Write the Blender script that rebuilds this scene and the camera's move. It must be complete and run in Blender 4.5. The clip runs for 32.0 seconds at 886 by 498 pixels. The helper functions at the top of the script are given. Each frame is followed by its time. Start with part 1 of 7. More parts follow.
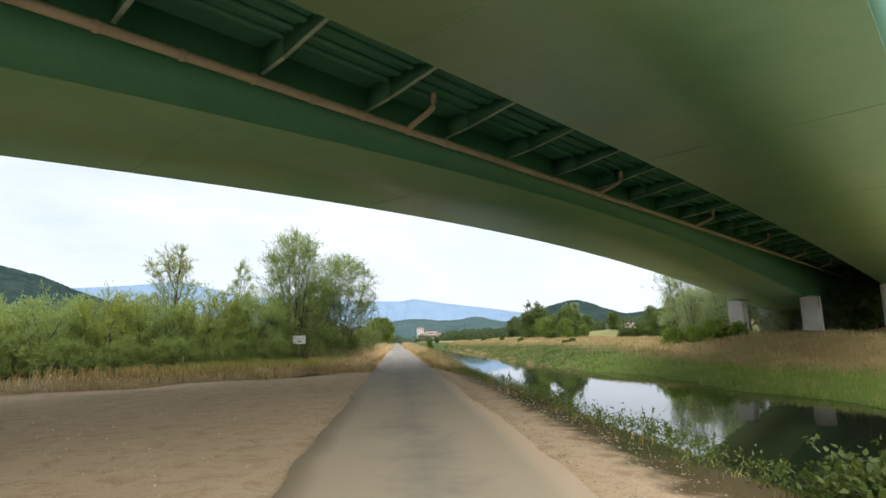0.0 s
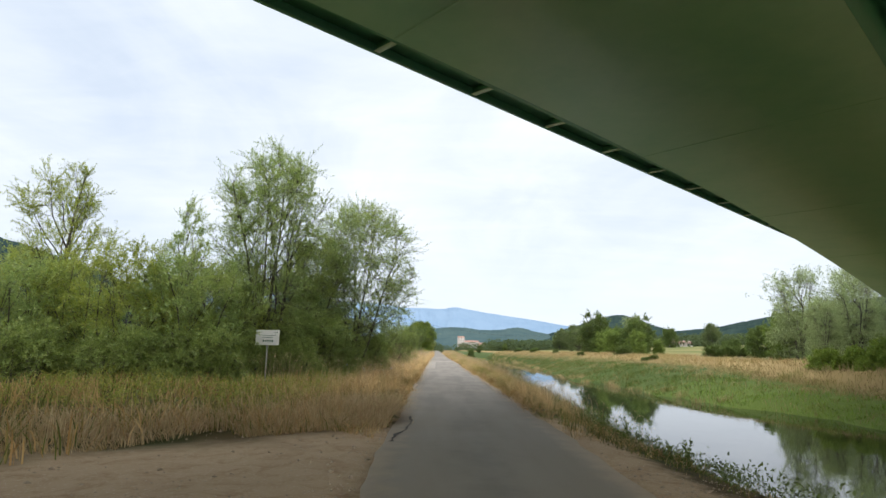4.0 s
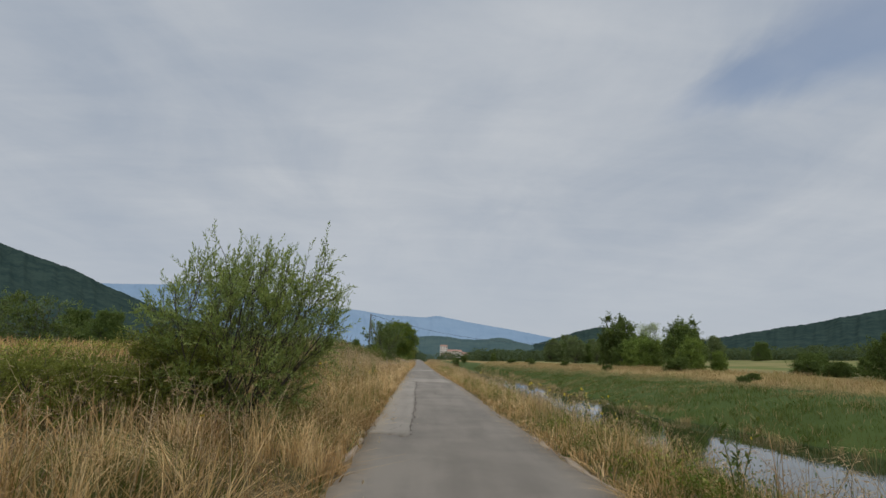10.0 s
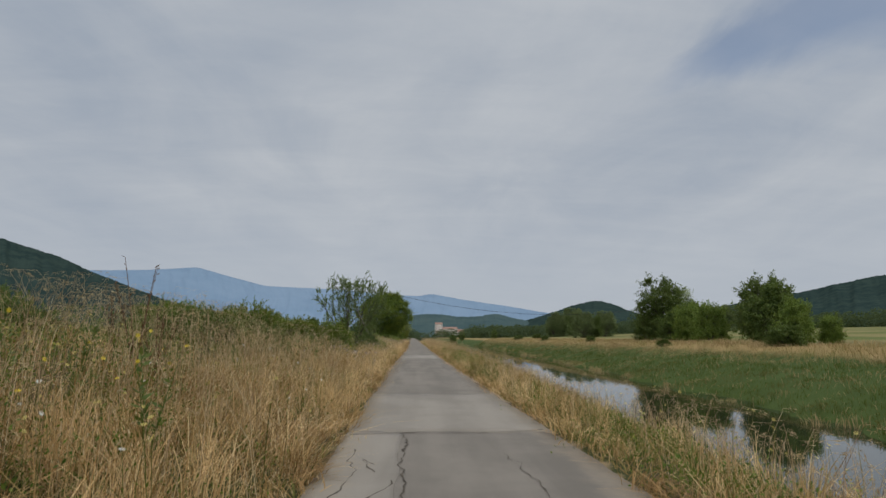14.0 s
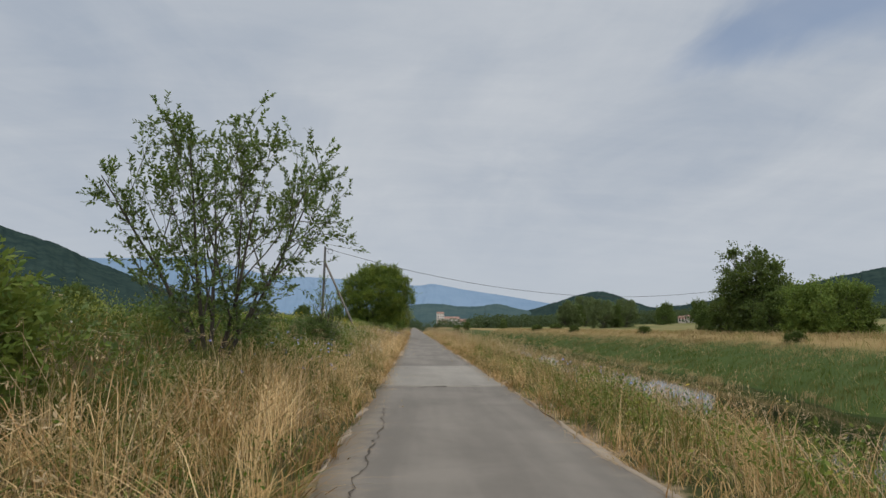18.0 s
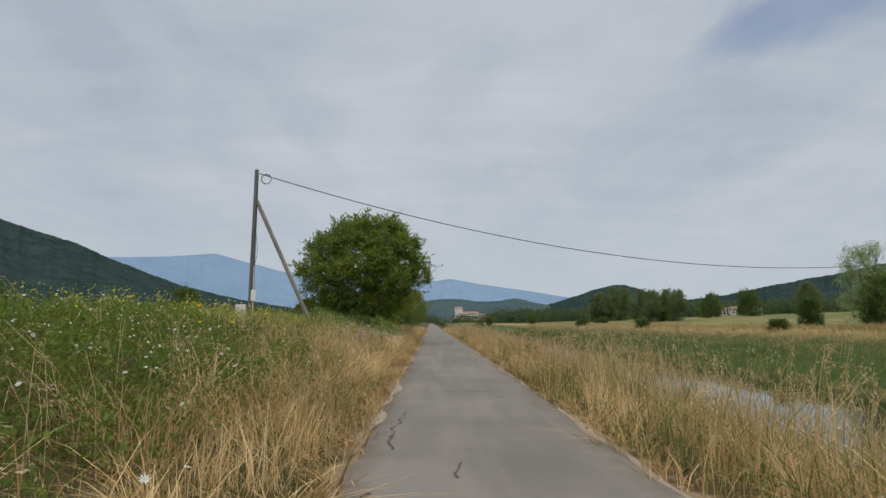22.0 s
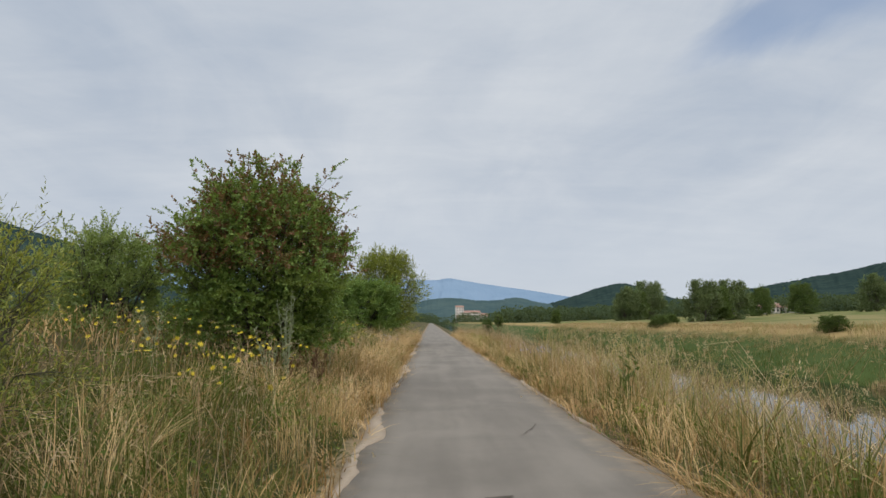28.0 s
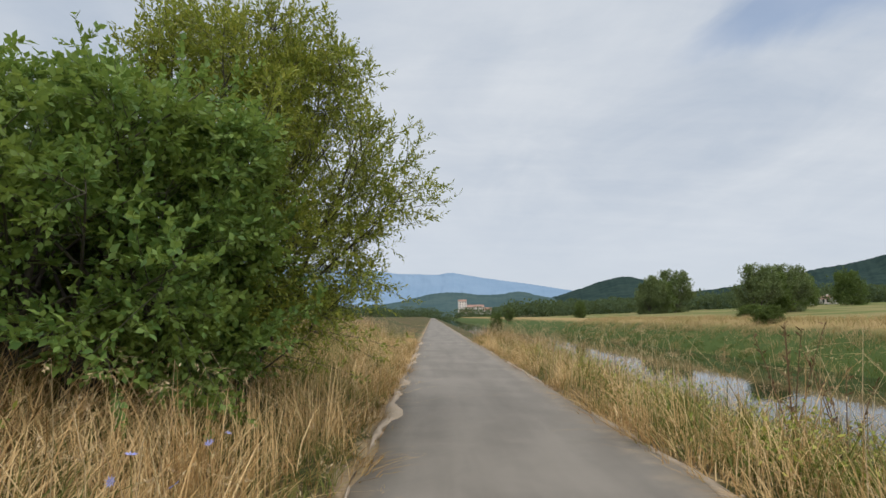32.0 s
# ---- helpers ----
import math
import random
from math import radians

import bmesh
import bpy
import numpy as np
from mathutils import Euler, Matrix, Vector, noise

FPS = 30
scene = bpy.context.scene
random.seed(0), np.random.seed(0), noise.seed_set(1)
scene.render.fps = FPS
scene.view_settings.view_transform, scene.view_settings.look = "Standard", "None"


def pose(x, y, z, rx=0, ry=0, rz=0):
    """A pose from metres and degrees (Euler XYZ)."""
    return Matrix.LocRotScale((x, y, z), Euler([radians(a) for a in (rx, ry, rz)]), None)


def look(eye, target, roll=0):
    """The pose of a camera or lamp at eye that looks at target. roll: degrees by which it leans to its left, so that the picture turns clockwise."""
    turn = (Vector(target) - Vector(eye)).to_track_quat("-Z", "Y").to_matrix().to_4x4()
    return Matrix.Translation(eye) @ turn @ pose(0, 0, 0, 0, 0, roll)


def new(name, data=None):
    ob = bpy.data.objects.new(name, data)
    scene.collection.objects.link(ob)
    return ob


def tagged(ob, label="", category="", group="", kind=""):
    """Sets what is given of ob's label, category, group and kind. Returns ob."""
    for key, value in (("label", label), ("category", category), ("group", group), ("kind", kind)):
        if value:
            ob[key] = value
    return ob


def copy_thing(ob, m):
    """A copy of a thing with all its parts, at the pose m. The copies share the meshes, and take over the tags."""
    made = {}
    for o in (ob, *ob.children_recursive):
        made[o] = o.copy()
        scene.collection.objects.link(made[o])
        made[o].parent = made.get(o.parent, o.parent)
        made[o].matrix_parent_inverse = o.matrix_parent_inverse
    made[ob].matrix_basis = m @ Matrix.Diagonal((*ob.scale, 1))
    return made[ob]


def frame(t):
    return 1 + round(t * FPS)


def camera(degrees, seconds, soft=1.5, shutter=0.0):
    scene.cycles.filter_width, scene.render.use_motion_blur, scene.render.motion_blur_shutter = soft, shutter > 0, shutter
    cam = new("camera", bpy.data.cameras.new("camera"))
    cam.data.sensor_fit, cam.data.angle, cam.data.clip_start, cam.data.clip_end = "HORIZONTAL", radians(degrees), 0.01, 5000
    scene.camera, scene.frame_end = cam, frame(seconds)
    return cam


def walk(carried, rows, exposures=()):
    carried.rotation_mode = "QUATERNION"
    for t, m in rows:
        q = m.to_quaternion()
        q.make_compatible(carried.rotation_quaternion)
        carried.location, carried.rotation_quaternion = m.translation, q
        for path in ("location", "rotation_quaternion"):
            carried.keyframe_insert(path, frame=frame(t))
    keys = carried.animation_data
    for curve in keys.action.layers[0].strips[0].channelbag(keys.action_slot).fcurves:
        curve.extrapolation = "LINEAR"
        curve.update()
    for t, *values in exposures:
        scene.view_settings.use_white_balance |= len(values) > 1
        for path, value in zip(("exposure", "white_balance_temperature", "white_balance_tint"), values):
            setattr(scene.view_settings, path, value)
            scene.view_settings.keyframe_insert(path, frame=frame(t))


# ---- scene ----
cam = camera(75.0, 32.0)
PATH = [
    (0, (0.355, 0.0, 1.393), (0.521, 1.968, 1.706), -1.8),
    (0.5, (0.328, 2.106, 1.394), (0.49, 4.073, 1.716), -2.2),
    (1, (0.277, 4.257, 1.394), (0.433, 6.224, 1.719), -2.2),
    (1.5, (0.191, 6.429, 1.4), (0.334, 8.397, 1.729), -0.9),
    (2, (0.099, 8.672, 1.413), (0.221, 10.639, 1.749), -1.0),
    (2.5, (0.007, 10.995, 1.402), (0.114, 12.964, 1.737), -0.9),
    (4.5, (-0.097, 20.879, 1.413), (-0.092, 22.848, 1.767), 1.2),
    (5, (-0.122, 23.612, 1.409), (-0.099, 25.569, 1.821), 1.6),
    (5.5, (-0.169, 26.34, 1.42), (-0.127, 28.267, 1.953), 2.1),
    (6, (-0.058, 29.181, 1.417), (0.002, 31.109, 1.944), 2.2),
    (6.5, (-0.093, 32.08, 1.418), (-0.013, 33.999, 1.976), 2.1),
    (7, (-0.031, 34.854, 1.422), (0.04, 36.766, 2.003), 1.9),
    (7.5, (-0.042, 37.513, 1.406), (0.034, 39.42, 2.003), 2.3),
    (8, (-0.036, 40.539, 1.382), (0.076, 42.483, 1.838), 2.6),
    (8.5, (0.011, 43.402, 1.393), (0.147, 45.368, 1.733), 2.5),
    (9, (-0.033, 45.791, 1.387), (0.1, 47.757, 1.727), 2.5),
    (9.5, (-0.072, 48.115, 1.397), (0.015, 50.081, 1.756), 2.5),
    (10, (-0.063, 50.707, 1.372), (0.008, 52.67, 1.747), 2.1),
    (10.5, (-0.084, 53.4, 1.399), (-0.027, 55.354, 1.821), 1.7),
    (11, (-0.06, 56.122, 1.403), (-0.016, 58.075, 1.83), 1.3),
    (11.5, (-0.064, 59.194, 1.412), (-0.021, 61.145, 1.851), 0.7),
    (12, (-0.012, 62.59, 1.406), (0.045, 64.554, 1.777), 0.8),
    (12.5, (-0.009, 65.886, 1.388), (0.065, 67.855, 1.733), 1.0),
    (13, (-0.004, 69.533, 1.399), (0.091, 71.503, 1.732), 0.6),
    (13.5, (-0.005, 73.191, 1.41), (0.094, 75.162, 1.731), 0.4),
    (14, (0.014, 76.742, 1.461), (0.115, 78.716, 1.763), 0.5),
    (14.5, (-0.054, 79.51, 1.366), (0.045, 81.487, 1.653), 1.6),
    (16.5, (-0.068, 93.398, 1.423), (0.036, 95.381, 1.661), -0.1),
    (17, (-0.09, 96.676, 1.398), (0.01, 98.656, 1.661), -0.2),
    (17.5, (-0.169, 99.651, 1.381), (-0.065, 101.628, 1.67), 1.1),
    (18, (-0.166, 102.917, 1.376), (-0.068, 104.897, 1.644), 0.8),
    (18.5, (-0.131, 106.535, 1.384), (-0.059, 108.519, 1.628), 0.8),
    (19, (-0.112, 110.103, 1.399), (-0.057, 112.089, 1.627), 0.8),
    (19.5, (-0.051, 113.566, 1.406), (0.006, 115.553, 1.634), 0.2),
    (20, (-0.069, 117.21, 1.406), (-0.007, 119.195, 1.646), -0.0),
    (20.5, (-0.025, 120.757, 1.389), (0.037, 122.739, 1.647), 0.1),
    (21, (0.011, 124.531, 1.393), (0.061, 126.514, 1.652), 0.3),
    (21.5, (0.048, 128.25, 1.392), (0.091, 130.234, 1.644), 0.3),
    (22, (0.02, 132.115, 1.39), (0.06, 134.099, 1.642), 0.3),
    (22.5, (0.061, 136.033, 1.378), (0.096, 138.016, 1.638), 0.0),
    (23, (0.03, 140.04, 1.379), (0.067, 142.022, 1.641), -0.3),
    (23.5, (0.069, 143.937, 1.387), (0.11, 145.92, 1.643), 0.3),
    (24, (0.089, 147.907, 1.415), (0.14, 149.889, 1.682), 0.9),
    (24.5, (0.055, 152.058, 1.391), (0.118, 154.036, 1.679), 0.8),
    (25, (0.102, 156.27, 1.38), (0.172, 158.241, 1.711), 1.0),
    (25.5, (0.167, 160.056, 1.366), (0.237, 162.026, 1.7), 0.8),
    (26, (0.152, 163.435, 1.399), (0.217, 165.409, 1.711), 0.4),
    (26.5, (0.106, 166.461, 1.439), (0.166, 168.439, 1.73), 0.2),
    (28.5, (0.014, 180.237, 1.4), (0.051, 182.222, 1.639), 0.3),
    (29, (-0.021, 183.633, 1.395), (0.011, 185.62, 1.626), 0.4),
    (29.5, (-0.04, 186.883, 1.397), (-0.008, 188.867, 1.641), 0.0),
    (30, (-0.029, 190.231, 1.393), (0.001, 192.215, 1.641), -0.6),
    (30.5, (-0.007, 193.66, 1.404), (0.023, 195.644, 1.656), -1.0),
    (31, (0.024, 197.146, 1.396), (0.056, 199.131, 1.64), -1.1),
    (31.5, (0.037, 200.792, 1.411), (0.071, 202.778, 1.644), -1.4),
    (32, (-0.115, 204.0, 1.403), (-0.076, 205.986, 1.636), -0.2),
]
walk(cam, [(t, look(eye, target, roll)) for t, eye, target, roll in PATH],
     [(0, 0.92), (2.5, 1.0), (4.5, 0.8), (6.0, 0.6), (7.0, 0.38), (8.0, 0.12), (9.0, -0.06), (11.0, -0.2), (12.0, -0.2), (14.0, -0.25), (17.0, -0.12), (20.0, -0.05), (24.8, 0.0), (25.5, 0.2), (26.0, 0.32), (26.5, 0.3), (28.5, 0.1), (30.5, -0.04), (31.3, 0.04), (32, 0.27)])

# ---- world and light ----
world = bpy.data.worlds.new("overcast_sky")
scene.world = world
world.use_nodes = True


def node(tree, kind, inputs=(), **props):
    """Add a node, set its properties, and link or set its inputs by index or name."""
    n = tree.nodes.new(kind)
    for key, value in props.items():
        if key == "op":
            n.operation = value
        elif key == "blend":
            n.blend_type = value
        elif key == "dtype":
            n.data_type = value
        elif key == "clamp":
            n.use_clamp = value
    for key, value in dict(inputs).items():
        if isinstance(value, bpy.types.NodeSocket):
            tree.links.new(value, n.inputs[key])
        else:
            n.inputs[key].default_value = value
    return n


def rgba(c):
    return (c[0], c[1], c[2], 1.0)


def math_node(tree, op, a, b=0.0, clamp=False):
    return node(tree, "ShaderNodeMath", {0: a, 1: b}, op=op, clamp=clamp).outputs[0]


def mix_rgb(tree, fac, a, b, blend="MIX"):
    n = tree.nodes.new("ShaderNodeMix")
    n.data_type, n.blend_type = "RGBA", blend
    for i, v in ((0, fac), (6, a), (7, b)):
        if isinstance(v, bpy.types.NodeSocket):
            tree.links.new(v, n.inputs[i])
        else:
            n.inputs[i].default_value = rgba(v) if i else v
    return n.outputs[2]


def smooth_step(tree, value, lo, hi):
    n = tree.nodes.new("ShaderNodeMapRange")
    n.interpolation_type = "SMOOTHSTEP"
    tree.links.new(value, n.inputs[0])
    n.inputs[1].default_value, n.inputs[2].default_value = lo, hi
    return n.outputs[0]


def noise_tex(tree, vec, scale, detail=4.0, rough=0.55, distort=0.0):
    return node(tree, "ShaderNodeTexNoise", {"Vector": vec, "Scale": scale, "Detail": detail, "Roughness": rough, "Distortion": distort}).outputs[0]


def build_world():
    t = world.node_tree
    t.nodes.clear()
    out = t.nodes.new("ShaderNodeOutputWorld")
    bg = t.nodes.new("ShaderNodeBackground")
    sky = t.nodes.new("ShaderNodeTexSky")
    sky.sky_type, sky.sun_disc = "NISHITA", False
    sky.sun_elevation, sky.sun_rotation = radians(59), radians(165)
    sky.air_density, sky.dust_density, sky.ozone_density = 1.0, 0.6, 1.5
    co = t.nodes.new("ShaderNodeTexCoord").outputs["Generated"]
    sep = node(t, "ShaderNodeSeparateXYZ", {0: co})
    # clouds lie in a flat layer: stretch the direction by its height
    high = math_node(t, "MAXIMUM", math_node(t, "ADD", sep.outputs[2], 0.16), 0.05)
    flat = node(t, "ShaderNodeCombineXYZ", {0: math_node(t, "DIVIDE", sep.outputs[0], high), 1: math_node(t, "DIVIDE", sep.outputs[1], high), 2: 0.0}).outputs[0]
    turned = node(t, "ShaderNodeMapping", {"Vector": flat, "Rotation": (0, 0, radians(14)), "Scale": (1.1, 0.6, 1.0), "Location": (0.55, 0.4, 0.0)}).outputs[0]
    broad = noise_tex(t, turned, 0.8, 3, 0.5, 0.5)
    fine = noise_tex(t, turned, 2.1, 7, 0.6, 0.7)
    wisps = noise_tex(t, node(t, "ShaderNodeMapping", {"Vector": flat, "Rotation": (0, 0, radians(-52)), "Scale": (0.8, 2.4, 1.0)}).outputs[0], 1.9, 6, 0.62, 0.5)
    shade = math_node(t, "ADD", math_node(t, "MULTIPLY", broad, 0.5), math_node(t, "ADD", math_node(t, "MULTIPLY", fine, 0.3), math_node(t, "MULTIPLY", wisps, 0.2)))
    # the deck is thicker and greyer to the north-west, thin and bright ahead
    front = math_node(t, "MAXIMUM", sep.outputs[1], 0.05)
    px = math_node(t, "DIVIDE", sep.outputs[0], front)
    pz = math_node(t, "DIVIDE", sep.outputs[2], front)
    grey = math_node(t, "MULTIPLY", smooth_step(t, math_node(t, "SUBTRACT", pz, math_node(t, "MULTIPLY", px, 0.9)), 0.30, 0.95), 0.075)
    shade = math_node(t, "SUBTRACT", shade, grey)
    ramp = t.nodes.new("ShaderNodeValToRGB")
    t.links.new(shade, ramp.inputs[0])
    el = ramp.color_ramp.elements
    el[0].position, el[0].color = 0.34, rgba((0.405, 0.46, 0.54))
    el[1].position, el[1].color = 0.63, rgba((0.61, 0.638, 0.672))
    mid = el.new(0.47)
    mid.color = rgba((0.495, 0.537, 0.595))
    # haze towards the horizon
    low = smooth_step(t, sep.outputs[2], -0.02, 0.30)
    cloud = mix_rgb(t, low, (0.505, 0.55, 0.615), ramp.outputs[0])
    # one long rent in the clouds where the blue shows through
    wob = math_node(t, "MULTIPLY", math_node(t, "SUBTRACT", noise_tex(t, turned, 3.2, 5, 0.6, 0.6), 0.5), 0.16)
    dx, dz = math_node(t, "SUBTRACT", px, 0.42), math_node(t, "SUBTRACT", pz, 0.47)
    along = math_node(t, "ADD", math_node(t, "MULTIPLY", dx, 0.91), math_node(t, "MULTIPLY", dz, 0.41))
    across = math_node(t, "ABSOLUTE", math_node(t, "ADD", math_node(t, "SUBTRACT", math_node(t, "MULTIPLY", dz, 0.91), math_node(t, "MULTIPLY", dx, 0.41)), wob))
    width = math_node(t, "MAXIMUM", math_node(t, "ADD", math_node(t, "MULTIPLY", along, 0.24), 0.025), 0.01)
    rent = math_node(t, "SUBTRACT", 1.0, smooth_step(t, math_node(t, "DIVIDE", across, width), 0.2, 1.35))
    gap = math_node(t, "MULTIPLY", math_node(t, "MULTIPLY", rent, smooth_step(t, along, -0.03, 0.20)), math_node(t, "SUBTRACT", 1.0, smooth_step(t, along, 0.6, 1.2)))
    clear = node(t, "ShaderNodeVectorMath", {0: sky.outputs[0], "Scale": 0.125}, op="SCALE").outputs[0]
    col = mix_rgb(t, math_node(t, "ADD", math_node(t, "MULTIPLY", gap, 0.55), 0.03), cloud, clear)
    t.links.new(col, bg.inputs[0])
    bg.inputs[1].default_value = 1.0
    t.links.new(bg.outputs[0], out.inputs[0])


build_world()
sun = new("sun", bpy.data.lights.new("sun", "SUN"))
sun.data.energy, sun.data.angle, sun.data.color = 2.5, radians(125), (1.0, 0.96, 0.90)
sun.matrix_world = look((7.9, -29.6, 51.4), (0, 0, 0))

# ---- materials ----


def material(name):
    m = bpy.data.materials.new(name)
    m.use_nodes = True
    t = m.node_tree
    t.nodes.clear()
    out = t.nodes.new("ShaderNodeOutputMaterial")
    bsdf = t.nodes.new("ShaderNodeBsdfPrincipled")
    t.links.new(bsdf.outputs[0], out.inputs[0])
    return m, t, bsdf, out


def position(t):
    return t.nodes.new("ShaderNodeNewGeometry").outputs["Position"]


def bump(t, bsdf, height, strength, distance):
    b = node(t, "ShaderNodeBump", {"Height": height, "Strength": strength, "Distance": distance})
    t.links.new(b.outputs[0], bsdf.inputs["Normal"])


def surface(name, colours, scale, rough=0.8, metal=0.0, fine=None, relief=0.0, relief_scale=None, stretch=(1, 1, 1)):
    """A plain weathered surface: two or three colours mixed by coarse and fine noise, with relief."""
    m, t, b, _ = material(name)
    p = node(t, "ShaderNodeMapping", {"Vector": position(t), "Scale": stretch}).outputs[0]
    n1 = noise_tex(t, p, scale, 5, 0.6, 0.3)
    n2 = noise_tex(t, p, fine or scale * 9, 4, 0.65)
    ramp = t.nodes.new("ShaderNodeValToRGB")
    t.links.new(math_node(t, "ADD", math_node(t, "MULTIPLY", n1, 0.65), math_node(t, "MULTIPLY", n2, 0.35)), ramp.inputs[0])
    el = ramp.color_ramp.elements
    el[0].position, el[1].position = 0.34, 0.66
    el[0].color, el[1].color = rgba(colours[0]), rgba(colours[-1])
    for i, c in enumerate(colours[1:-1]):
        e = el.new(0.34 + 0.32 * (i + 1) / (len(colours) - 1))
        e.color = rgba(c)
    t.links.new(ramp.outputs[0], b.inputs["Base Color"])
    b.inputs["Roughness"].default_value, b.inputs["Metallic"].default_value = rough, metal
    if relief:
        bump(t, b, noise_tex(t, p, relief_scale or scale * 12, 5, 0.7), 0.8, relief)
    return m


def foliage(name, colours, rough=0.55, through_light=0.35, by_island=True, patch=None, patch_scale=0.25):
    """Leaves or blades: colour varies from piece to piece, some light passes through."""
    m, t, b, out = material(name)
    ramp = t.nodes.new("ShaderNodeValToRGB")
    rnd = t.nodes.new("ShaderNodeNewGeometry").outputs["Random Per Island"]
    t.links.new(rnd, ramp.inputs[0])
    el = ramp.color_ramp.elements
    el[0].position, el[1].position = 0.0, 1.0
    el[0].color, el[1].color = rgba(colours[0]), rgba(colours[-1])
    for i, c in enumerate(colours[1:-1]):
        e = el.new((i + 1) / (len(colours) - 1))
        e.color = rgba(c)
    col = ramp.outputs[0]
    if patch:
        n = smooth_step(t, noise_tex(t, position(t), patch_scale, 4, 0.6, 0.5), 0.46, 0.64)
        col = mix_rgb(t, math_node(t, "MULTIPLY", n, 0.8), col, patch)
    t.links.new(col, b.inputs["Base Color"])
    b.inputs["Roughness"].default_value = rough
    b.inputs["Specular IOR Level"].default_value = 0.3 if rough < 0.55 else 0.08
    if through_light:
        tr = node(t, "ShaderNodeBsdfTranslucent", {"Color": mix_rgb(t, 0.35, col, (0.30, 0.34, 0.04))})
        mixed = node(t, "ShaderNodeMixShader", {0: through_light, 1: b.outputs[0], 2: tr.outputs[0]})
        t.links.new(mixed.outputs[0], out.inputs[0])
    return m


def plain(name, colour, rough=0.6, metal=0.0, glow=0.0):
    m, t, b, _ = material(name)
    n = noise_tex(t, position(t), 6.0, 4, 0.6)
    dark = tuple(v * 0.8 for v in colour)
    t.links.new(mix_rgb(t, n, dark, colour), b.inputs["Base Color"])
    b.inputs["Roughness"].default_value, b.inputs["Metallic"].default_value = rough, metal
    return m


def ground_material():
    """Earth of the whole valley floor: dirt yard, straw and green turf, green river bank, fields."""
    m, t, b, _ = material("valley_earth")
    p = position(t)
    xyz = node(t, "ShaderNodeSeparateXYZ", {0: p})
    wob = math_node(t, "MULTIPLY", math_node(t, "SUBTRACT", noise_tex(t, p, 0.35, 4, 0.6), 0.5), 5.0)
    wob2 = math_node(t, "MULTIPLY", math_node(t, "SUBTRACT", noise_tex(t, p, 2.2, 4, 0.6), 0.5), 1.2)
    x = math_node(t, "ADD", xyz.outputs[0], wob2)
    xw = math_node(t, "ADD", xyz.outputs[0], wob)
    y = math_node(t, "ADD", xyz.outputs[1], wob)
    n_mid = noise_tex(t, p, 0.9, 5, 0.6, 0.3)
    n_fine = noise_tex(t, p, 14.0, 5, 0.7)
    straw = mix_rgb(t, n_mid, (0.085, 0.06, 0.03), (0.155, 0.115, 0.055))
    turf = mix_rgb(t, n_fine, (0.035, 0.048, 0.015), (0.08, 0.085, 0.03))
    left = mix_rgb(t, smooth_step(t, noise_tex(t, p, 0.3, 5, 0.6), 0.42, 0.58), straw, turf)
    green = mix_rgb(t, n_mid, (0.045, 0.075, 0.018), (0.08, 0.112, 0.03))
    dry_bank = mix_rgb(t, n_mid, (0.26, 0.18, 0.075), (0.36, 0.27, 0.12))
    field = mix_rgb(t, smooth_step(t, noise_tex(t, node(t, "ShaderNodeMapping", {"Vector": p, "Scale": (0.012, 0.045, 1)}).outputs[0], 1.0, 2, 0.4), 0.44, 0.54), (0.12, 0.145, 0.04), (0.22, 0.19, 0.08))
    dirt = mix_rgb(t, n_mid, (0.48, 0.33, 0.20), (0.63, 0.465, 0.30))
    dirt = mix_rgb(t, math_node(t, "MULTIPLY", n_fine, 0.5), dirt, (0.50, 0.39, 0.27))
    dirt = mix_rgb(t, smooth_step(t, noise_tex(t, p, 2.6, 6, 0.75, 0.6), 0.44, 0.72), dirt, (0.40, 0.265, 0.155))
    dirt = mix_rgb(t, smooth_step(t, noise_tex(t, p, 30.0, 4, 0.7), 0.56, 0.68), dirt, (0.66, 0.55, 0.41))
    mud = (0.05, 0.045, 0.025)
    col = left
    green = mix_rgb(t, smooth_step(t, y, 52.0, 84.0), mix_rgb(t, n_mid, (0.11, 0.165, 0.03), (0.17, 0.22, 0.05)), green)
    col = mix_rgb(t, smooth_step(t, x, 12.0, 13.0), col, green)
    col = mix_rgb(t, smooth_step(t, math_node(t, "MULTIPLY", math_node(t, "ADD", xyz.outputs[2], math_node(t, "MULTIPLY", wob2, 0.2)), -1.0), 2.7, 2.85), col, mud)
    col = mix_rgb(t, smooth_step(t, math_node(t, "SUBTRACT", xw, math_node(t, "MULTIPLY", smooth_step(t, y, 75.0, 100.0), 2.2)), 28.6, 31.0), col, dry_bank)
    pasture = mix_rgb(t, n_mid, (0.12, 0.11, 0.045), (0.20, 0.17, 0.075))
    col = mix_rgb(t, smooth_step(t, xw, 42.0, 47.0), col, mix_rgb(t, smooth_step(t, y, 170.0, 215.0), pasture, field))
    # yard of bare earth beneath the bridge, and worn strips along the road
    yard = math_node(t, "MULTIPLY", math_node(t, "SUBTRACT", 1.0, smooth_step(t, math_node(t, "ADD", y, math_node(t, "MULTIPLY", xyz.outputs[0], -0.72)), 28.5, 31.0)), math_node(t, "SUBTRACT", 1.0, smooth_step(t, x, 2.7, 3.3)))
    off = math_node(t, "ABSOLUTE", math_node(t, "SUBTRACT", x, 0.65))
    strip = math_node(t, "MULTIPLY", math_node(t, "SUBTRACT", 1.0, smooth_step(t, off, 1.50, 1.72)), 0.5)
    col = mix_rgb(t, math_node(t, "MAXIMUM", yard, strip), col, dirt)
    t.links.new(col, b.inputs["Base Color"])
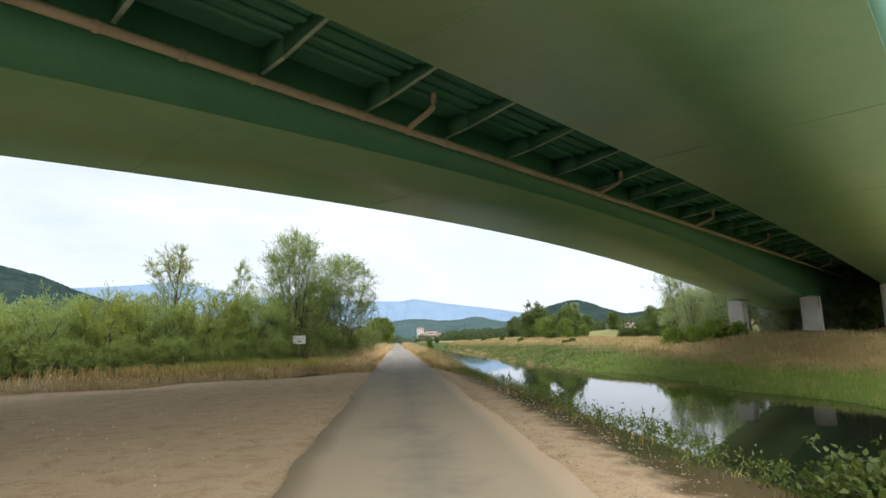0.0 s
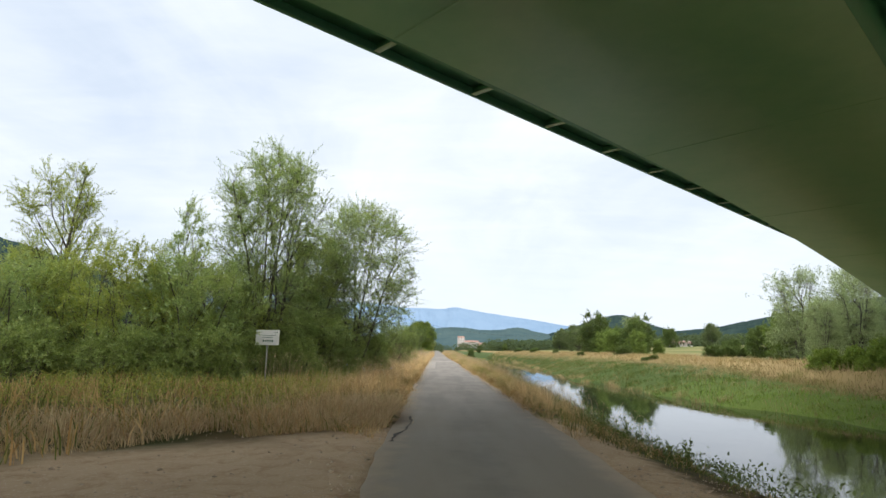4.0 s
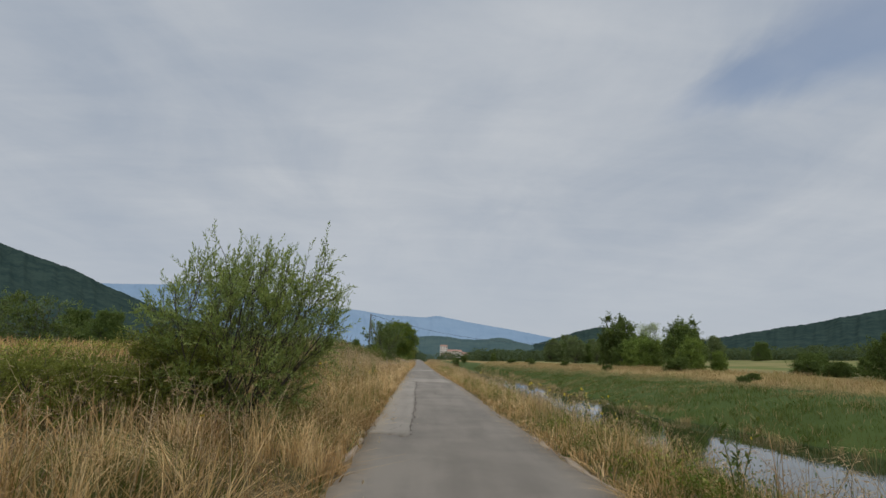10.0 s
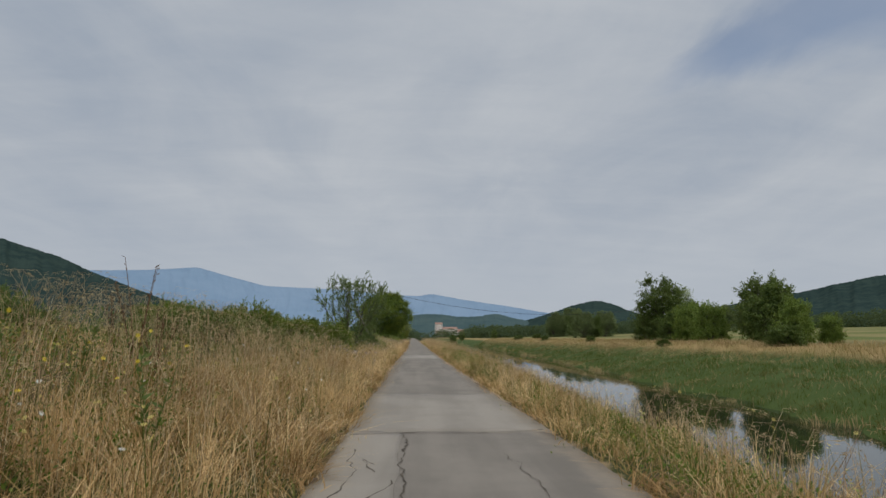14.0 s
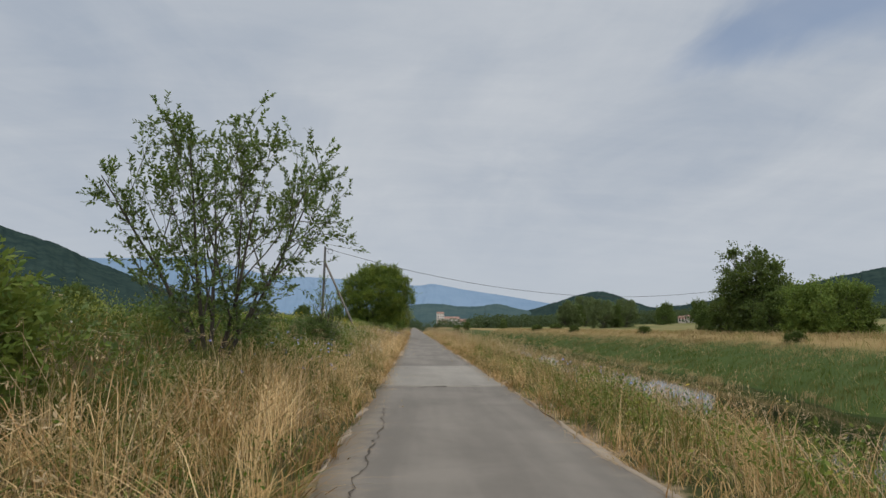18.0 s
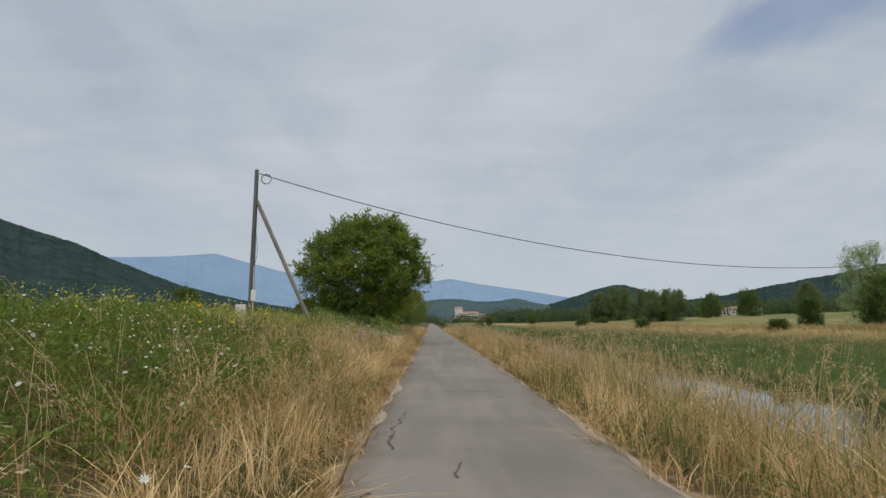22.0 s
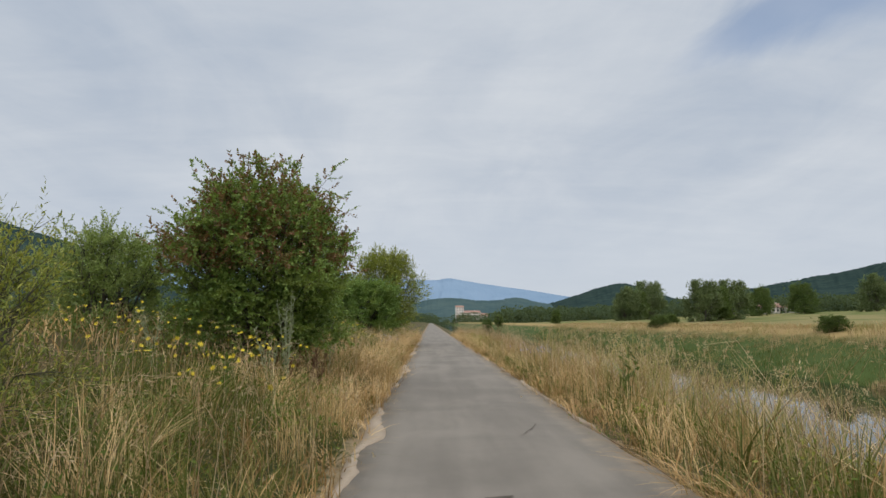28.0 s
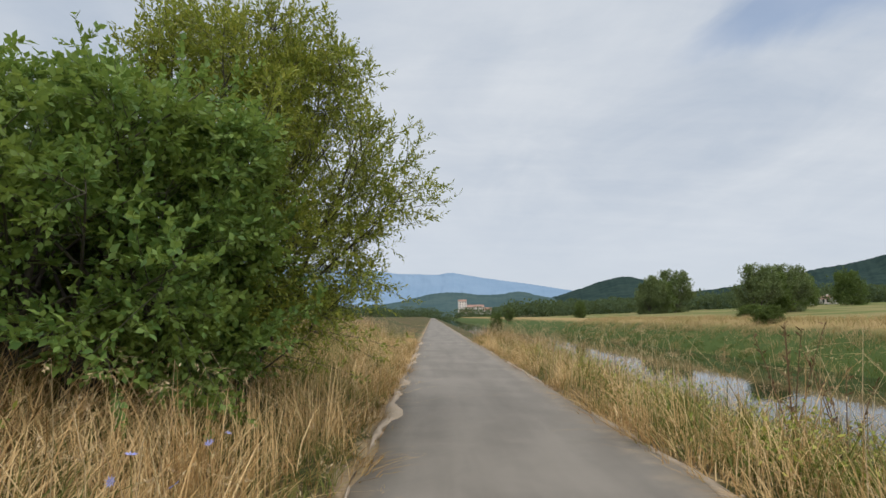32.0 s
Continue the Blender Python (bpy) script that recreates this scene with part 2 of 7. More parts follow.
    b.inputs["Roughness"].default_value = 0.92
    b.inputs["Specular IOR Level"].default_value = 0.12
    bump(t, b, math_node(t, "ADD", n_fine, math_node(t, "MULTIPLY", noise_tex(t, p, 45.0, 4, 0.7), 0.5)), 0.7, 0.03)
    return m


def asphalt_material(name, lo, hi, tint):
    m, t, b, _ = material(name)
    p = position(t)
    long = node(t, "ShaderNodeMapping", {"Vector": p, "Scale": (1.6, 0.16, 1)}).outputs[0]
    tracks = noise_tex(t, long, 1.0, 4, 0.55, 0.2)
    stain = noise_tex(t, p, 0.55, 5, 0.62, 0.5)
    grit = noise_tex(t, p, 90.0, 3, 0.7)
    base = mix_rgb(t, smooth_step(t, math_node(t, "ADD", math_node(t, "MULTIPLY", tracks, 0.5), math_node(t, "MULTIPLY", stain, 0.5)), 0.36, 0.64), lo, hi)
    # dust lies along both edges
    x = node(t, "ShaderNodeSeparateXYZ", {0: p}).outputs[0]
    off = math_node(t, "ADD", math_node(t, "ABSOLUTE", math_node(t, "SUBTRACT", x, 0.65)), math_node(t, "MULTIPLY", math_node(t, "SUBTRACT", noise_tex(t, p, 3.0, 4, 0.6), 0.5), 0.9))
    base = mix_rgb(t, math_node(t, "MULTIPLY", smooth_step(t, off, 1.12, 1.6), 0.6), base, tint)
    yy = math_node(t, "ADD", node(t, "ShaderNodeSeparateXYZ", {0: p}).outputs[1], math_node(t, "MULTIPLY", stain, 8.0))
    under = math_node(t, "SUBTRACT", 1.0, smooth_step(t, yy, 12.0, 42.0))
    dusty = math_node(t, "MULTIPLY", under, smooth_step(t, math_node(t, "ADD", stain, math_node(t, "MULTIPLY", off, 0.45)), 0.15, 0.85))
    base = mix_rgb(t, math_node(t, "MULTIPLY", under, 0.35), base, (0.36, 0.33, 0.28))
    base = mix_rgb(t, dusty, base, (0.50, 0.40, 0.275))
    base = mix_rgb(t, math_node(t, "MULTIPLY", under, smooth_step(t, off, 1.05, 1.5)), base, (0.53, 0.39, 0.25))
    col = mix_rgb(t, math_node(t, "MULTIPLY", grit, 0.35), base, tuple(v * 0.6 for v in lo))
    t.links.new(col, b.inputs["Base Color"])
    b.inputs["Roughness"].default_value = 0.86
    bump(t, b, math_node(t, "ADD", grit, math_node(t, "MULTIPLY", stain, 2.0)), 0.5, 0.008)
    return m


def water_material():
    m, t, b, _ = material("still_river_water")
    p = position(t)
    b.inputs["Base Color"].default_value = rgba((0.018, 0.024, 0.014))
    b.inputs["Roughness"].default_value = 0.03
    b.inputs["IOR"].default_value = 1.33
    b.inputs["Specular IOR Level"].default_value = 0.9
    bump(t, b, noise_tex(t, node(t, "ShaderNodeMapping", {"Vector": p, "Scale": (1.0, 0.5, 1)}).outputs[0], 1.4, 3, 0.5), 0.12, 0.03)
    return m


def hill_material(name, lo, hi, scale, rough=1.0):
    m, t, b, _ = material(name)
    p = position(t)
    n = math_node(t, "ADD", math_node(t, "MULTIPLY", noise_tex(t, p, scale, 5, 0.6, 0.3), 0.6), math_node(t, "MULTIPLY", noise_tex(t, p, scale * 5, 5, 0.7, 0.4), 0.4))
    t.links.new(mix_rgb(t, smooth_step(t, n, 0.36, 0.62), lo, hi), b.inputs["Base Color"])
    b.inputs["Roughness"].default_value = rough
    b.inputs["Specular IOR Level"].default_value = 0.0
    return m


M_GROUND = ground_material()
M_ROAD = asphalt_material("worn_grey_asphalt", (0.165, 0.146, 0.122), (0.245, 0.218, 0.184), (0.36, 0.29, 0.21))
M_PATCH = asphalt_material("pale_concrete_patch", (0.25, 0.228, 0.195), (0.34, 0.312, 0.268), (0.38, 0.32, 0.24))
M_SLAB = asphalt_material("old_concrete_slab", (0.235, 0.212, 0.18), (0.32, 0.288, 0.245), (0.36, 0.30, 0.22))
M_CRACK = surface("open_crack_filled_with_dirt", [(0.045, 0.038, 0.03), (0.11, 0.09, 0.065)], 5.0, 0.95)
M_DUST = surface("pale_sandy_dust", [(0.27, 0.215, 0.155), (0.37, 0.30, 0.225), (0.31, 0.245, 0.175)], 1.2, 0.95, 0.0, 22.0, 0.012, 30.0)
M_WATER = water_material()
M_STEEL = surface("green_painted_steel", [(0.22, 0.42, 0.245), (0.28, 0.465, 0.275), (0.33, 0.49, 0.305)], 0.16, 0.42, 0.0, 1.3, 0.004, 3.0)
# Same green paint as the girders; the recess's shade is put into the colour.
M_STEEL_SHADED = surface("shaded_green_painted_steel", [(0.075, 0.25, 0.165), (0.115, 0.32, 0.215)], 0.4, 0.5, 0.0, 3.0, 0.004, 4.0)
M_STEEL_PALE = surface("faded_pale_green_steel", [(0.46, 0.58, 0.48), (0.58, 0.68, 0.58)], 0.8, 0.55, 0.0, 6.0)
M_PIPE = surface("weathered_beige_drain_pipe", [(0.50, 0.40, 0.31), (0.66, 0.56, 0.46)], 1.5, 0.6, 0.0, 9.0)
M_CONCRETE = surface("pale_grey_concrete", [(0.34, 0.33, 0.30), (0.46, 0.45, 0.42), (0.52, 0.51, 0.48)], 0.6, 0.85, 0.0, 6.0, 0.01)
M_RED_EARTH = surface("reddish_bare_earth", [(0.22, 0.10, 0.06), (0.34, 0.17, 0.10)], 0.7, 0.95, 0.0, 6.0, 0.05)
M_BARK = surface("grey_brown_bark", [(0.045, 0.038, 0.03), (0.10, 0.088, 0.072)], 4.0, 0.9, 0.0, 30.0, 0.01, 24.0, (1, 1, 0.25))
M_TWIG = surface("greenish_brown_twigs", [(0.055, 0.052, 0.034), (0.11, 0.10, 0.065)], 6.0, 0.85)
M_POLE = surface("weathered_grey_pole_wood", [(0.07, 0.068, 0.066), (0.145, 0.14, 0.135)], 3.0, 0.85, 0.0, 24.0, 0.004, 30.0, (1, 1, 0.08))
M_BRACE = surface("brown_weathered_timber", [(0.13, 0.115, 0.095), (0.22, 0.195, 0.165)], 3.0, 0.85, 0.0, 24.0, 0.004, 30.0, (1, 1, 0.15))
M_CABLE = plain("black_cable_sheath", (0.02, 0.02, 0.02), 0.5)
M_WHITE = plain("white_painted_metal", (0.72, 0.72, 0.70), 0.5)
M_GREY = plain("grey_galvanised_steel", (0.34, 0.34, 0.33), 0.45, 0.6)
M_INK = plain("dark_green_print", (0.05, 0.13, 0.09), 0.6)
M_PLASTER = plain("pale_house_plaster", (0.70, 0.65, 0.60), 0.85)
M_ROOF = surface("red_clay_roof_tiles", [(0.26, 0.15, 0.115), (0.36, 0.22, 0.17)], 0.8, 0.85)
M_PANE = plain("dark_window_glass", (0.03, 0.035, 0.04), 0.15)
M_STONE = surface("pale_gravel", [(0.33, 0.25, 0.17), (0.50, 0.40, 0.29)], 8.0, 0.9)

M_DRY = foliage("dry_straw_grass", [(0.39, 0.225, 0.098), (0.59, 0.38, 0.17), (0.78, 0.58, 0.32), (0.42, 0.245, 0.105), (0.26, 0.19, 0.066), (0.65, 0.445, 0.21), (0.15, 0.092, 0.042)], 0.6, 0.14, True, (0.28, 0.165, 0.07), 0.5)
M_MIXED = foliage("half_green_meadow_grass", [(0.06, 0.09, 0.020), (0.135, 0.168, 0.040), (0.35, 0.28, 0.11), (0.10, 0.135, 0.03), (0.20, 0.19, 0.06)], 0.6, 0.2, True, (0.075, 0.082, 0.026), 0.4)
M_GREENGRASS = foliage("lush_green_bank_grass", [(0.05, 0.085, 0.02), (0.08, 0.118, 0.028), (0.13, 0.155, 0.045)], 0.8, 0.25, True, (0.14, 0.125, 0.05), 0.2)
M_FRESHGRASS = foliage("fresh_yellow_green_grass", [(0.135, 0.235, 0.036), (0.185, 0.295, 0.048), (0.26, 0.35, 0.075)], 0.8, 0.3, True, (0.28, 0.28, 0.085), 0.25)
M_SEED = foliage("straw_seed_heads", [(0.48, 0.345, 0.20), (0.70, 0.56, 0.36), (0.40, 0.255, 0.15), (0.58, 0.47, 0.26)], 0.7, 0.25)
M_WEED = foliage("broad_green_weed_leaves", [(0.05, 0.09, 0.02), (0.10, 0.15, 0.035), (0.16, 0.19, 0.05)], 0.5, 0.3)
M_WILLOW = foliage("grey_green_willow_leaves", [(0.20, 0.305, 0.10), (0.31, 0.42, 0.145), (0.43, 0.52, 0.20)], 0.5, 0.42, True, (0.38, 0.45, 0.13), 0.7)
M_WILLOW_PALE = foliage("pale_grey_willow_leaves", [(0.22, 0.29, 0.13), (0.32, 0.40, 0.19), (0.43, 0.50, 0.26)], 0.55, 0.35)
M_OLIVE = foliage("olive_shrub_leaves", [(0.13, 0.155, 0.04), (0.20, 0.225, 0.055), (0.29, 0.30, 0.08)], 0.55, 0.35)
M_WILLOW_BRIGHT = foliage("yellow_green_willow_leaves", [(0.20, 0.265, 0.055), (0.32, 0.38, 0.08), (0.45, 0.47, 0.11)], 0.5, 0.5)
M_DARKLEAF = foliage("dark_green_tree_leaves", [(0.05, 0.088, 0.024), (0.088, 0.138, 0.036), (0.16, 0.21, 0.055)], 0.5, 0.3, True, (0.065, 0.098, 0.026), 0.35)
M_DOGWOOD = foliage("deep_green_shrub_leaves", [(0.085, 0.17, 0.042), (0.15, 0.255, 0.064), (0.26, 0.37, 0.095)], 0.5, 0.4, True, (0.19, 0.265, 0.058), 1.1)
M_REDLEAF = foliage("bronze_red_shrub_leaves", [(0.17, 0.075, 0.04), (0.24, 0.12, 0.06), (0.13, 0.12, 0.04)], 0.5, 0.3)
M_FARLEAF = foliage("far_tree_leaves", [(0.058, 0.098, 0.030), (0.098, 0.148, 0.044), (0.155, 0.205, 0.065)], 0.6, 0.28, True, (0.075, 0.115, 0.035), 0.3)
M_FARLIGHT = foliage("light_green_far_leaves", [(0.10, 0.165, 0.04), (0.16, 0.235, 0.055), (0.23, 0.30, 0.075)], 0.6, 0.3, True, (0.14, 0.20, 0.05), 0.4)
# Haze of distance is put into these two muted leaf colours.
M_FARPALE = foliage("hazy_grey_green_leaves", [(0.10, 0.14, 0.065), (0.145, 0.19, 0.085), (0.20, 0.245, 0.115)], 0.7, 0.3, True, (0.11, 0.15, 0.07), 0.3)
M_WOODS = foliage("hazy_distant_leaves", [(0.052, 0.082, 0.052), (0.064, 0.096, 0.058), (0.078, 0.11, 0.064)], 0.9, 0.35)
M_TAWNY = foliage("tawny_far_grass", [(0.36, 0.255, 0.135), (0.48, 0.36, 0.20), (0.27, 0.21, 0.10)], 0.8, 0.2, True, (0.30, 0.27, 0.11), 0.3)
M_STRAW = foliage("bright_straw", [(0.66, 0.45, 0.215), (0.82, 0.62, 0.34), (0.72, 0.495, 0.25), (0.50, 0.32, 0.14)], 0.6, 0.16)
M_PINKSTRAW = foliage("pinkish_dry_grass", [(0.46, 0.31, 0.19), (0.62, 0.46, 0.29), (0.36, 0.24, 0.14), (0.70, 0.56, 0.37), (0.30, 0.24, 0.10)], 0.65, 0.25)
M_BLUE_PETAL = foliage("chicory_blue_petals", [(0.30, 0.34, 0.78), (0.42, 0.46, 0.85)], 0.6, 0.2)
M_YELLOW_PETAL = foliage("yellow_petals", [(0.75, 0.55, 0.03), (0.80, 0.65, 0.08)], 0.6, 0.2)
M_PALE_PETAL = foliage("pale_yellow_petals", [(0.56, 0.46, 0.12), (0.66, 0.57, 0.22), (0.46, 0.36, 0.10)], 0.6, 0.2)
M_WHITE_PETAL = foliage("white_petals", [(0.65, 0.66, 0.60), (0.78, 0.78, 0.72)], 0.6, 0.2)
# Aerial haze is put into the mountains' blue base colour.
M_MOUNTAIN = hill_material("haze_blue_mountain", (0.175, 0.26, 0.365), (0.205, 0.29, 0.395), 0.0016)
# The low hills' bluish green likewise carries haze within the colour.
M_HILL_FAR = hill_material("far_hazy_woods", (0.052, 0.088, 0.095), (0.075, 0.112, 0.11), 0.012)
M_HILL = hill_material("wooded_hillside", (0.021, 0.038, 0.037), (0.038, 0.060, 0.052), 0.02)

# ---- mesh helpers ----


def fast_mesh(name, verts, faces):
    """A mesh from arrays: verts (n, 3); faces (m, 3) or (m, 4)."""
    verts, faces = np.asarray(verts, np.float32), np.asarray(faces, np.int32)
    me = bpy.data.meshes.new(name)
    k = faces.shape[1]
    me.vertices.add(len(verts))
    me.vertices.foreach_set("co", verts.ravel())
    me.loops.add(faces.size)
    me.loops.foreach_set("vertex_index", faces.ravel())
    me.polygons.add(len(faces))
    me.polygons.foreach_set("loop_start", np.arange(0, faces.size, k, dtype=np.int32))
    me.update(calc_edges=True)
    me.validate()
    return me


def put_mesh(name, verts, faces, mat, parent=None, label="", smooth=False):
    me = fast_mesh(name, verts, faces)
    me.materials.append(mat)
    if smooth:
        me.polygons.foreach_set("use_smooth", np.ones(len(me.polygons), bool))
    ob = new(name, me)
    if parent is not None:
        ob.parent = parent
    if label:
        ob["label"] = label
    return ob


def part(name, bm, mat, parent, label=""):
    me = bpy.data.meshes.new(name)
    bm.normal_update()
    bm.to_mesh(me)
    bm.free()
    me.materials.append(mat)
    ob = new(name, me)
    if parent is not None:
        ob.parent = parent
    if label:
        ob["label"] = label
    return ob


def box_bm(sx, sy, sz, at=(0, 0, 0), bevel=0.0, turn=None):
    bm = bmesh.new()
    bmesh.ops.create_cube(bm, size=1.0, matrix=Matrix.Diagonal((sx, sy, sz, 1)))
    if bevel:
        bmesh.ops.bevel(bm, geom=bm.edges[:], offset=bevel, segments=2, affect="EDGES", profile=0.6)
    m = Matrix.Translation(at)
    bm.transform(m @ turn if turn else m)
    return bm


def tubes(paths, radii, sides=5, cap=True):
    """Tapered tubes along many paths at once: paths (n, k, 3), radii (n, k)."""
    paths, radii = np.asarray(paths, float), np.asarray(radii, float)
    n, k, _ = paths.shape
    d = np.gradient(paths, axis=1)
    d /= np.linalg.norm(d, axis=2, keepdims=True) + 1e-9
    ref = np.where(np.abs(d[..., 2:3]) > 0.9, np.array([1.0, 0, 0]), np.array([0, 0, 1.0]))
    a = np.cross(d, ref)
    a /= np.linalg.norm(a, axis=2, keepdims=True) + 1e-9
    b = np.cross(d, a)
    ang = np.arange(sides) * 2 * np.pi / sides
    ring = a[:, :, None] * np.cos(ang)[:, None] + b[:, :, None] * np.sin(ang)[:, None]
    v = paths[:, :, None] + ring * radii[:, :, None, None]
    idx = np.arange(n * k * sides).reshape(n, k, sides)
    nx = np.roll(idx, -1, axis=2)
    f = np.stack([idx[:, :-1], nx[:, :-1], nx[:, 1:], idx[:, 1:]], -1).reshape(-1, 4)
    return v.reshape(-1, 3), f


def thing(name, at, label, category, group="", turn=0.0):
    e = new(name)
    e.matrix_world = pose(*at, 0, 0, turn)
    e.empty_display_size = 0.3
    return tagged(e, label, category, group)


def step(x, lo, hi):
    k = np.clip((x - lo) / (hi - lo), 0, 1)
    return k * k * (3 - 2 * k)


RIVER_Z = -2.3


def road_left(y):
    """The paving's left edge along the lane."""
    return np.interp(y, [25, 68, 82, 108, 125, 137, 168, 202], [-0.85, -0.93, -0.95, -0.97, -0.82, -0.72, -0.70, -0.74])


def road_right(y):
    """The paving's right edge along the lane."""
    return np.interp(y, [25, 68, 82, 92, 108, 137, 168, 202], [2.15, 2.15, 2.30, 2.15, 2.0, 2.06, 2.24, 2.20])



def far_shore(y):
    """How far the far shore swings in and out along the river."""
    return np.interp(y, [30, 51, 69, 83, 96, 134, 175, 235, 300], [0.8, 0.8, -1.2, -2.0, -3.0, -0.4, 2.8, 5.5, 5.5])


def ground_z(x, y):
    """Height of the valley floor: level road, low rise beside it, river bed, far bank, fields."""
    x, y = np.asarray(x, float), np.asarray(y, float)
    rise = 0.10 * step(y, 24, 36) + 0.30 * step(y, 44, 56) + 0.75 * step(y, 60, 74)
    left = rise * step(-x, 1.2, 7.5)
    yard = 1 - step(y, 16, 34)
    xe = x - (0.9 * yard + 0.45 * step(y, 42, 62)) * np.clip((9.6 - x) / 5, 0, 1) * step(x, 2.2, 4.0)
    shore = 0.7 * np.sin(y * 0.21) + 0.45 * np.sin(y * 0.53 + 1.0) + 0.3 * np.sin(y * 1.27 + 0.4)
    # the far shore swings in and out along the river
    swing = far_shore(y)
    xe = xe - swing * step(x, 12.5, 16.5) * (1 - step(x, 24, 34))
    # near the bridge the far bank lies back in a long gentle slope
    xe = xe - 6.0 * (1 - step(y, 58, 85)) * step(x, 23, 34) * (1 - step(x, 40, 52))
    xe = xe + shore * np.exp(-(((x - swing - 21.3) / 3.0) ** 2)) * step(x, 15, 18)
    right = np.interp(xe, [2.2, 2.8, 4.0, 6.0, 9.6, 10.8, 20.4, 21.5, 26.0, 31.0, 36.0, 60.0], [0, -0.08, -0.46, -1.38, -2.85, -3.4, -3.4, RIVER_Z, -1.0, 0.0, 0.3, 0.35])
    z = np.where(x < 0, left, right) + 0.6 * step(y, 92, 125) * step(x, 29.5, 35)
    rough = 0.05 * np.sin(0.9 * x + 0.31 * y) * np.sin(0.5 * y - 0.23 * x) + 0.03 * np.sin(2.3 * x + 1.1) * np.sin(1.9 * y)
    z = z + rough * step(np.abs(x - 0.65), 1.6, 3.5)
    bank = np.exp(-(((x - 48.0) / 9.0) ** 2)) * np.exp(-(((y - 72.0) / 25.0) ** 2)) * 1.0
    slope = 0.042 * np.clip(x - 60, 0, 260) * step(y, 150, 280)
    return z + bank + slope - 0.05 * (1 - step(np.abs(x - 0.65), 1.42, 1.62))


# ---- ground, road, river ----
def build_ground():
    gx = np.concatenate([[-4200, -2500, -1400, -800, -450, -250, -140, -90, -60, -45], np.arange(-36, -10, 1.0), np.arange(-10, 14, 0.4), np.arange(14, 44, 1.0), [48, 55, 65, 80, 110, 160, 260, 450, 800, 1400, 2500, 4200]])
    gy = np.concatenate([[-4200, -2000, -900, -400, -200, -110], np.arange(-70, 0, 4.0), np.arange(0, 270, 1.2), np.arange(270, 420, 10.0), [450, 520, 640, 820, 1100, 1600, 2500, 4200]])
    X, Y = np.meshgrid(gx, gy)
    V = np.stack([X, Y, ground_z(X, Y)], -1).reshape(-1, 3)
    i = np.arange(len(gx) * len(gy)).reshape(len(gy), len(gx))
    F = np.stack([i[:-1, :-1], i[:-1, 1:], i[1:, 1:], i[1:, :-1]], -1).reshape(-1, 4)
    tagged(put_mesh("ground", V, F, M_GROUND, smooth=True), "valley floor of bare dirt, straw and green grass", "ground", kind="structure")


def road_strip(name, x0, x1, y0, y1, z, mat, parent=None, ragged=0.06, seed=1, ends=0.0, dy=0.5):
    """A thin slab of paving with uneven edges."""
    rng = np.random.default_rng(seed)
    ys = np.arange(y0, y1 + dy * 0.5, dy)
    nx = 9
    wob = lambda s: ragged * (np.sin(ys * 0.7 + s) * 0.5 + np.sin(ys * 2.9 + 2 * s) * 0.35 + rng.normal(0, 0.35, len(ys)))
    a = (road_left(ys) if x0 is None else x0) + wob(1.3 + seed)
    b = (road_right(ys) if x1 is None else x1) + wob(4.1 + seed)
    k = np.linspace(0, 1, nx)
    X = a[:, None] * (1 - k) + b[:, None] * k
    Y = np.repeat(ys[:, None], nx, 1)
    if ends:
        Y[0] += rng.normal(0, ends, nx)
        Y[-1] += rng.normal(0, ends, nx)
    Z = z + 0.012 * np.sin(Y * 0.45 + X) * np.sin(Y * 0.21) + 0 * X
    top = np.stack([X, Y, Z], -1)
    low = top.copy()
    low[..., 2] -= 0.07
    V = np.concatenate([top.reshape(-1, 3), low.reshape(-1, 3)])
    i = np.arange(len(ys) * nx).reshape(len(ys), nx)
    F = [np.stack([i[:-1, :-1], i[:-1, 1:], i[1:, 1:], i[1:, :-1]], -1).reshape(-1, 4)]
    o = len(ys) * nx
    for edge in (i[:, 0][::-1], i[:, -1], i[0], i[-1][::-1]):
        F.append(np.stack([edge[:-1], edge[:-1] + o, edge[1:] + o, edge[1:]], -1))
    return put_mesh(name, V, np.concatenate(F), mat, parent, smooth=False)


def crack(parent, pts, width, seed):
    """A jagged open crack lying on the paving, through the given places."""
    rng = np.random.default_rng(seed)
    pts = np.asarray(pts, float)
    leng = np.r_[0, np.cumsum(np.linalg.norm(np.diff(pts, axis=0), axis=1))]
    s = np.arange(0, leng[-1], 0.12)
    P = np.stack([np.interp(s, leng, pts[:, 0]), np.interp(s, leng, pts[:, 1])], 1)
    d = np.gradient(P, axis=0)
    d /= np.linalg.norm(d, axis=1, keepdims=True)
    n = np.stack([-d[:, 1], d[:, 0]], 1)
    walkoff = np.cumsum(rng.normal(0, 0.018, len(P)))
    walkoff -= np.linspace(walkoff[0], walkoff[-1], len(P))
    P = P + n * (walkoff + rng.normal(0, 0.012, len(P)))[:, None]
    w = width * np.clip(rng.gamma(2.2, 0.45, len(P)), 0.15, 2.6) / 2
    a, b = P + n * w[:, None], P - n * w[:, None]
    z = np.full((len(P), 1), 0.0) + 0.012 * (np.sin(P[:, 1] * 0.45 + P[:, 0]) * np.sin(P[:, 1] * 0.21))[:, None] + 0.009
    V = np.concatenate([np.hstack([a, z]), np.hstack([b, z])])
    i = np.arange(len(P) - 1)
    o = len(P)
    F = np.stack([i, i + 1, i + 1 + o, i + o], -1)
    return put_mesh("crack", V, F, M_CRACK, parent, "dark open crack in the paving")


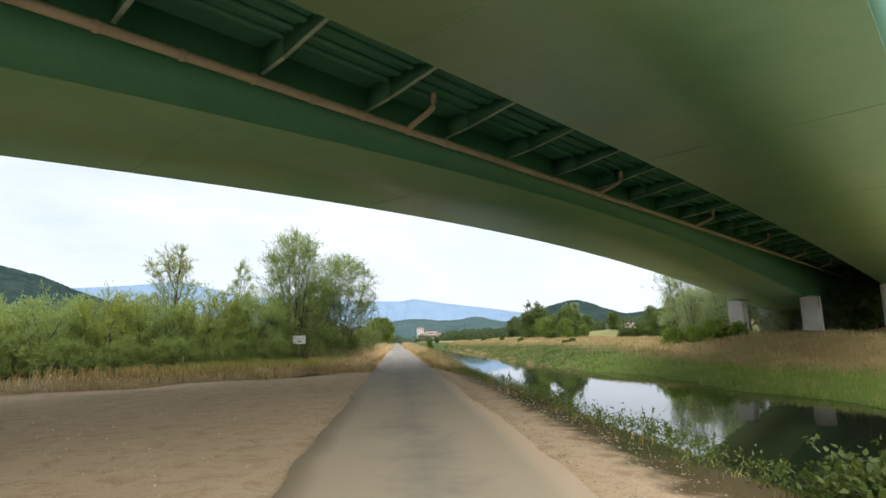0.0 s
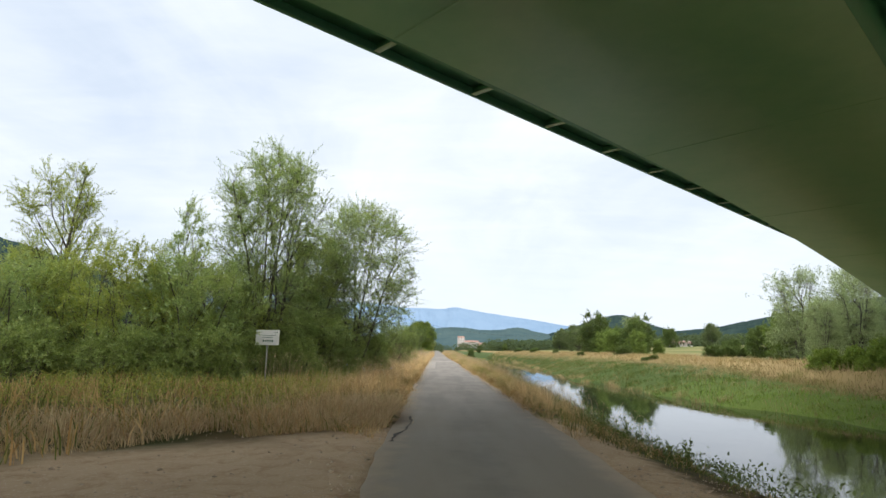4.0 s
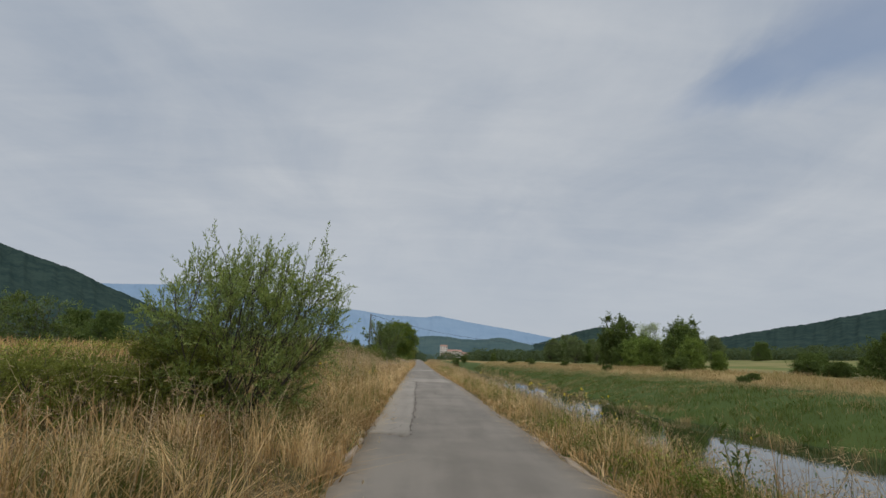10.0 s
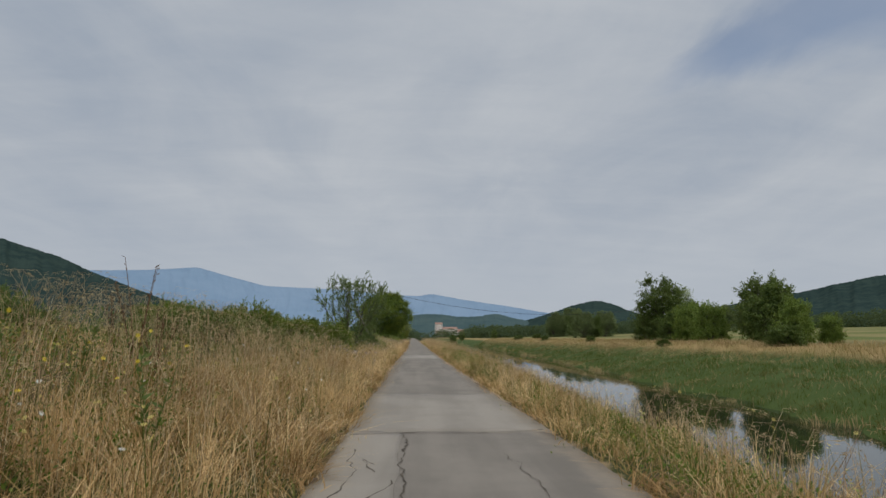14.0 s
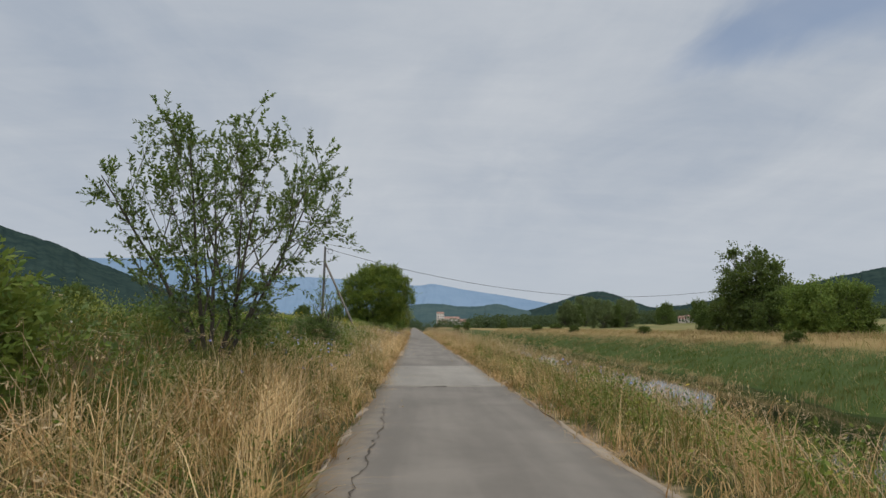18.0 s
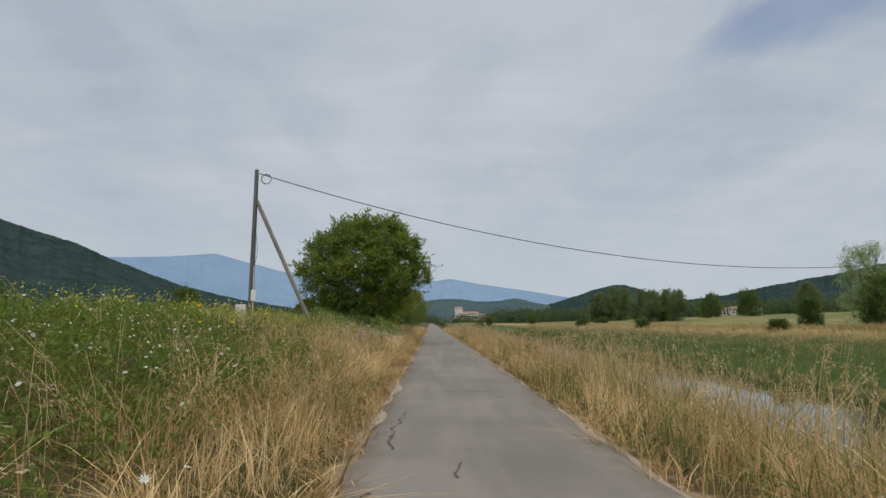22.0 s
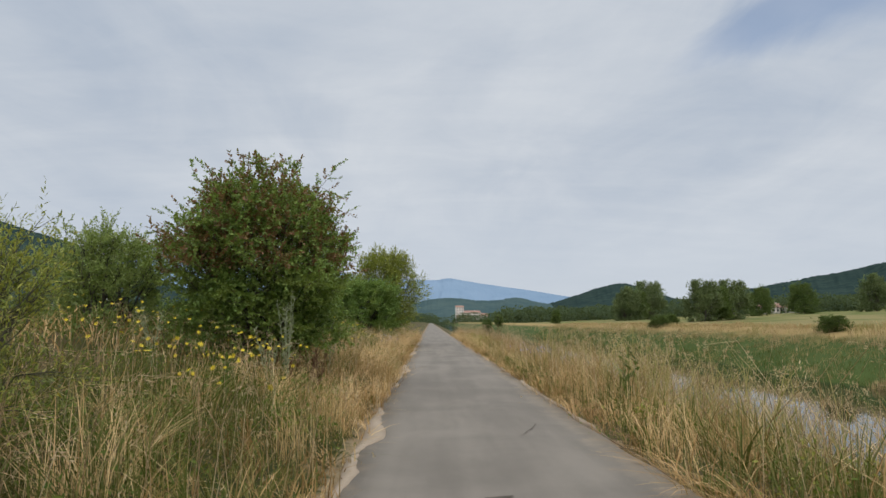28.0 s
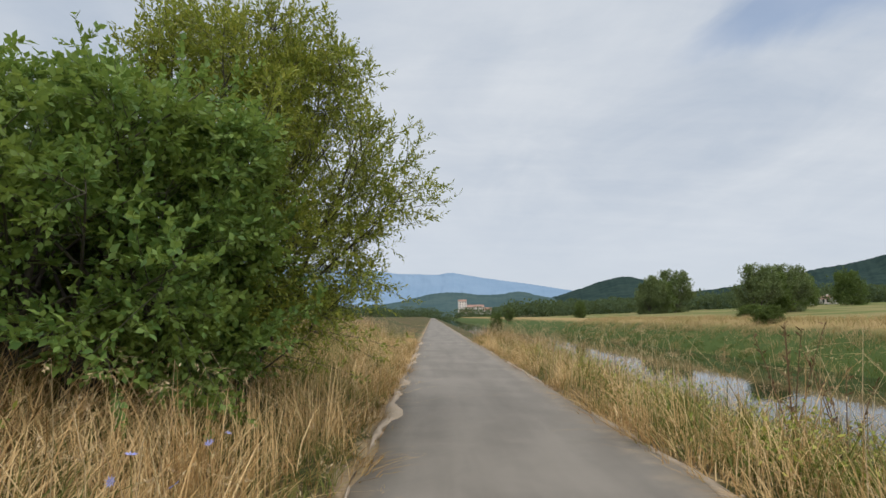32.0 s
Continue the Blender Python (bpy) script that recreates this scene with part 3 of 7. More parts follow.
def edge_dust(road, side, y0, y1, width, seed):
    """A ragged strip of pale sand lying over the paving's edge."""
    rng = np.random.default_rng(seed)
    ys = np.arange(y0, y1, 0.14)
    edge = road_left(ys) if side < 0 else road_right(ys)
    wob = 0.5 + 0.24 * np.sin(ys * 0.61 + seed) + 0.2 * np.sin(ys * 1.37 + 2 * seed) + 0.14 * np.sin(ys * 3.3 + seed) + rng.normal(0, 0.05, len(ys))
    shown = np.clip(1.6 * wob - 0.5, 0, 1)
    outer = edge + side * (0.07 + 0.02 * np.sin(ys * 3.1))
    inner = outer - side * (0.07 + width) * shown * np.clip(0.45 + wob, 0, 1.1)
    zs = 0.012 * np.sin(ys * 0.45 + edge) * np.sin(ys * 0.21) - 0.03 * (1 - np.clip(4 * shown, 0, 1))
    V = np.concatenate([np.stack([x, ys, zs + h], -1) for x, h in ((outer, -0.04), (outer, 0.008), (0.5 * (inner + outer), 0.014), (inner, 0.003), (inner, -0.04))])
    i = np.arange(len(V)).reshape(5, len(ys))
    F = np.stack([i[:-1, :-1], i[:-1, 1:], i[1:, 1:], i[1:, :-1]], -1).reshape(-1, 4)
    put_mesh("dust_edge", V, F[:, ::-1] if side < 0 else F, M_DUST, road, "pale sandy dust along the crumbling edge", True)


def build_road():
    road = road_strip("road", None, None, -40, 420, 0.0, M_ROAD, seed=3)
    tagged(road, "narrow worn grey asphalt lane with dusty crumbling edges", "road", kind="structure")
    far = road_strip("far_road", None, None, 420.5, 1000, 0.0, M_ROAD, seed=4, dy=6.0)
    tagged(far, "narrow asphalt lane running on towards the village", "road", kind="structure")
    spots = [(None, -0.12, 61.6, 85.9, 0.004, 11), (None, None, 116.6, 123.6, 0.004, 12), (None, None, 86.1, 92.0, 0.003, 13)]
    for x0, x1, y0, y1, z, s in spots:
        p = road_strip("road_patch", x0, x1, y0, y1, z + 0.004, M_PATCH if s == 12 else M_SLAB, road, 0.03, s, 0.12, 0.4)
        p["label"] = "paler patched slab of paving"
    crack(road, [(-0.12, 61.6), (-0.06, 68), (-0.14, 76), (-0.09, 85.9)], 0.024, 1)
    crack(road, [(-0.92, 85.8), (-0.1, 86.0), (1.0, 86.0), (2.25, 86.3)], 0.024, 2)
    crack(road, [(-0.9, 81.2), (-0.55, 81.6), (-0.3, 82.6), (-0.14, 83.0)], 0.02, 21)
    crack(road, [(-0.75, 82.2), (-0.6, 83.4), (-0.7, 84.6)], 0.012, 22)
    crack(road, [(1.15, 80.0), (1.3, 82.5), (1.2, 84.5)], 0.008, 23)
    crack(road, [(-0.06, 116.5), (0.3, 116.6), (0.72, 116.7)], 0.07, 3)
    crack(road, [(1.2, 116.9), (1.5, 116.9)], 0.05, 4)
    crack(road, [(0.2, 123.7), (0.54, 123.8), (0.9, 123.7)], 0.06, 5)
    crack(road, [(0.35, 155.6), (0.99, 155.7)], 0.10, 6)
    crack(road, [(0.2, 152.7), (0.6, 152.6)], 0.08, 7)
    crack(road, [(0.5, 169.4), (0.84, 169.5), (1.3, 169.6)], 0.08, 8)
    crack(road, [(0.75, 179.0), (0.95, 179.1)], 0.10, 9)
    crack(road, [(0.5, 181.5), (0.75, 181.6)], 0.06, 10)
    crack(road, [(0.45, 204.8), (0.7, 205.0), (1.1, 204.9)], 0.08, 11)
    crack(road, [(-0.8, 204.2), (-0.2, 204.4), (0.2, 204.6)], 0.04, 12)
    crack(road, [(-0.55, 100.5), (-0.62, 104), (-0.5, 108), (-0.6, 113)], 0.016, 13)
    crack(road, [(-0.7, 99.5), (-0.75, 103), (-0.66, 106)], 0.014, 14)
    crack(road, [(-0.1, 144.0), (0.0, 145.0)], 0.008, 15)
    crack(road, [(-0.75, 27.5), (-0.5, 29.5), (-0.6, 31.0)], 0.04, 16)
    crack(road, [(0.4, 13.5), (0.75, 13.6)], 0.05, 17)
    for side, y0, y1, width, seed in ((-1, 96, 113, 0.10, 1), (-1, 124, 160, 0.13, 2), (-1, 160, 236, 0.17, 3), (1, 90, 116, 0.08, 4), (1, 124, 180, 0.07, 5), (1, 182, 236, 0.07, 6), (-1, 36, 61, 0.08, 7), (1, 34, 62, 0.10, 8)):
        edge_dust(road, side, y0, y1, width, seed)
    crack(road, [(0.25, 144.1), (0.55, 144.0), (0.9, 144.05), (1.35, 144.1)], 0.045, 19)
    crack(road, [(-0.38, 138.6), (-0.42, 140.0), (-0.36, 141.4)], 0.02, 20)
    rng = random.Random(8)
    for n in range(44):
        y0 = (rng.uniform(118, 140), rng.uniform(62, 84), rng.uniform(100, 210))[n % 3]
        x0 = (rng.uniform(-0.8, 0.1), rng.uniform(-0.8, -0.2), rng.uniform(-0.7, 2.0))[n % 3]
        dx, dy = rng.uniform(-0.35, 0.35), rng.uniform(0.3, 1.1)
        crack(road, [(x0, y0), (x0 + dx * 0.6, y0 + dy * 0.5), (x0 + dx, y0 + dy)], rng.uniform(0.008, 0.022), 100 + n)
    crack(road, [(0.7, 74.2), (0.68, 75.6)], 0.03, 18)


def build_water():
    gy = np.concatenate([np.arange(-120, 300, 10.0), [400, 600, 900]])
    V = np.array([(x, y, RIVER_Z) for y in gy for x in (6.4, 14.0, 18.0, 32.0)])
    i = np.arange(len(V)).reshape(len(gy), 4)
    F = np.stack([i[:-1, :-1], i[:-1, 1:], i[1:, 1:], i[1:, :-1]], -1).reshape(-1, 4)
    tagged(put_mesh("river_water", V, F, M_WATER), "still dark river water mirroring the sky", "river", kind="structure")


build_ground()
build_road()
build_water()


# ---- distant land ----
def ridge(name, profile, dist, depth, mat, label, seed, rough):
    """A far range: its skyline is given as bearing and elevation in degrees, its foot lies nearer."""
    rng = np.random.default_rng(seed)
    az = np.arange(profile[0][0], profile[-1][0] + 0.01, 0.12)
    el = np.interp(az, [p[0] for p in profile], [p[1] for p in profile])
    k = np.ones(9) / 9
    jag = np.convolve(rng.normal(0, 1, len(az)), k, "same") * rough + rng.normal(0, rough * 0.35, len(az))
    el = np.maximum(np.convolve(np.pad(el, 4, "edge"), k, "valid") + jag, 0.05)
    rows = np.linspace(0, 1, 44)
    a = np.radians(az)[None]
    r = dist * (1 - depth * (1 - rows))[:, None] + 0 * a
    top = dist * np.tan(np.radians(el))[None]
    fold = np.ones((len(rows), len(az)))
    for f, g, amp in ((0.7, 3.0, 0.05), (1.7, 5.0, 0.035), (3.9, 9.0, 0.02), (8.3, 17.0, 0.010), (17.0, 31.0, 0.006)):
        fold += amp * np.sin(az[None] * f + 2.5 * np.sin(rows * g * 0.7 + rng.uniform(0, 6.28))[:, None] + rng.uniform(0, 6.28)) * np.sin(rows[:, None] * g + 1.5 * np.sin(az * f * 0.6)[None])
    fold = 1 + (fold - 1) * (1 - rows ** 3)[:, None]
    z = top * (np.sin(rows * np.pi / 2) ** 1.2)[:, None] * fold - 3.0 * (1 - rows)[:, None]
    z[:-1] = np.minimum(z[:-1], (r * top / dist * 0.985)[:-1])
    back = np.stack([dist * 1.15 * np.sin(a[0]), 110 + dist * 1.15 * np.cos(a[0]), -20 + 0 * a[0]], -1)
    V = np.stack([r * np.sin(a), 110 + r * np.cos(a), z + 0 * a], -1)
    V = np.concatenate([V, back[None]])
    i = np.arange(V.shape[0] * V.shape[1]).reshape(V.shape[:2])
    F = np.stack([i[:-1, :-1], i[:-1, 1:], i[1:, 1:], i[1:, :-1]], -1).reshape(-1, 4)
    tagged(put_mesh(name, V.reshape(-1, 3), F, mat, smooth=True), label, "hills", kind="structure")


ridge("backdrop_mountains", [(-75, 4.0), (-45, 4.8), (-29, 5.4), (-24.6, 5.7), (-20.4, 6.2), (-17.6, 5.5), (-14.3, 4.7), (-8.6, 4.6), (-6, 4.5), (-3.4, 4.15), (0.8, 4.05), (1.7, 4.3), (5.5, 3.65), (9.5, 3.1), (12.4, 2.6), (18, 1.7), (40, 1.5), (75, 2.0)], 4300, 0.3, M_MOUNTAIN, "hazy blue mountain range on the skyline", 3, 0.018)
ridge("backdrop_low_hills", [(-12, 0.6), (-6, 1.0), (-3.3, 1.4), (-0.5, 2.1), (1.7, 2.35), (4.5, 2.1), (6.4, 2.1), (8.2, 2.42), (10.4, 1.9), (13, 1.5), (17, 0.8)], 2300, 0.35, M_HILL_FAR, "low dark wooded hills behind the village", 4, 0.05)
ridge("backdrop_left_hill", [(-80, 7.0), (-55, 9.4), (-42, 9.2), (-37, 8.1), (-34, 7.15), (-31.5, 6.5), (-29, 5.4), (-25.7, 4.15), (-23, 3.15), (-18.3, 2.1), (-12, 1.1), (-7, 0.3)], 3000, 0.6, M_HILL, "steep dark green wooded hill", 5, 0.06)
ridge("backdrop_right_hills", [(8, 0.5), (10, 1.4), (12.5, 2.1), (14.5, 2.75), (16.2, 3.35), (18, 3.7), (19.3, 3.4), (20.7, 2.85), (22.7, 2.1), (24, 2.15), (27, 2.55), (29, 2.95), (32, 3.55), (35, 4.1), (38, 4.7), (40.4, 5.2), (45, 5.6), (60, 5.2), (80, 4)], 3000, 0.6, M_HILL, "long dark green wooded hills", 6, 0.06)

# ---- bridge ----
# The bridge's green once more, with the side faces' shade put into the colour.
M_WEB = surface("shaded_side_green_steel", [(0.085, 0.29, 0.18), (0.12, 0.34, 0.215)], 0.3, 0.45, 0.0, 3.0, 0.004, 4.0)
TURN = radians(47.5)
ALONG = Vector((math.sin(TURN), math.cos(TURN), 0))
ACROSS = Vector((-math.cos(TURN), math.sin(TURN), 0))
RIB_STEP = 4.3


def bridge_points(P):
    """From along, across and height on the bridge to the world."""
    P = np.asarray(P, float)
    return P[..., :1] * np.array(ALONG) + P[..., 1:2] * np.array(ACROSS) + P[..., 2:3] * np.array((0, 0, 1.0))


CURVE = np.polyfit([-40, -20, 4, 10, 18.5, 30, 50, 65, 83, 117], [4.9, 6.5, 8.08, 8.42, 8.72, 8.7, 8.1, 7.1, 5.55, 4.6], 5)


def soffit(s, drop=0.0):
    """Height of a girder's curved underside; the second girder is flatter."""
    z = np.polyval(CURVE, np.asarray(s, float))
    return z if not drop else 7.85 - drop * 0.3 - 0.35 * (8.72 - z)


def loft(name, ss, sections, mat, parent, label="", closed=True, smooth=False):
    """A long member: one closed cross-section (across, height) for every station along."""
    P = np.array([[(s, d, z) for d, z in sec] for s, sec in zip(ss, sections)])
    n, k, _ = P.shape
    i = np.arange(n * k).reshape(n, k)
    nx = np.roll(i, -1, axis=1)
    a, b = (i, nx) if closed else (i[:, :-1], i[:, 1:])
    F = np.stack([a[:-1], b[:-1], b[1:], a[1:]], -1).reshape(-1, 4)
    return put_mesh(name, bridge_points(P.reshape(-1, 3)), F, mat, parent, label, smooth)


def prism(name, P, F, mat, parent, label=""):
    return put_mesh(name, bridge_points(np.array(P, float)), np.array(F), mat, parent, label)


BOX_F = [(0, 3, 2, 1), (4, 5, 6, 7), (0, 1, 5, 4), (1, 2, 6, 5), (2, 3, 7, 6), (3, 0, 4, 7)]


def bar(a, b, width, height):
    """A straight bar from a to b in bridge coordinates, level in its width along the bridge."""
    (s0, d0, z0), (s1, d1, z1) = a, b
    w, h = width / 2, height
    return [(s0 - w, d0, z0), (s0 + w, d0, z0), (s1 + w, d1, z1), (s1 - w, d1, z1), (s0 - w, d0, z0 + h), (s0 + w, d0, z0 + h), (s1 + w, d1, z1 + h), (s1 - w, d1, z1 + h)]


RIB = [(8.1, 9.62), (11.7, 10.32), (14.2, 9.95), (15.45, 9.86)]
BRACKET = [(24.05, 9.8), (25.2, 10.35), (27.1, 10.45)]


def build_bridge():
    br = thing("road_bridge", (0, 0, 0), "green painted steel box girder bridge over road and river", "bridge")
    ss = np.arange(-64, 118.1, 2.0)
    deck_z = 10.75
    boxes = [(15.9, 23.7, 0.0), (0.6, 8.0, 0.95)]
    for lo, hi, drop in boxes:
        secs = []
        for s in ss:
            z = float(soffit(s, drop))
            secs.append([(lo, z), (hi, z), (hi, z + 0.03), (lo, z + 0.03)])
        loft("girder_underside", ss, secs, M_STEEL, br, "olive green curved underside of a steel box girder")
        for d, out in ((lo, -1), (hi, 1)):
            secs = [[(d - 0.02 * out, float(soffit(s, drop)) + 0.034), (d, float(soffit(s, drop)) + 0.034), (d + 0.45 * out, deck_z - 0.02), (d + 0.43 * out, deck_z - 0.02)] for s in ss]
            loft("girder_web", ss, secs, M_WEB, br, "shaded green side plate of a steel box girder")
        # welded seams across the underside
        for s in np.arange(-52, 112, 12.0):
            z = float(soffit(s, drop)) - 0.012
            z2 = float(soffit(s + 0.09, drop)) - 0.012
            prism("weld_seam", [(s, lo + 0.05, z), (s, hi - 0.05, z), (s + 0.09, hi - 0.05, z2), (s + 0.09, lo + 0.05, z2), (s, lo + 0.05, z + 0.05), (s, hi - 0.05, z + 0.05), (s + 0.09, hi - 0.05, z2 + 0.05), (s + 0.09, lo + 0.05, z2 + 0.05)], BOX_F, M_STEEL, br)
    loft("deck", [ss[0], ss[-1]], [[(0.0, deck_z), (27.3, deck_z), (27.3, deck_z + 0.35), (0.0, deck_z + 0.35)]] * 2, M_STEEL_SHADED, br, "shaded green steel deck plate")
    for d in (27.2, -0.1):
        loft("edge_beam", [ss[0], ss[-1]], [[(d - 0.06, deck_z - 0.25), (d + 0.12, deck_z - 0.25), (d + 0.12, deck_z + 0.55), (d - 0.06, deck_z + 0.55)]] * 2, M_STEEL_SHADED, br)
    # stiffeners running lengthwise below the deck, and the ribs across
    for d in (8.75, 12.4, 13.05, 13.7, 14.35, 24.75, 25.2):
        loft("deck_stiffener", [ss[0], ss[-1]], [[(d - 0.10, deck_z - 0.13), (d + 0.10, deck_z - 0.13), (d + 0.17, deck_z - 0.004), (d - 0.17, deck_z - 0.004)]] * 2, M_STEEL_SHADED, br)
    loft("edge_girder", [ss[0], ss[-1]], [[(25.6, deck_z - 0.36), (26.2, deck_z - 0.36), (26.2, deck_z - 0.004), (25.6, deck_z - 0.004)]] * 2, M_STEEL_SHADED, br, "grey-green edge girder")
    base = {}
    kinds = (("rib_flange", RIB, 0.14, M_STEEL_PALE), ("rib_plate", RIB, 0.03, M_STEEL_SHADED), ("bracket_flange", BRACKET, 0.2, M_STEEL_PALE), ("bracket_plate", BRACKET, 0.03, M_WEB))
    for s in np.arange(22 - RIB_STEP * 19, 116, RIB_STEP):
        for name, pts, w, mat in kinds:
            if name not in base:
                V, F = [], []
                for (d0, z0), (d1, z1) in zip(pts, pts[1:]):
                    o = len(V)
                    lift = 0.028 if name.endswith("plate") else 0.0
                    q = bar((0, d0, z0 + lift), (0, d1, z1 + lift), w, 0.03)
                    if lift:
                        q[4:] = [(a, b, deck_z - 0.006) for a, b, _ in q[4:]]
                    V += q
                    F += [tuple(i + o for i in f) for f in BOX_F]
                ob = prism(name, V, F, mat, br)
                base[name] = ob.data
            else:
                ob = new(name, base[name])
                ob.parent = br
            ob.location = ALONG * s
    # drain pipe with collars, and the bent inlets that feed it
    ps = np.arange(-60, 112, 2.0)
    path = bridge_points(np.array([(s, 15.05, 9.42) for s in ps]))
    V, F = tubes(path[None], np.full((1, len(ps)), 0.15), 12)
    pipe = put_mesh("drain_pipe", V, F, M_PIPE, br, "weathered beige drain pipe", True)
    V, F = tubes(bridge_points(np.array([[(0, 15.05, 9.42), (0.05, 15.05, 9.42), (0.14, 15.05, 9.42), (0.19, 15.05, 9.42)]])), [[0.15, 0.185, 0.185, 0.15]], 12)
    collar = fast_mesh("pipe_collar", V, F)
    collar.materials.append(M_PIPE)
    for s in np.arange(-56, 110, 2.15):
        c = new("pipe_collar", collar)
        c.parent, c.location = pipe, ALONG * s
    q = [(0, 15.0, 9.45), (0, 14.5, 9.60), (0, 14.0, 9.74), (0, 13.75, 9.82), (0, 13.62, 9.93), (0, 13.58, 10.08), (0, 13.58, 10.42)]
    V, F = tubes(bridge_points(np.array([q])), np.full((1, len(q)), 0.115), 10)
    elbow = fast_mesh("drain_inlet", V, F)
    elbow.materials.append(M_PIPE)
    elbow.polygons.foreach_set("use_smooth", np.ones(len(elbow.polygons), bool))
    for s in (-30.5, -15.2, 0.0, 15.0, 30.1, 45.3, 60.5, 75.6, 90.8):
        e = new("drain_inlet", elbow)
        e.parent, e.location = br, ALONG * s
    # piers: pale concrete shafts, each with its bearing plate
    for s in (83.8, -40.0):
        for d, drop in ((23.6, 0), (15.2, 0), (7.0, 0.95), (1.8, 0.95)):
            top = float(soffit(s, drop)) - 0.16
            foot = bridge_points(np.array([[s, d, 0]]))[0]
            gz = float(ground_z(foot[0], foot[1])) - 0.6
            bm = bmesh.new()
            bmesh.ops.create_cube(bm, size=1.0, matrix=Matrix.Diagonal((1.5, 2.1, top - gz, 1)))
            bmesh.ops.bevel(bm, geom=[e for e in bm.edges if abs(e.verts[0].co.z - e.verts[1].co.z) > 1], offset=0.25, segments=3, affect="EDGES")
            bm.transform(Matrix.Translation((foot[0], foot[1], (top + gz) / 2)) @ Matrix.Rotation(radians(90) - TURN, 4, "Z"))
            part("pier", bm, M_CONCRETE, br, "pale concrete bridge pier")
            bm = box_bm(0.7, 0.9, 0.22, (foot[0], foot[1], top + 0.09), 0.02, Matrix.Rotation(radians(90) - TURN, 4, "Z"))
            part("bearing", bm, M_GREY, br)
    # abutment at the far end
    z0 = 0.2
    P = [(113, -6, z0), (113, 29, z0), (125, 29, z0), (125, -6, z0), (116, -6, 10.6), (116, 29, 10.6), (125, 29, 10.6), (125, -6, 10.6)]
    prism("abutment", P, BOX_F, M_CONCRETE, br, "pale concrete bridge abutment")
    return br


build_bridge()


def mound(name, s0, s1, d0, d1, height, mat, label, seed):
    """A long low bank of earth lying across below the bridge."""
    rng = np.random.default_rng(seed)
    S, D = np.linspace(0, 1, 14), np.linspace(0, 1, 60)
    prof = np.interp(S, [0, 0.25, 0.4, 0.75, 1], [0, 0.85, 1.0, 1.0, 0])
    V = []
    for d in D:
        for s, p in zip(S, prof):
            w = bridge_points(np.array([[s0 + (s1 - s0) * s, d0 + (d1 - d0) * d, 0]]))[0]
            ends = min(1, 8 * d, 8 * (1 - d))
            V.append((w[0], w[1], float(ground_z(w[0], w[1])) - 0.1 + height * p * ends * (1 + 0.06 * rng.normal())))
    i = np.arange(len(V)).reshape(60, 14)
    F = np.stack([i[:-1, :-1], i[:-1, 1:], i[1:, 1:], i[1:, :-1]], -1).reshape(-1, 4)
    tagged(put_mesh(name, V, F, mat, smooth=True), label, "earth bank", kind="structure")


mound("earth_berm", 86, 96, 13.5, -34, 1.2, M_RED_EARTH, "reddish bare earth bank below the bridge", 5)


# ---- plants ----
def leaf_quads(rng, pos, direction, length, width, droop=0.0, spread=0.8, level=0.0):
    """Small folded leaves: each a kite of two triangles; returns verts and faces."""
    n = len(pos)
    d = direction + rng.normal(0, spread, (n, 3))
    d[:, 2] -= droop
    d /= np.linalg.norm(d, axis=1, keepdims=True) + 1e-9
    side = np.cross(d, rng.normal(0, 1, (n, 3)) + [0, 0, 2.2 * level])
    side /= np.linalg.norm(side, axis=1, keepdims=True) + 1e-9
    L = (length * rng.uniform(0.65, 1.25, n))[:, None]
    W = (width * rng.uniform(0.7, 1.2, n))[:, None]
    up = np.cross(side, d)
    tip = pos + d * L
    mid = pos + d * L * 0.45 + up * W * 0.18
    V = np.stack([pos, mid + side * W * 0.5, tip, mid - side * W * 0.5], 1).reshape(-1, 3)
    F = np.arange(n * 4).reshape(n, 4)
    return V, F


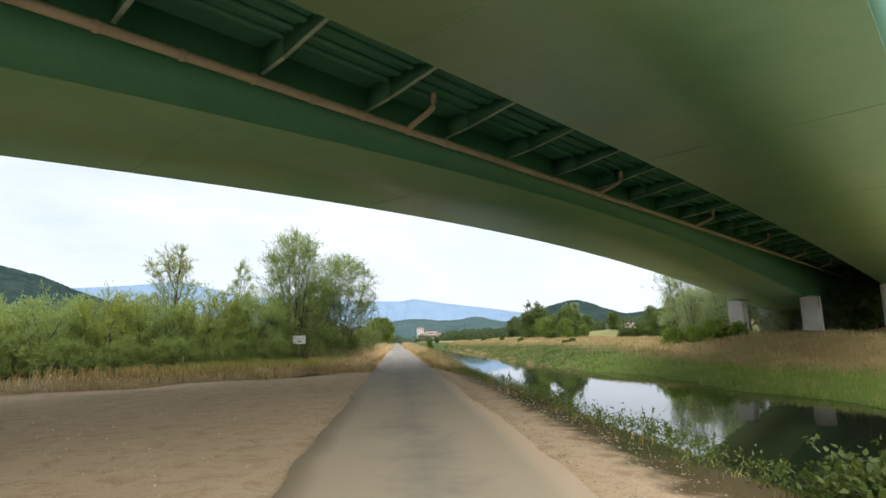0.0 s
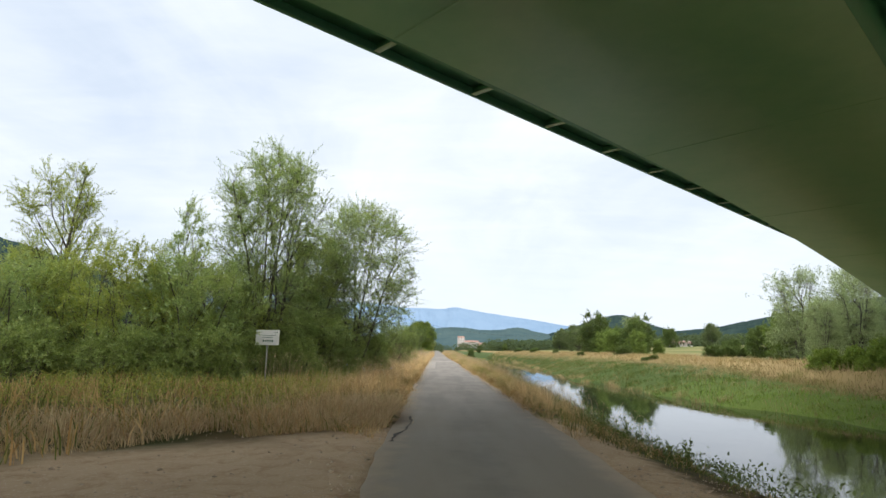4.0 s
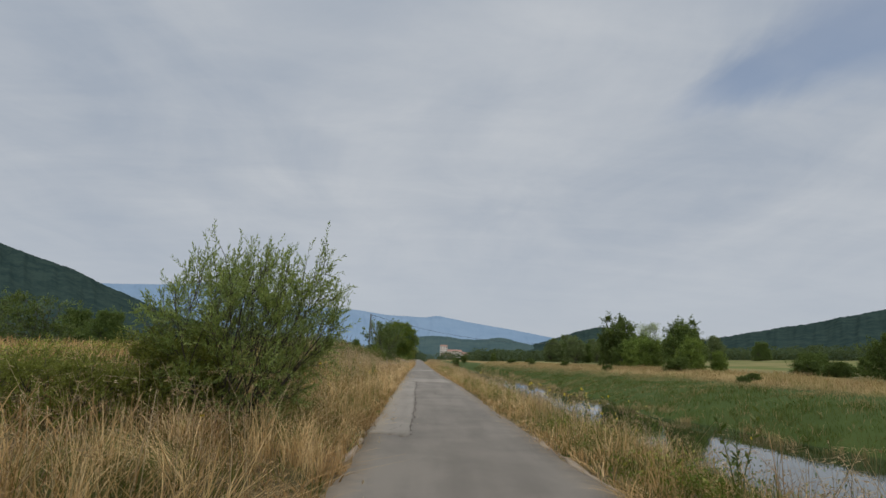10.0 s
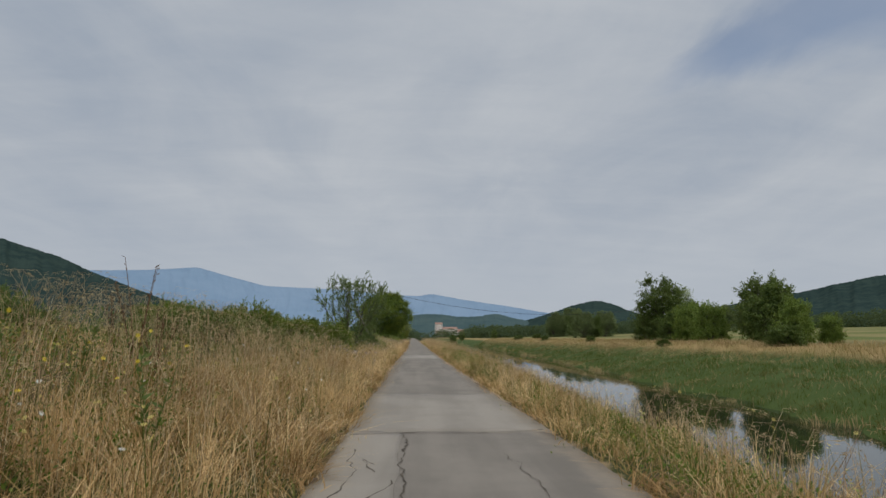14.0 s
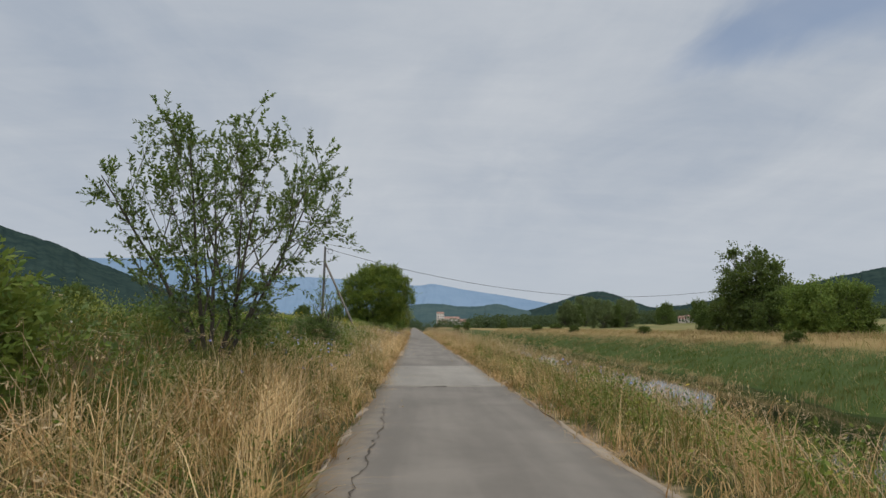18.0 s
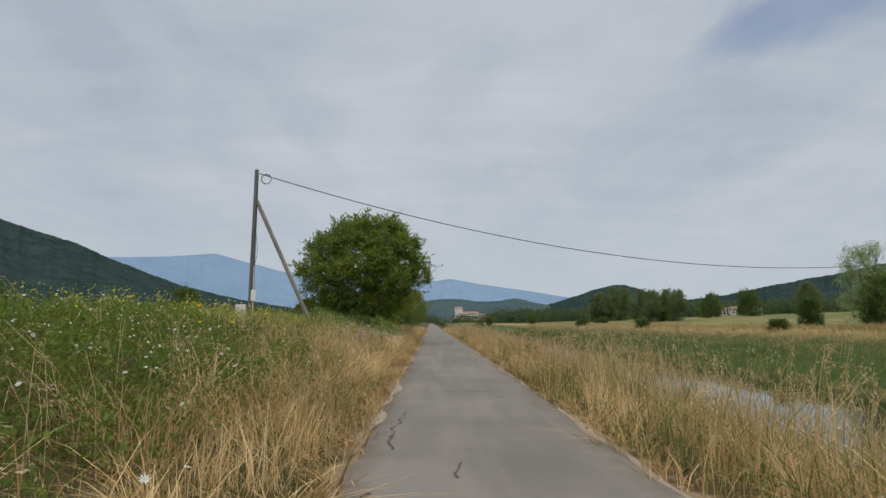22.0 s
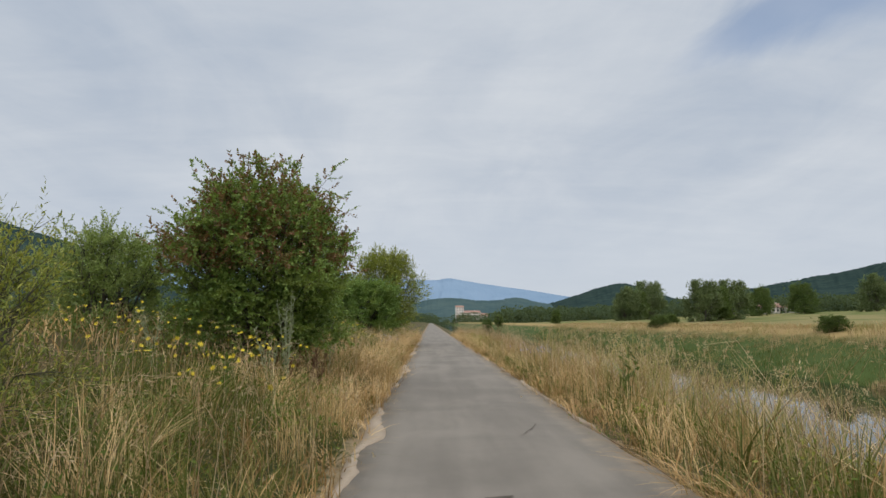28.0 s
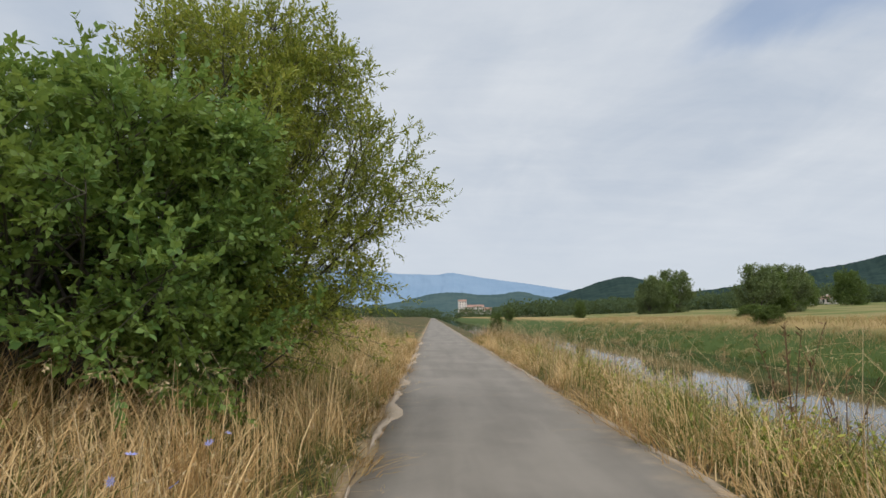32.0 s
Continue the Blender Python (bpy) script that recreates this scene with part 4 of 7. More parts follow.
def tree(name, label, category, base, height, radius, low, seed, leaf, leaf_mat, twigs=900, per=14, stems=1, clumps=40, clump_r=0.5, twig_len=0.5, upward=0.5, droop=0.1, lean=(0, 0), profile=(0.35, 1.0, 0.95, 0.55), limbs=7, thick=0.13, group="", bark=None, accent=None, spikes=0, shell=0.10, flat=0.75, wild=0.5, gather=1.0):
    """A tree or shrub: tapered stems and limbs, thin branches to every twig, and leaves along the twigs."""
    rng = np.random.default_rng(seed)
    bark = bark or M_BARK
    e = thing(name, base, label, category, group)
    zs = np.linspace(0, 1, len(profile))

    def reach(zr):
        return radius * np.interp(zr, zs, profile)

    spine = lambda zr: np.stack([lean[0] * zr, lean[1] * zr], -1)
    nodes, trunk_paths, trunk_r, limb_sets = [], [], [], []
    for s in range(stems):
        a = rng.uniform(0, 6.28)
        off = (0.12 + 0.10 * stems) * (stems > 1) * gather
        k = np.linspace(0, 1, 9)
        out = (0.35 * radius if stems > 1 else 0.10 * radius) * k ** 1.3
        top = height * (0.92 if stems == 1 else rng.uniform(0.7, 0.93))
        P = np.stack([np.cos(a) * (off + out), np.sin(a) * (off + out), k * top - 0.15], -1)
        P[:, :2] += lean * k[:, None] if isinstance(lean, np.ndarray) else np.array(lean) * k[:, None]
        P[1:] += rng.normal(0, 0.035 * height / 5, (8, 3)) * [1, 1, 0.3]
        trunk_paths.append(P)
        trunk_r.append(thick / stems ** 0.6 * (1 - 0.88 * k) + 0.006)
        for i in range(2, 9):
            nodes.append(P[i])
        for li in range(max(2, limbs // stems)):
            kz = rng.uniform(max(0.12, low / height * 0.8), 0.8)
            p0 = np.array([np.interp(kz, k, P[:, j]) for j in range(3)])
            zt = min(0.97, kz + rng.uniform(0.12, 0.35))
            ang = a + li * 2.4 + rng.normal(0, 0.4)
            zr = np.clip((zt * height - low) / (height - low), 0.02, 1)
            tgt = np.array([*(np.array([np.cos(ang), np.sin(ang)]) * reach(zr) * rng.uniform(0.55, 0.85) + spine(np.array(zt))), zt * height])
            q = np.linspace(0, 1, 6)[:, None]
            path = p0 * (1 - q) + tgt * q
            path[:, 2] += np.sin(q[:, 0] * np.pi) * -0.06 * height * (1 - upward) + 0.02 * height * np.sin(q[:, 0] * np.pi)
            path[1:] += rng.normal(0, 0.02 * height / 4, (5, 3))
            limb_sets.append((path, thick * 0.42 / stems ** 0.5 * (1 - 0.85 * q[:, 0]) + 0.005))
            nodes += list(path[2:])
    for path, r in zip(trunk_paths, trunk_r):
        V, F = tubes(path[None], r[None], 8)
        put_mesh("trunk" if stems == 1 else "stem", V, F, bark, e, "", True)
    for path, r in limb_sets[:12]:
        V, F = tubes(path[None], r[None], 6)
        put_mesh("limb", V, F, bark, e, "", True)
    nodes = np.array(nodes)
    # clumps of twigs through the crown, most of them near its surface
    zr = rng.beta(1.25, 1.25, clumps)
    ang = rng.uniform(0, 2 * np.pi, clumps)
    rho = np.sqrt(rng.uniform(shell, 1.0, clumps)) * rng.uniform(0.72, 0.98, clumps)
    C = np.stack([np.cos(ang) * rho * reach(zr), np.sin(ang) * rho * reach(zr), low + zr * (height - low) * 0.97], -1)
    C[:, :2] += spine(C[:, 2] / height)
    which = rng.integers(0, clumps, twigs)
    T = C[which] + rng.normal(0, 1, (twigs, 3)) * clump_r * rng.uniform(0.4, 1.0, clumps)[which][:, None] * [1, 1, flat]
    T[:, 2] = np.maximum(T[:, 2], 0.12)
    centre = np.array([lean[0] * 0.5, lean[1] * 0.5, low + (height - low) * 0.4])
    outd = T - centre
    outd /= np.linalg.norm(outd, axis=1, keepdims=True) + 1e-9
    D = outd * (1 - upward) + np.array([0, 0, 1.0]) * upward + rng.normal(0, wild, (twigs, 3))
    D /= np.linalg.norm(D, axis=1, keepdims=True)
    if spikes:
        # long shoots that stand out of the crown's outline
        pick = rng.choice(twigs, spikes, replace=False)
        T[pick] += outd[pick] * clump_r * 0.25 + np.array([0, 0, clump_r * 0.2])
    TL = twig_len * rng.uniform(0.6, 1.4, twigs)
    if spikes:
        TL[pick] *= 1.45
    d2 = ((T[:, None] - nodes[None]) ** 2).sum(-1) + 1.5 * np.maximum(nodes[None, :, 2] - T[:, None, 2], 0) ** 2
    near = nodes[np.argmin(d2 * rng.uniform(0.3, 1.7, d2.shape), 1)] + rng.normal(0, 0.03 * height / 5, (twigs, 3))
    tip = T + D * TL[:, None]
    mid = near * 0.3 + T * 0.7 + rng.normal(0, 0.05, (twigs, 3)) + [0, 0, 0.03]
    thin = 0.0022 + 0.0012 * height / 5
    V, F = tubes(np.stack([near, mid, tip], 1), np.repeat([[thin * 1.7, thin, thin * 0.3]], twigs, 0), 3)
    put_mesh("branchwork", V, F, M_TWIG, e)
    k = rng.uniform(-0.25, 1.0, (twigs, per))
    base_p = (T[:, None] + D[:, None] * (k * TL[:, None])[..., None]).reshape(-1, 3) + rng.normal(0, 0.035 * leaf[0] / 0.08, (twigs * per, 3))
    dirs = np.repeat(D, per, 0)
    V, F = leaf_quads(rng, base_p, dirs, leaf[0], leaf[1], droop, 0.8, 0.7)
    if accent:
        # a share of the clumps near the top carries other leaves
        chosen = np.isin(which, np.where((zr > accent[1]) & (rng.uniform(0, 1, clumps) < accent[2]))[0])
        m = np.repeat(chosen, per)
        va = V.reshape(-1, 4, 3)
        put_mesh("crown", va[~m].reshape(-1, 3), np.arange((~m).sum() * 4).reshape(-1, 4), leaf_mat, e)
        put_mesh("tinted_foliage", va[m].reshape(-1, 3), np.arange(m.sum() * 4).reshape(-1, 4), accent[0], e, accent[3])
    else:
        put_mesh("crown", V, F, leaf_mat, e)
    return e


def extend(rng, start, heading, length, points, rise, wobble):
    """Paths that grow from start along heading, bending upwards and wandering."""
    d, p = heading / (np.linalg.norm(heading, axis=1, keepdims=True) + 1e-9), start
    path = [p]
    for _ in range(points - 1):
        d = d + rng.normal(0, wobble, d.shape) + np.array([0, 0, rise / (points - 1)])
        d /= np.linalg.norm(d, axis=1, keepdims=True) + 1e-9
        p = p + d * (length / (points - 1))[:, None]
        path.append(p)
    return np.stack(path, 1)


def offshoots(rng, paths, count, u0, u1, angle, flat=0.0):
    """Where side shoots leave their parents: place, heading, share of the parent's length and its number."""
    n, k, _ = paths.shape
    u = u0 + (u1 - u0) * (np.arange(count)[None] + rng.uniform(0, 1, (n, count))) / count
    f = u * (k - 1)
    i = np.minimum(f.astype(int), k - 2)
    r = np.arange(n)[:, None]
    A, B = paths[r, i], paths[r, i + 1]
    p = A + (B - A) * (f - i)[..., None]
    t = (B - A) / (np.linalg.norm(B - A, axis=2, keepdims=True) + 1e-9)
    az = rng.uniform(0, 6.28, (n, 1)) + np.arange(count)[None] * 2.4 + rng.normal(0, 0.35, (n, count))
    ref = np.where(np.abs(t[..., 2:3]) > 0.92, np.array([1.0, 0, 0]), np.array([0, 0, 1.0]))
    e1 = np.cross(t, ref)
    e1 /= np.linalg.norm(e1, axis=2, keepdims=True) + 1e-9
    e2 = np.cross(e1, t)
    q = e1 * np.cos(az)[..., None] + e2 * np.sin(az)[..., None] * (1 - flat)
    q /= np.linalg.norm(q, axis=2, keepdims=True) + 1e-9
    ang = radians(angle) * (rng.uniform(0.7, 1.3, (n, count)) * (1.15 - 0.3 * u))[..., None]
    d = t * np.cos(ang) + q * np.sin(ang)
    return p.reshape(-1, 3), d.reshape(-1, 3), u.ravel(), np.repeat(np.arange(n), count)


def grown(name, label, category, base, height, radius, low, seed, leaf, leaf_mat, stems=3, fan=18, branches=14, shoots=6, twigs=4, leaves=12, twig_len=0.3, rise=0.5, angle=50, flat=0.0, lean=(0, 0), profile=(0.6, 1.0, 0.9, 0.4), thick=0.12, group="", accent=None, leaf_angle=45, foot=0.15, inner=0.35, bark=None, wander=0.09, overshoot=1.0, droop=0.0, fill=0, shell=0.5, lumps=0.14, sprays=0, spray_len=0.8):
    """A tree or shrub that branches three times; its boughs end at the crown's outline, leaves sit along the twigs."""
    rng = np.random.default_rng(seed)
    bark = bark or M_BARK
    e = thing(name, base, label, category, group)
    zs = np.linspace(0, 1, len(profile))

    ph = rng.uniform(0, 6.28, 8)

    def reach(a, zr):
        """The crown's uneven radius at a bearing and a height."""
        lump = np.sin(2 * a + ph[0] + 3 * zr) * 0.45 + np.sin(3 * a + ph[1] - 5 * zr) * 0.55 + np.sin(5 * a + ph[2] + 9 * zr) * 0.45 + np.sin(7 * a + ph[3] - 14 * zr) * 0.35
        return radius * np.interp(zr, zs, profile) * (1 + lumps * lump)

    def inside(p):
        zr = (p[:, 2] - low) / (height - low)
        dx, dy = p[:, 0] - lean[0] * p[:, 2] / height, p[:, 1] - lean[1] * p[:, 2] / height
        return (np.hypot(dx, dy) < reach(np.arctan2(dy, dx), zr)) & (zr < 1.0) & (zr > -0.15)

    def room(p, d, most):
        """How far one can go from p along d inside the crown."""
        far = np.full(len(p), 0.12 * most)
        for k in np.linspace(0.15, 1, 18):
            ok = inside(p + d * (k * most))
            far = np.where(ok, k * most, far)
        return far

    az = np.arange(stems) * 2.4 + rng.uniform(0, 6.28)
    tip = np.radians(fan * np.sqrt((np.arange(stems) + 0.3) / stems)) if stems > 1 else np.array([0.02])
    d0 = np.stack([np.cos(az) * np.sin(tip), np.sin(az) * np.sin(tip), np.cos(tip)], -1) + np.array([lean[0], lean[1], 0]) / height
    p0 = np.stack([np.cos(az) * foot * (stems > 1), np.sin(az) * foot * (stems > 1), np.full(stems, -0.12)], -1)
    stem_len = np.minimum(room(p0 + [0, 0, 0.14 + low], d0, height * 1.25) + low, height * 1.15) * rng.uniform(0.86, 1.0, stems)
    S = extend(rng, p0, d0, stem_len, 10, 0.12, 0.045)
    k = np.linspace(0, 1, 10)
    for path in S:
        V, F = tubes(path[None], (thick / stems ** 0.5 * (1 - 0.9 * k) + 0.004)[None], 8)
        put_mesh("trunk" if stems == 1 else "stem", V, F, bark, e, "", True)
    u_low = np.clip(low / height, 0.06, 0.6)
    p, d, u, own = offshoots(rng, S, branches, u_low, 0.97, angle)
    length = np.minimum(room(p, d, radius * 1.7), radius * 1.5) * rng.uniform(0.7, 1.05, len(p))
    B = extend(rng, p, d, length, 7, rise, wander)
    kb = np.linspace(0, 1, 7)
    rb = (thick * 0.34 / stems ** 0.4 * (1.1 - 0.7 * u) * np.clip(length / radius, 0.25, 1))[:, None] * (1 - 0.85 * kb)[None] + 0.003
    order = np.argsort(-length)
    for j in order[:12]:
        V, F = tubes(B[j][None], rb[j][None], 6)
        put_mesh("limb", V, F, bark, e, "", True)
    W = [tubes(B[order[12:]], rb[order[12:]], 4)]
    p, d, u, own = offshoots(rng, B, shoots, inner, 1.0, angle * 0.85, flat)
    sl = np.clip(length[own] * 0.5, twig_len * 0.9, twig_len * 3.0) * (1.15 - 0.45 * u) * rng.uniform(0.7, 1.2, len(p))
    C = extend(rng, p, d, sl, 5, rise * 0.8, wander)
    if fill:
        # more shoots, so that the crown is evenly full down to its skirt
        c = max(3, fill // 6)
        zr = rng.uniform(0.0, 0.97, c)
        a = rng.uniform(0, 6.28, c)
        rho = np.sqrt(rng.uniform(shell * shell, 0.92, c)) * reach(a, zr)
        zz = low + zr * (height - low)
        Q = np.stack([np.cos(a) * rho + lean[0] * zz / height, np.sin(a) * rho + lean[1] * zz / height, zz], -1)
        Q = Q[rng.integers(0, c, fill)] + rng.normal(0, 0.75 * twig_len + 0.04 * radius, (fill, 3)) * [1, 1, 0.65]
        Q[:, 2] = np.maximum(Q[:, 2], 0.05)
        nodes = np.concatenate([B[:, 1:].reshape(-1, 3), S[:, 2:].reshape(-1, 3)])
        nodes = nodes[rng.permutation(len(nodes))[:1500]]
        d2 = ((Q[:, None] - nodes[None]) ** 2).sum(-1) + 2.0 * np.maximum(nodes[None, :, 2] - Q[:, None, 2], 0) ** 2
        N = nodes[np.argmin(d2, 1)]
        q = np.linspace(0, 1, 5)[None, :, None]
        X = N[:, None] * (1 - q) + Q[:, None] * q + np.array([0, 0, 0.12 * twig_len]) * np.sin(q * np.pi) + rng.normal(0, 0.05 * twig_len, (fill, 5, 3)) * q
        C = np.concatenate([C, X])
    if sprays:
        # long shoots that stand out beyond the crown
        ends = B[rng.choice(len(B), sprays, replace=len(B) < sprays)]
        d = ends[:, -1] - ends[:, 0]
        d = d / (np.linalg.norm(d, axis=1, keepdims=True) + 1e-9) + rng.normal(0, 0.25, d.shape) + [0, 0, 0.25]
        C = np.concatenate([C, extend(rng, ends[:, -2], d, spray_len * rng.uniform(0.5, 1.2, sprays), 5, 0.25, 0.08)])
    thin = 0.0030 + 0.0011 * height / 5
    W.append(tubes(C[:, ::2], np.repeat([[thin * 1.5, thin, thin * 0.5]], len(C), 0), 3))
    p, d, u, own = offshoots(rng, C, twigs, 0.25, 1.0, angle * 0.8, flat)
    T = extend(rng, p, d, twig_len * rng.uniform(0.55, 1.25, len(p)) * overshoot, 3, rise * 0.6, wander)
    half = T[::2, ::2]
    W.append(tubes(half, np.repeat([[thin * 0.7, thin * 0.25]], len(half), 0), 3))
    VV, FF, o = [], [], 0
    for V, F in W:
        VV.append(V)
        FF.append(F + o)
        o += len(V)
    put_mesh("branchwork", np.concatenate(VV), np.concatenate(FF), M_TWIG, e)
    p, d, u, own = offshoots(rng, T, leaves, 0.08, 1.02, leaf_angle)
    p2, d2, _, _ = offshoots(rng, C, max(3, leaves // 2), 0.45, 1.0, leaf_angle)
    P, D = np.concatenate([p, p2]), np.concatenate([d, d2])
    top = np.concatenate([T[own, 0, 2], p2[:, 2]]) / height
    clump = np.concatenate([own, rng.integers(0, len(T), len(p2))])
    V, _ = leaf_quads(rng, P, D, leaf[0], leaf[1], droop, 0.22, 0.8)
    V = V.reshape(-1, 4, 3)
    if accent:
        m = (top > accent[1]) & (rng.uniform(0, 1, len(T))[clump] < accent[2])
        put_mesh("tinted_foliage", V[m].reshape(-1, 3), np.arange(m.sum() * 4).reshape(-1, 4), accent[0], e, accent[3])
        V = V[~m]
    put_mesh("crown", V.reshape(-1, 3), np.arange(len(V) * 4).reshape(-1, 4), leaf_mat, e)
    return e


def gz1(x, y):
    return float(ground_z(x, y))


def stand(x, y, lift=-0.03):
    return (x, y, gz1(x, y) + lift)


M_DARKWILLOW = foliage("dull_olive_willow_leaves", [(0.144, 0.210, 0.060), (0.240, 0.324, 0.096), (0.372, 0.432, 0.138)], 0.5, 0.4)
M_MAPLE = foliage("glossy_green_maple_leaves", [(0.056, 0.112, 0.025), (0.105, 0.182, 0.038), (0.26, 0.33, 0.062)], 0.45, 0.45, True, (0.29, 0.34, 0.052), 0.8)
M_REED = foliage("pale_green_reed_grass", [(0.42, 0.33, 0.15), (0.30, 0.29, 0.10), (0.55, 0.42, 0.20), (0.20, 0.24, 0.07)], 0.6, 0.3)
M_CLOVER = foliage("dark_green_clover_leaves", [(0.05, 0.105, 0.02), (0.085, 0.155, 0.03), (0.155, 0.215, 0.042), (0.065, 0.125, 0.024)], 0.55, 0.3, True, (0.15, 0.18, 0.036), 0.8)
M_BANKLEAF = foliage("fresh_green_bush_leaves", [(0.15, 0.25, 0.045), (0.24, 0.34, 0.065), (0.34, 0.42, 0.095)], 0.6, 0.35)
M_BRAMBLE = foliage("mid_green_bramble_leaves", [(0.075, 0.13, 0.03), (0.125, 0.19, 0.042), (0.21, 0.26, 0.062)], 0.55, 0.32, True, (0.17, 0.20, 0.045), 0.9)
M_HAW = foliage("mid_green_hawthorn_leaves", [(0.10, 0.175, 0.042), (0.165, 0.255, 0.06), (0.27, 0.36, 0.09)], 0.5, 0.35, True, (0.20, 0.26, 0.055), 1.1)
M_PEAR = foliage("olive_green_pear_leaves", [(0.065, 0.115, 0.035), (0.11, 0.17, 0.05), (0.19, 0.25, 0.08)], 0.45, 0.3)
M_WILLOW_GOLD = foliage("golden_green_willow_leaves", [(0.15, 0.20, 0.035), (0.25, 0.29, 0.05), (0.38, 0.38, 0.07)], 0.5, 0.35)
M_HERB = foliage("yellow_green_herb_leaves", [(0.17, 0.225, 0.04), (0.29, 0.325, 0.06), (0.42, 0.41, 0.08), (0.22, 0.275, 0.06)], 0.5, 0.3)


def build_trees():
    # tall and slender willows on the dirt yard's edge
    narrow = (0.105, 0.024)
    grown("willow_tree", "tall airy grey-green willow with many thin stems", "tree", stand(-6.9, 41.0), 9.3, 2.5, 1.3, 11, (0.09, 0.024), M_WILLOW, 4, 12, 17, 6, 4, 12, 0.36, 0.5, 42, 0.0, (0.2, 0), (0.7, 1.0, 0.95, 0.8, 0.4), 0.15, "roadside willows", leaf_angle=38, fill=1250, shell=0.35, sprays=60, spray_len=0.9)
    grown("willow_tree", "rounded grey-green willow leaning over the grass", "tree", stand(-3.9, 44.7), 8.1, 2.7, 0.9, 12, (0.08, 0.022), M_WILLOW, 5, 20, 17, 6, 4, 12, 0.34, 0.35, 48, 0.0, (0.5, 0.2), (0.55, 0.95, 1.0, 0.9, 0.5), 0.13, "roadside willows", leaf_angle=40, fill=1450, shell=0.4, sprays=60, spray_len=0.8)
    grown("willow_tree", "bushy grey-green willow between two taller ones", "tree", stand(-5.3, 43.2), 6.2, 1.8, 0.8, 15, (0.09, 0.022), M_WILLOW, 4, 16, 12, 6, 5, 12, 0.3, 0.5, 45, 0.0, (0, 0), (0.8, 1.0, 0.95, 0.5), 0.09, "roadside willows", leaf_angle=40, fill=640, shell=0.3)
    grown("willow_tree", "slim willow rising from the thicket", "tree", stand(-14.7, 40.2), 8.2, 1.7, 2.0, 13, narrow, M_WILLOW_BRIGHT, 2, 9, 16, 6, 5, 13, 0.36, 0.5, 42, 0.0, (0, 0), (0.6, 0.7, 1.0, 0.9, 0.4), 0.17, "roadside willows", leaf_angle=38, fill=200, shell=0.3)
    grown("willow_tree", "thin willow with a narrow top", "tree", stand(-10.6, 42.5), 7.6, 1.2, 2.0, 14, narrow, M_WILLOW, 2, 8, 12, 5, 4, 12, 0.34, 0.6, 40, 0.0, (0, 0), (0.8, 0.9, 0.8, 0.4, 0.25), 0.13, "roadside willows", leaf_angle=38, fill=120, shell=0.3)
    shrubs = [grown("willow_shrub", "dense grey-green willow shrub in the thicket", "shrub", stand(-8.6, 39.2), 4.7, 2.6, 0.15, 21, (0.12, 0.032), M_WILLOW, 6, 26, 8, 5, 4, 10, 0.36, 0.45, 48, 0.0, (0, 0), (1.0, 1.0, 0.9, 0.5), 0.12, "willow thicket", foot=0.5, fill=420, shell=0.55, sprays=30, spray_len=0.8),
              grown("willow_shrub", "dense yellow-green willow shrub in the thicket", "shrub", stand(-11.6, 38.6), 4.8, 2.6, 0.15, 22, (0.12, 0.032), M_WILLOW_BRIGHT, 6, 26, 8, 5, 4, 10, 0.36, 0.45, 48, 0.0, (0, 0), (1.0, 1.0, 0.85, 0.5), 0.12, "willow thicket", foot=0.5, fill=420, shell=0.55, sprays=30, spray_len=0.8)]
    rng = random.Random(7)
    for n, (x, y, k) in enumerate([(-5.2, 42.2, 0.72), (-4.6, 46.3, 0.8), (-14.4, 37.6, 0.95), (-17.2, 37.0, 1.0), (-20.0, 36.2, 1.02), (-23.0, 35.5, 0.95), (-26.5, 34.5, 0.9), (-30.5, 34, 0.95), (-35, 33.5, 1.0), (-9.5, 43.8, 1.05), (-13.2, 43.2, 1.1), (-17.5, 42.0, 1.15), (-22.0, 41.0, 1.1), (-7.0, 46.8, 0.9), (-27.5, 40, 1.15), (-8.0, 40.6, 0.7), (-13.2, 38.4, 0.62), (-18.6, 36.8, 0.62), (-6.3, 41.8, 0.5)]):
        copy_thing(shrubs[n % 2], pose(*stand(x, y), 0, 0, rng.uniform(0, 360)) @ Matrix.Diagonal((k, k, k * rng.uniform(0.72, 1.28), 1)))
    low_bush = grown("willow_shrub", "low leafy willow bush at the thicket's foot", "shrub", stand(-7.6, 37.6), 1.7, 1.5, 0.03, 36, (0.10, 0.03), M_DARKWILLOW, 8, 45, 7, 4, 4, 10, 0.26, 0.35, 50, 0.0, (0, 0), (1.0, 1.0, 0.85, 0.5), 0.06, "willow thicket", foot=0.4, fill=260, shell=0.4, sprays=16, spray_len=0.6)
    for x, y, k in ((-9.9, 36.6, 0.9), (-12.6, 35.8, 1.1), (-15.4, 35.0, 0.85), (-18.2, 34.4, 1.0), (-21.5, 33.6, 1.1), (-25.0, 32.4, 1.0), (-29.0, 31.6, 1.1), (-5.4, 40.2, 0.75), (-4.3, 43.4, 0.8), (-6.6, 39.6, 0.7)):
        copy_thing(low_bush, pose(*stand(x, y), 0, 0, rng.uniform(0, 360)) @ Matrix.Diagonal((k, k, k * rng.uniform(0.8, 1.2), 1)))
    grown("willow_shrub", "low dark willow shrub at the foot of the tall willow", "shrub", stand(-3.3, 45.9), 1.8, 1.1, 0.08, 35, (0.09, 0.022), M_DARKWILLOW, 8, 35, 9, 4, 4, 11, 0.2, 0.4, 45, 0.0, (0, 0), (0.9, 1.0, 0.85, 0.5), 0.06, "", foot=0.3, fill=160, shell=0.4)
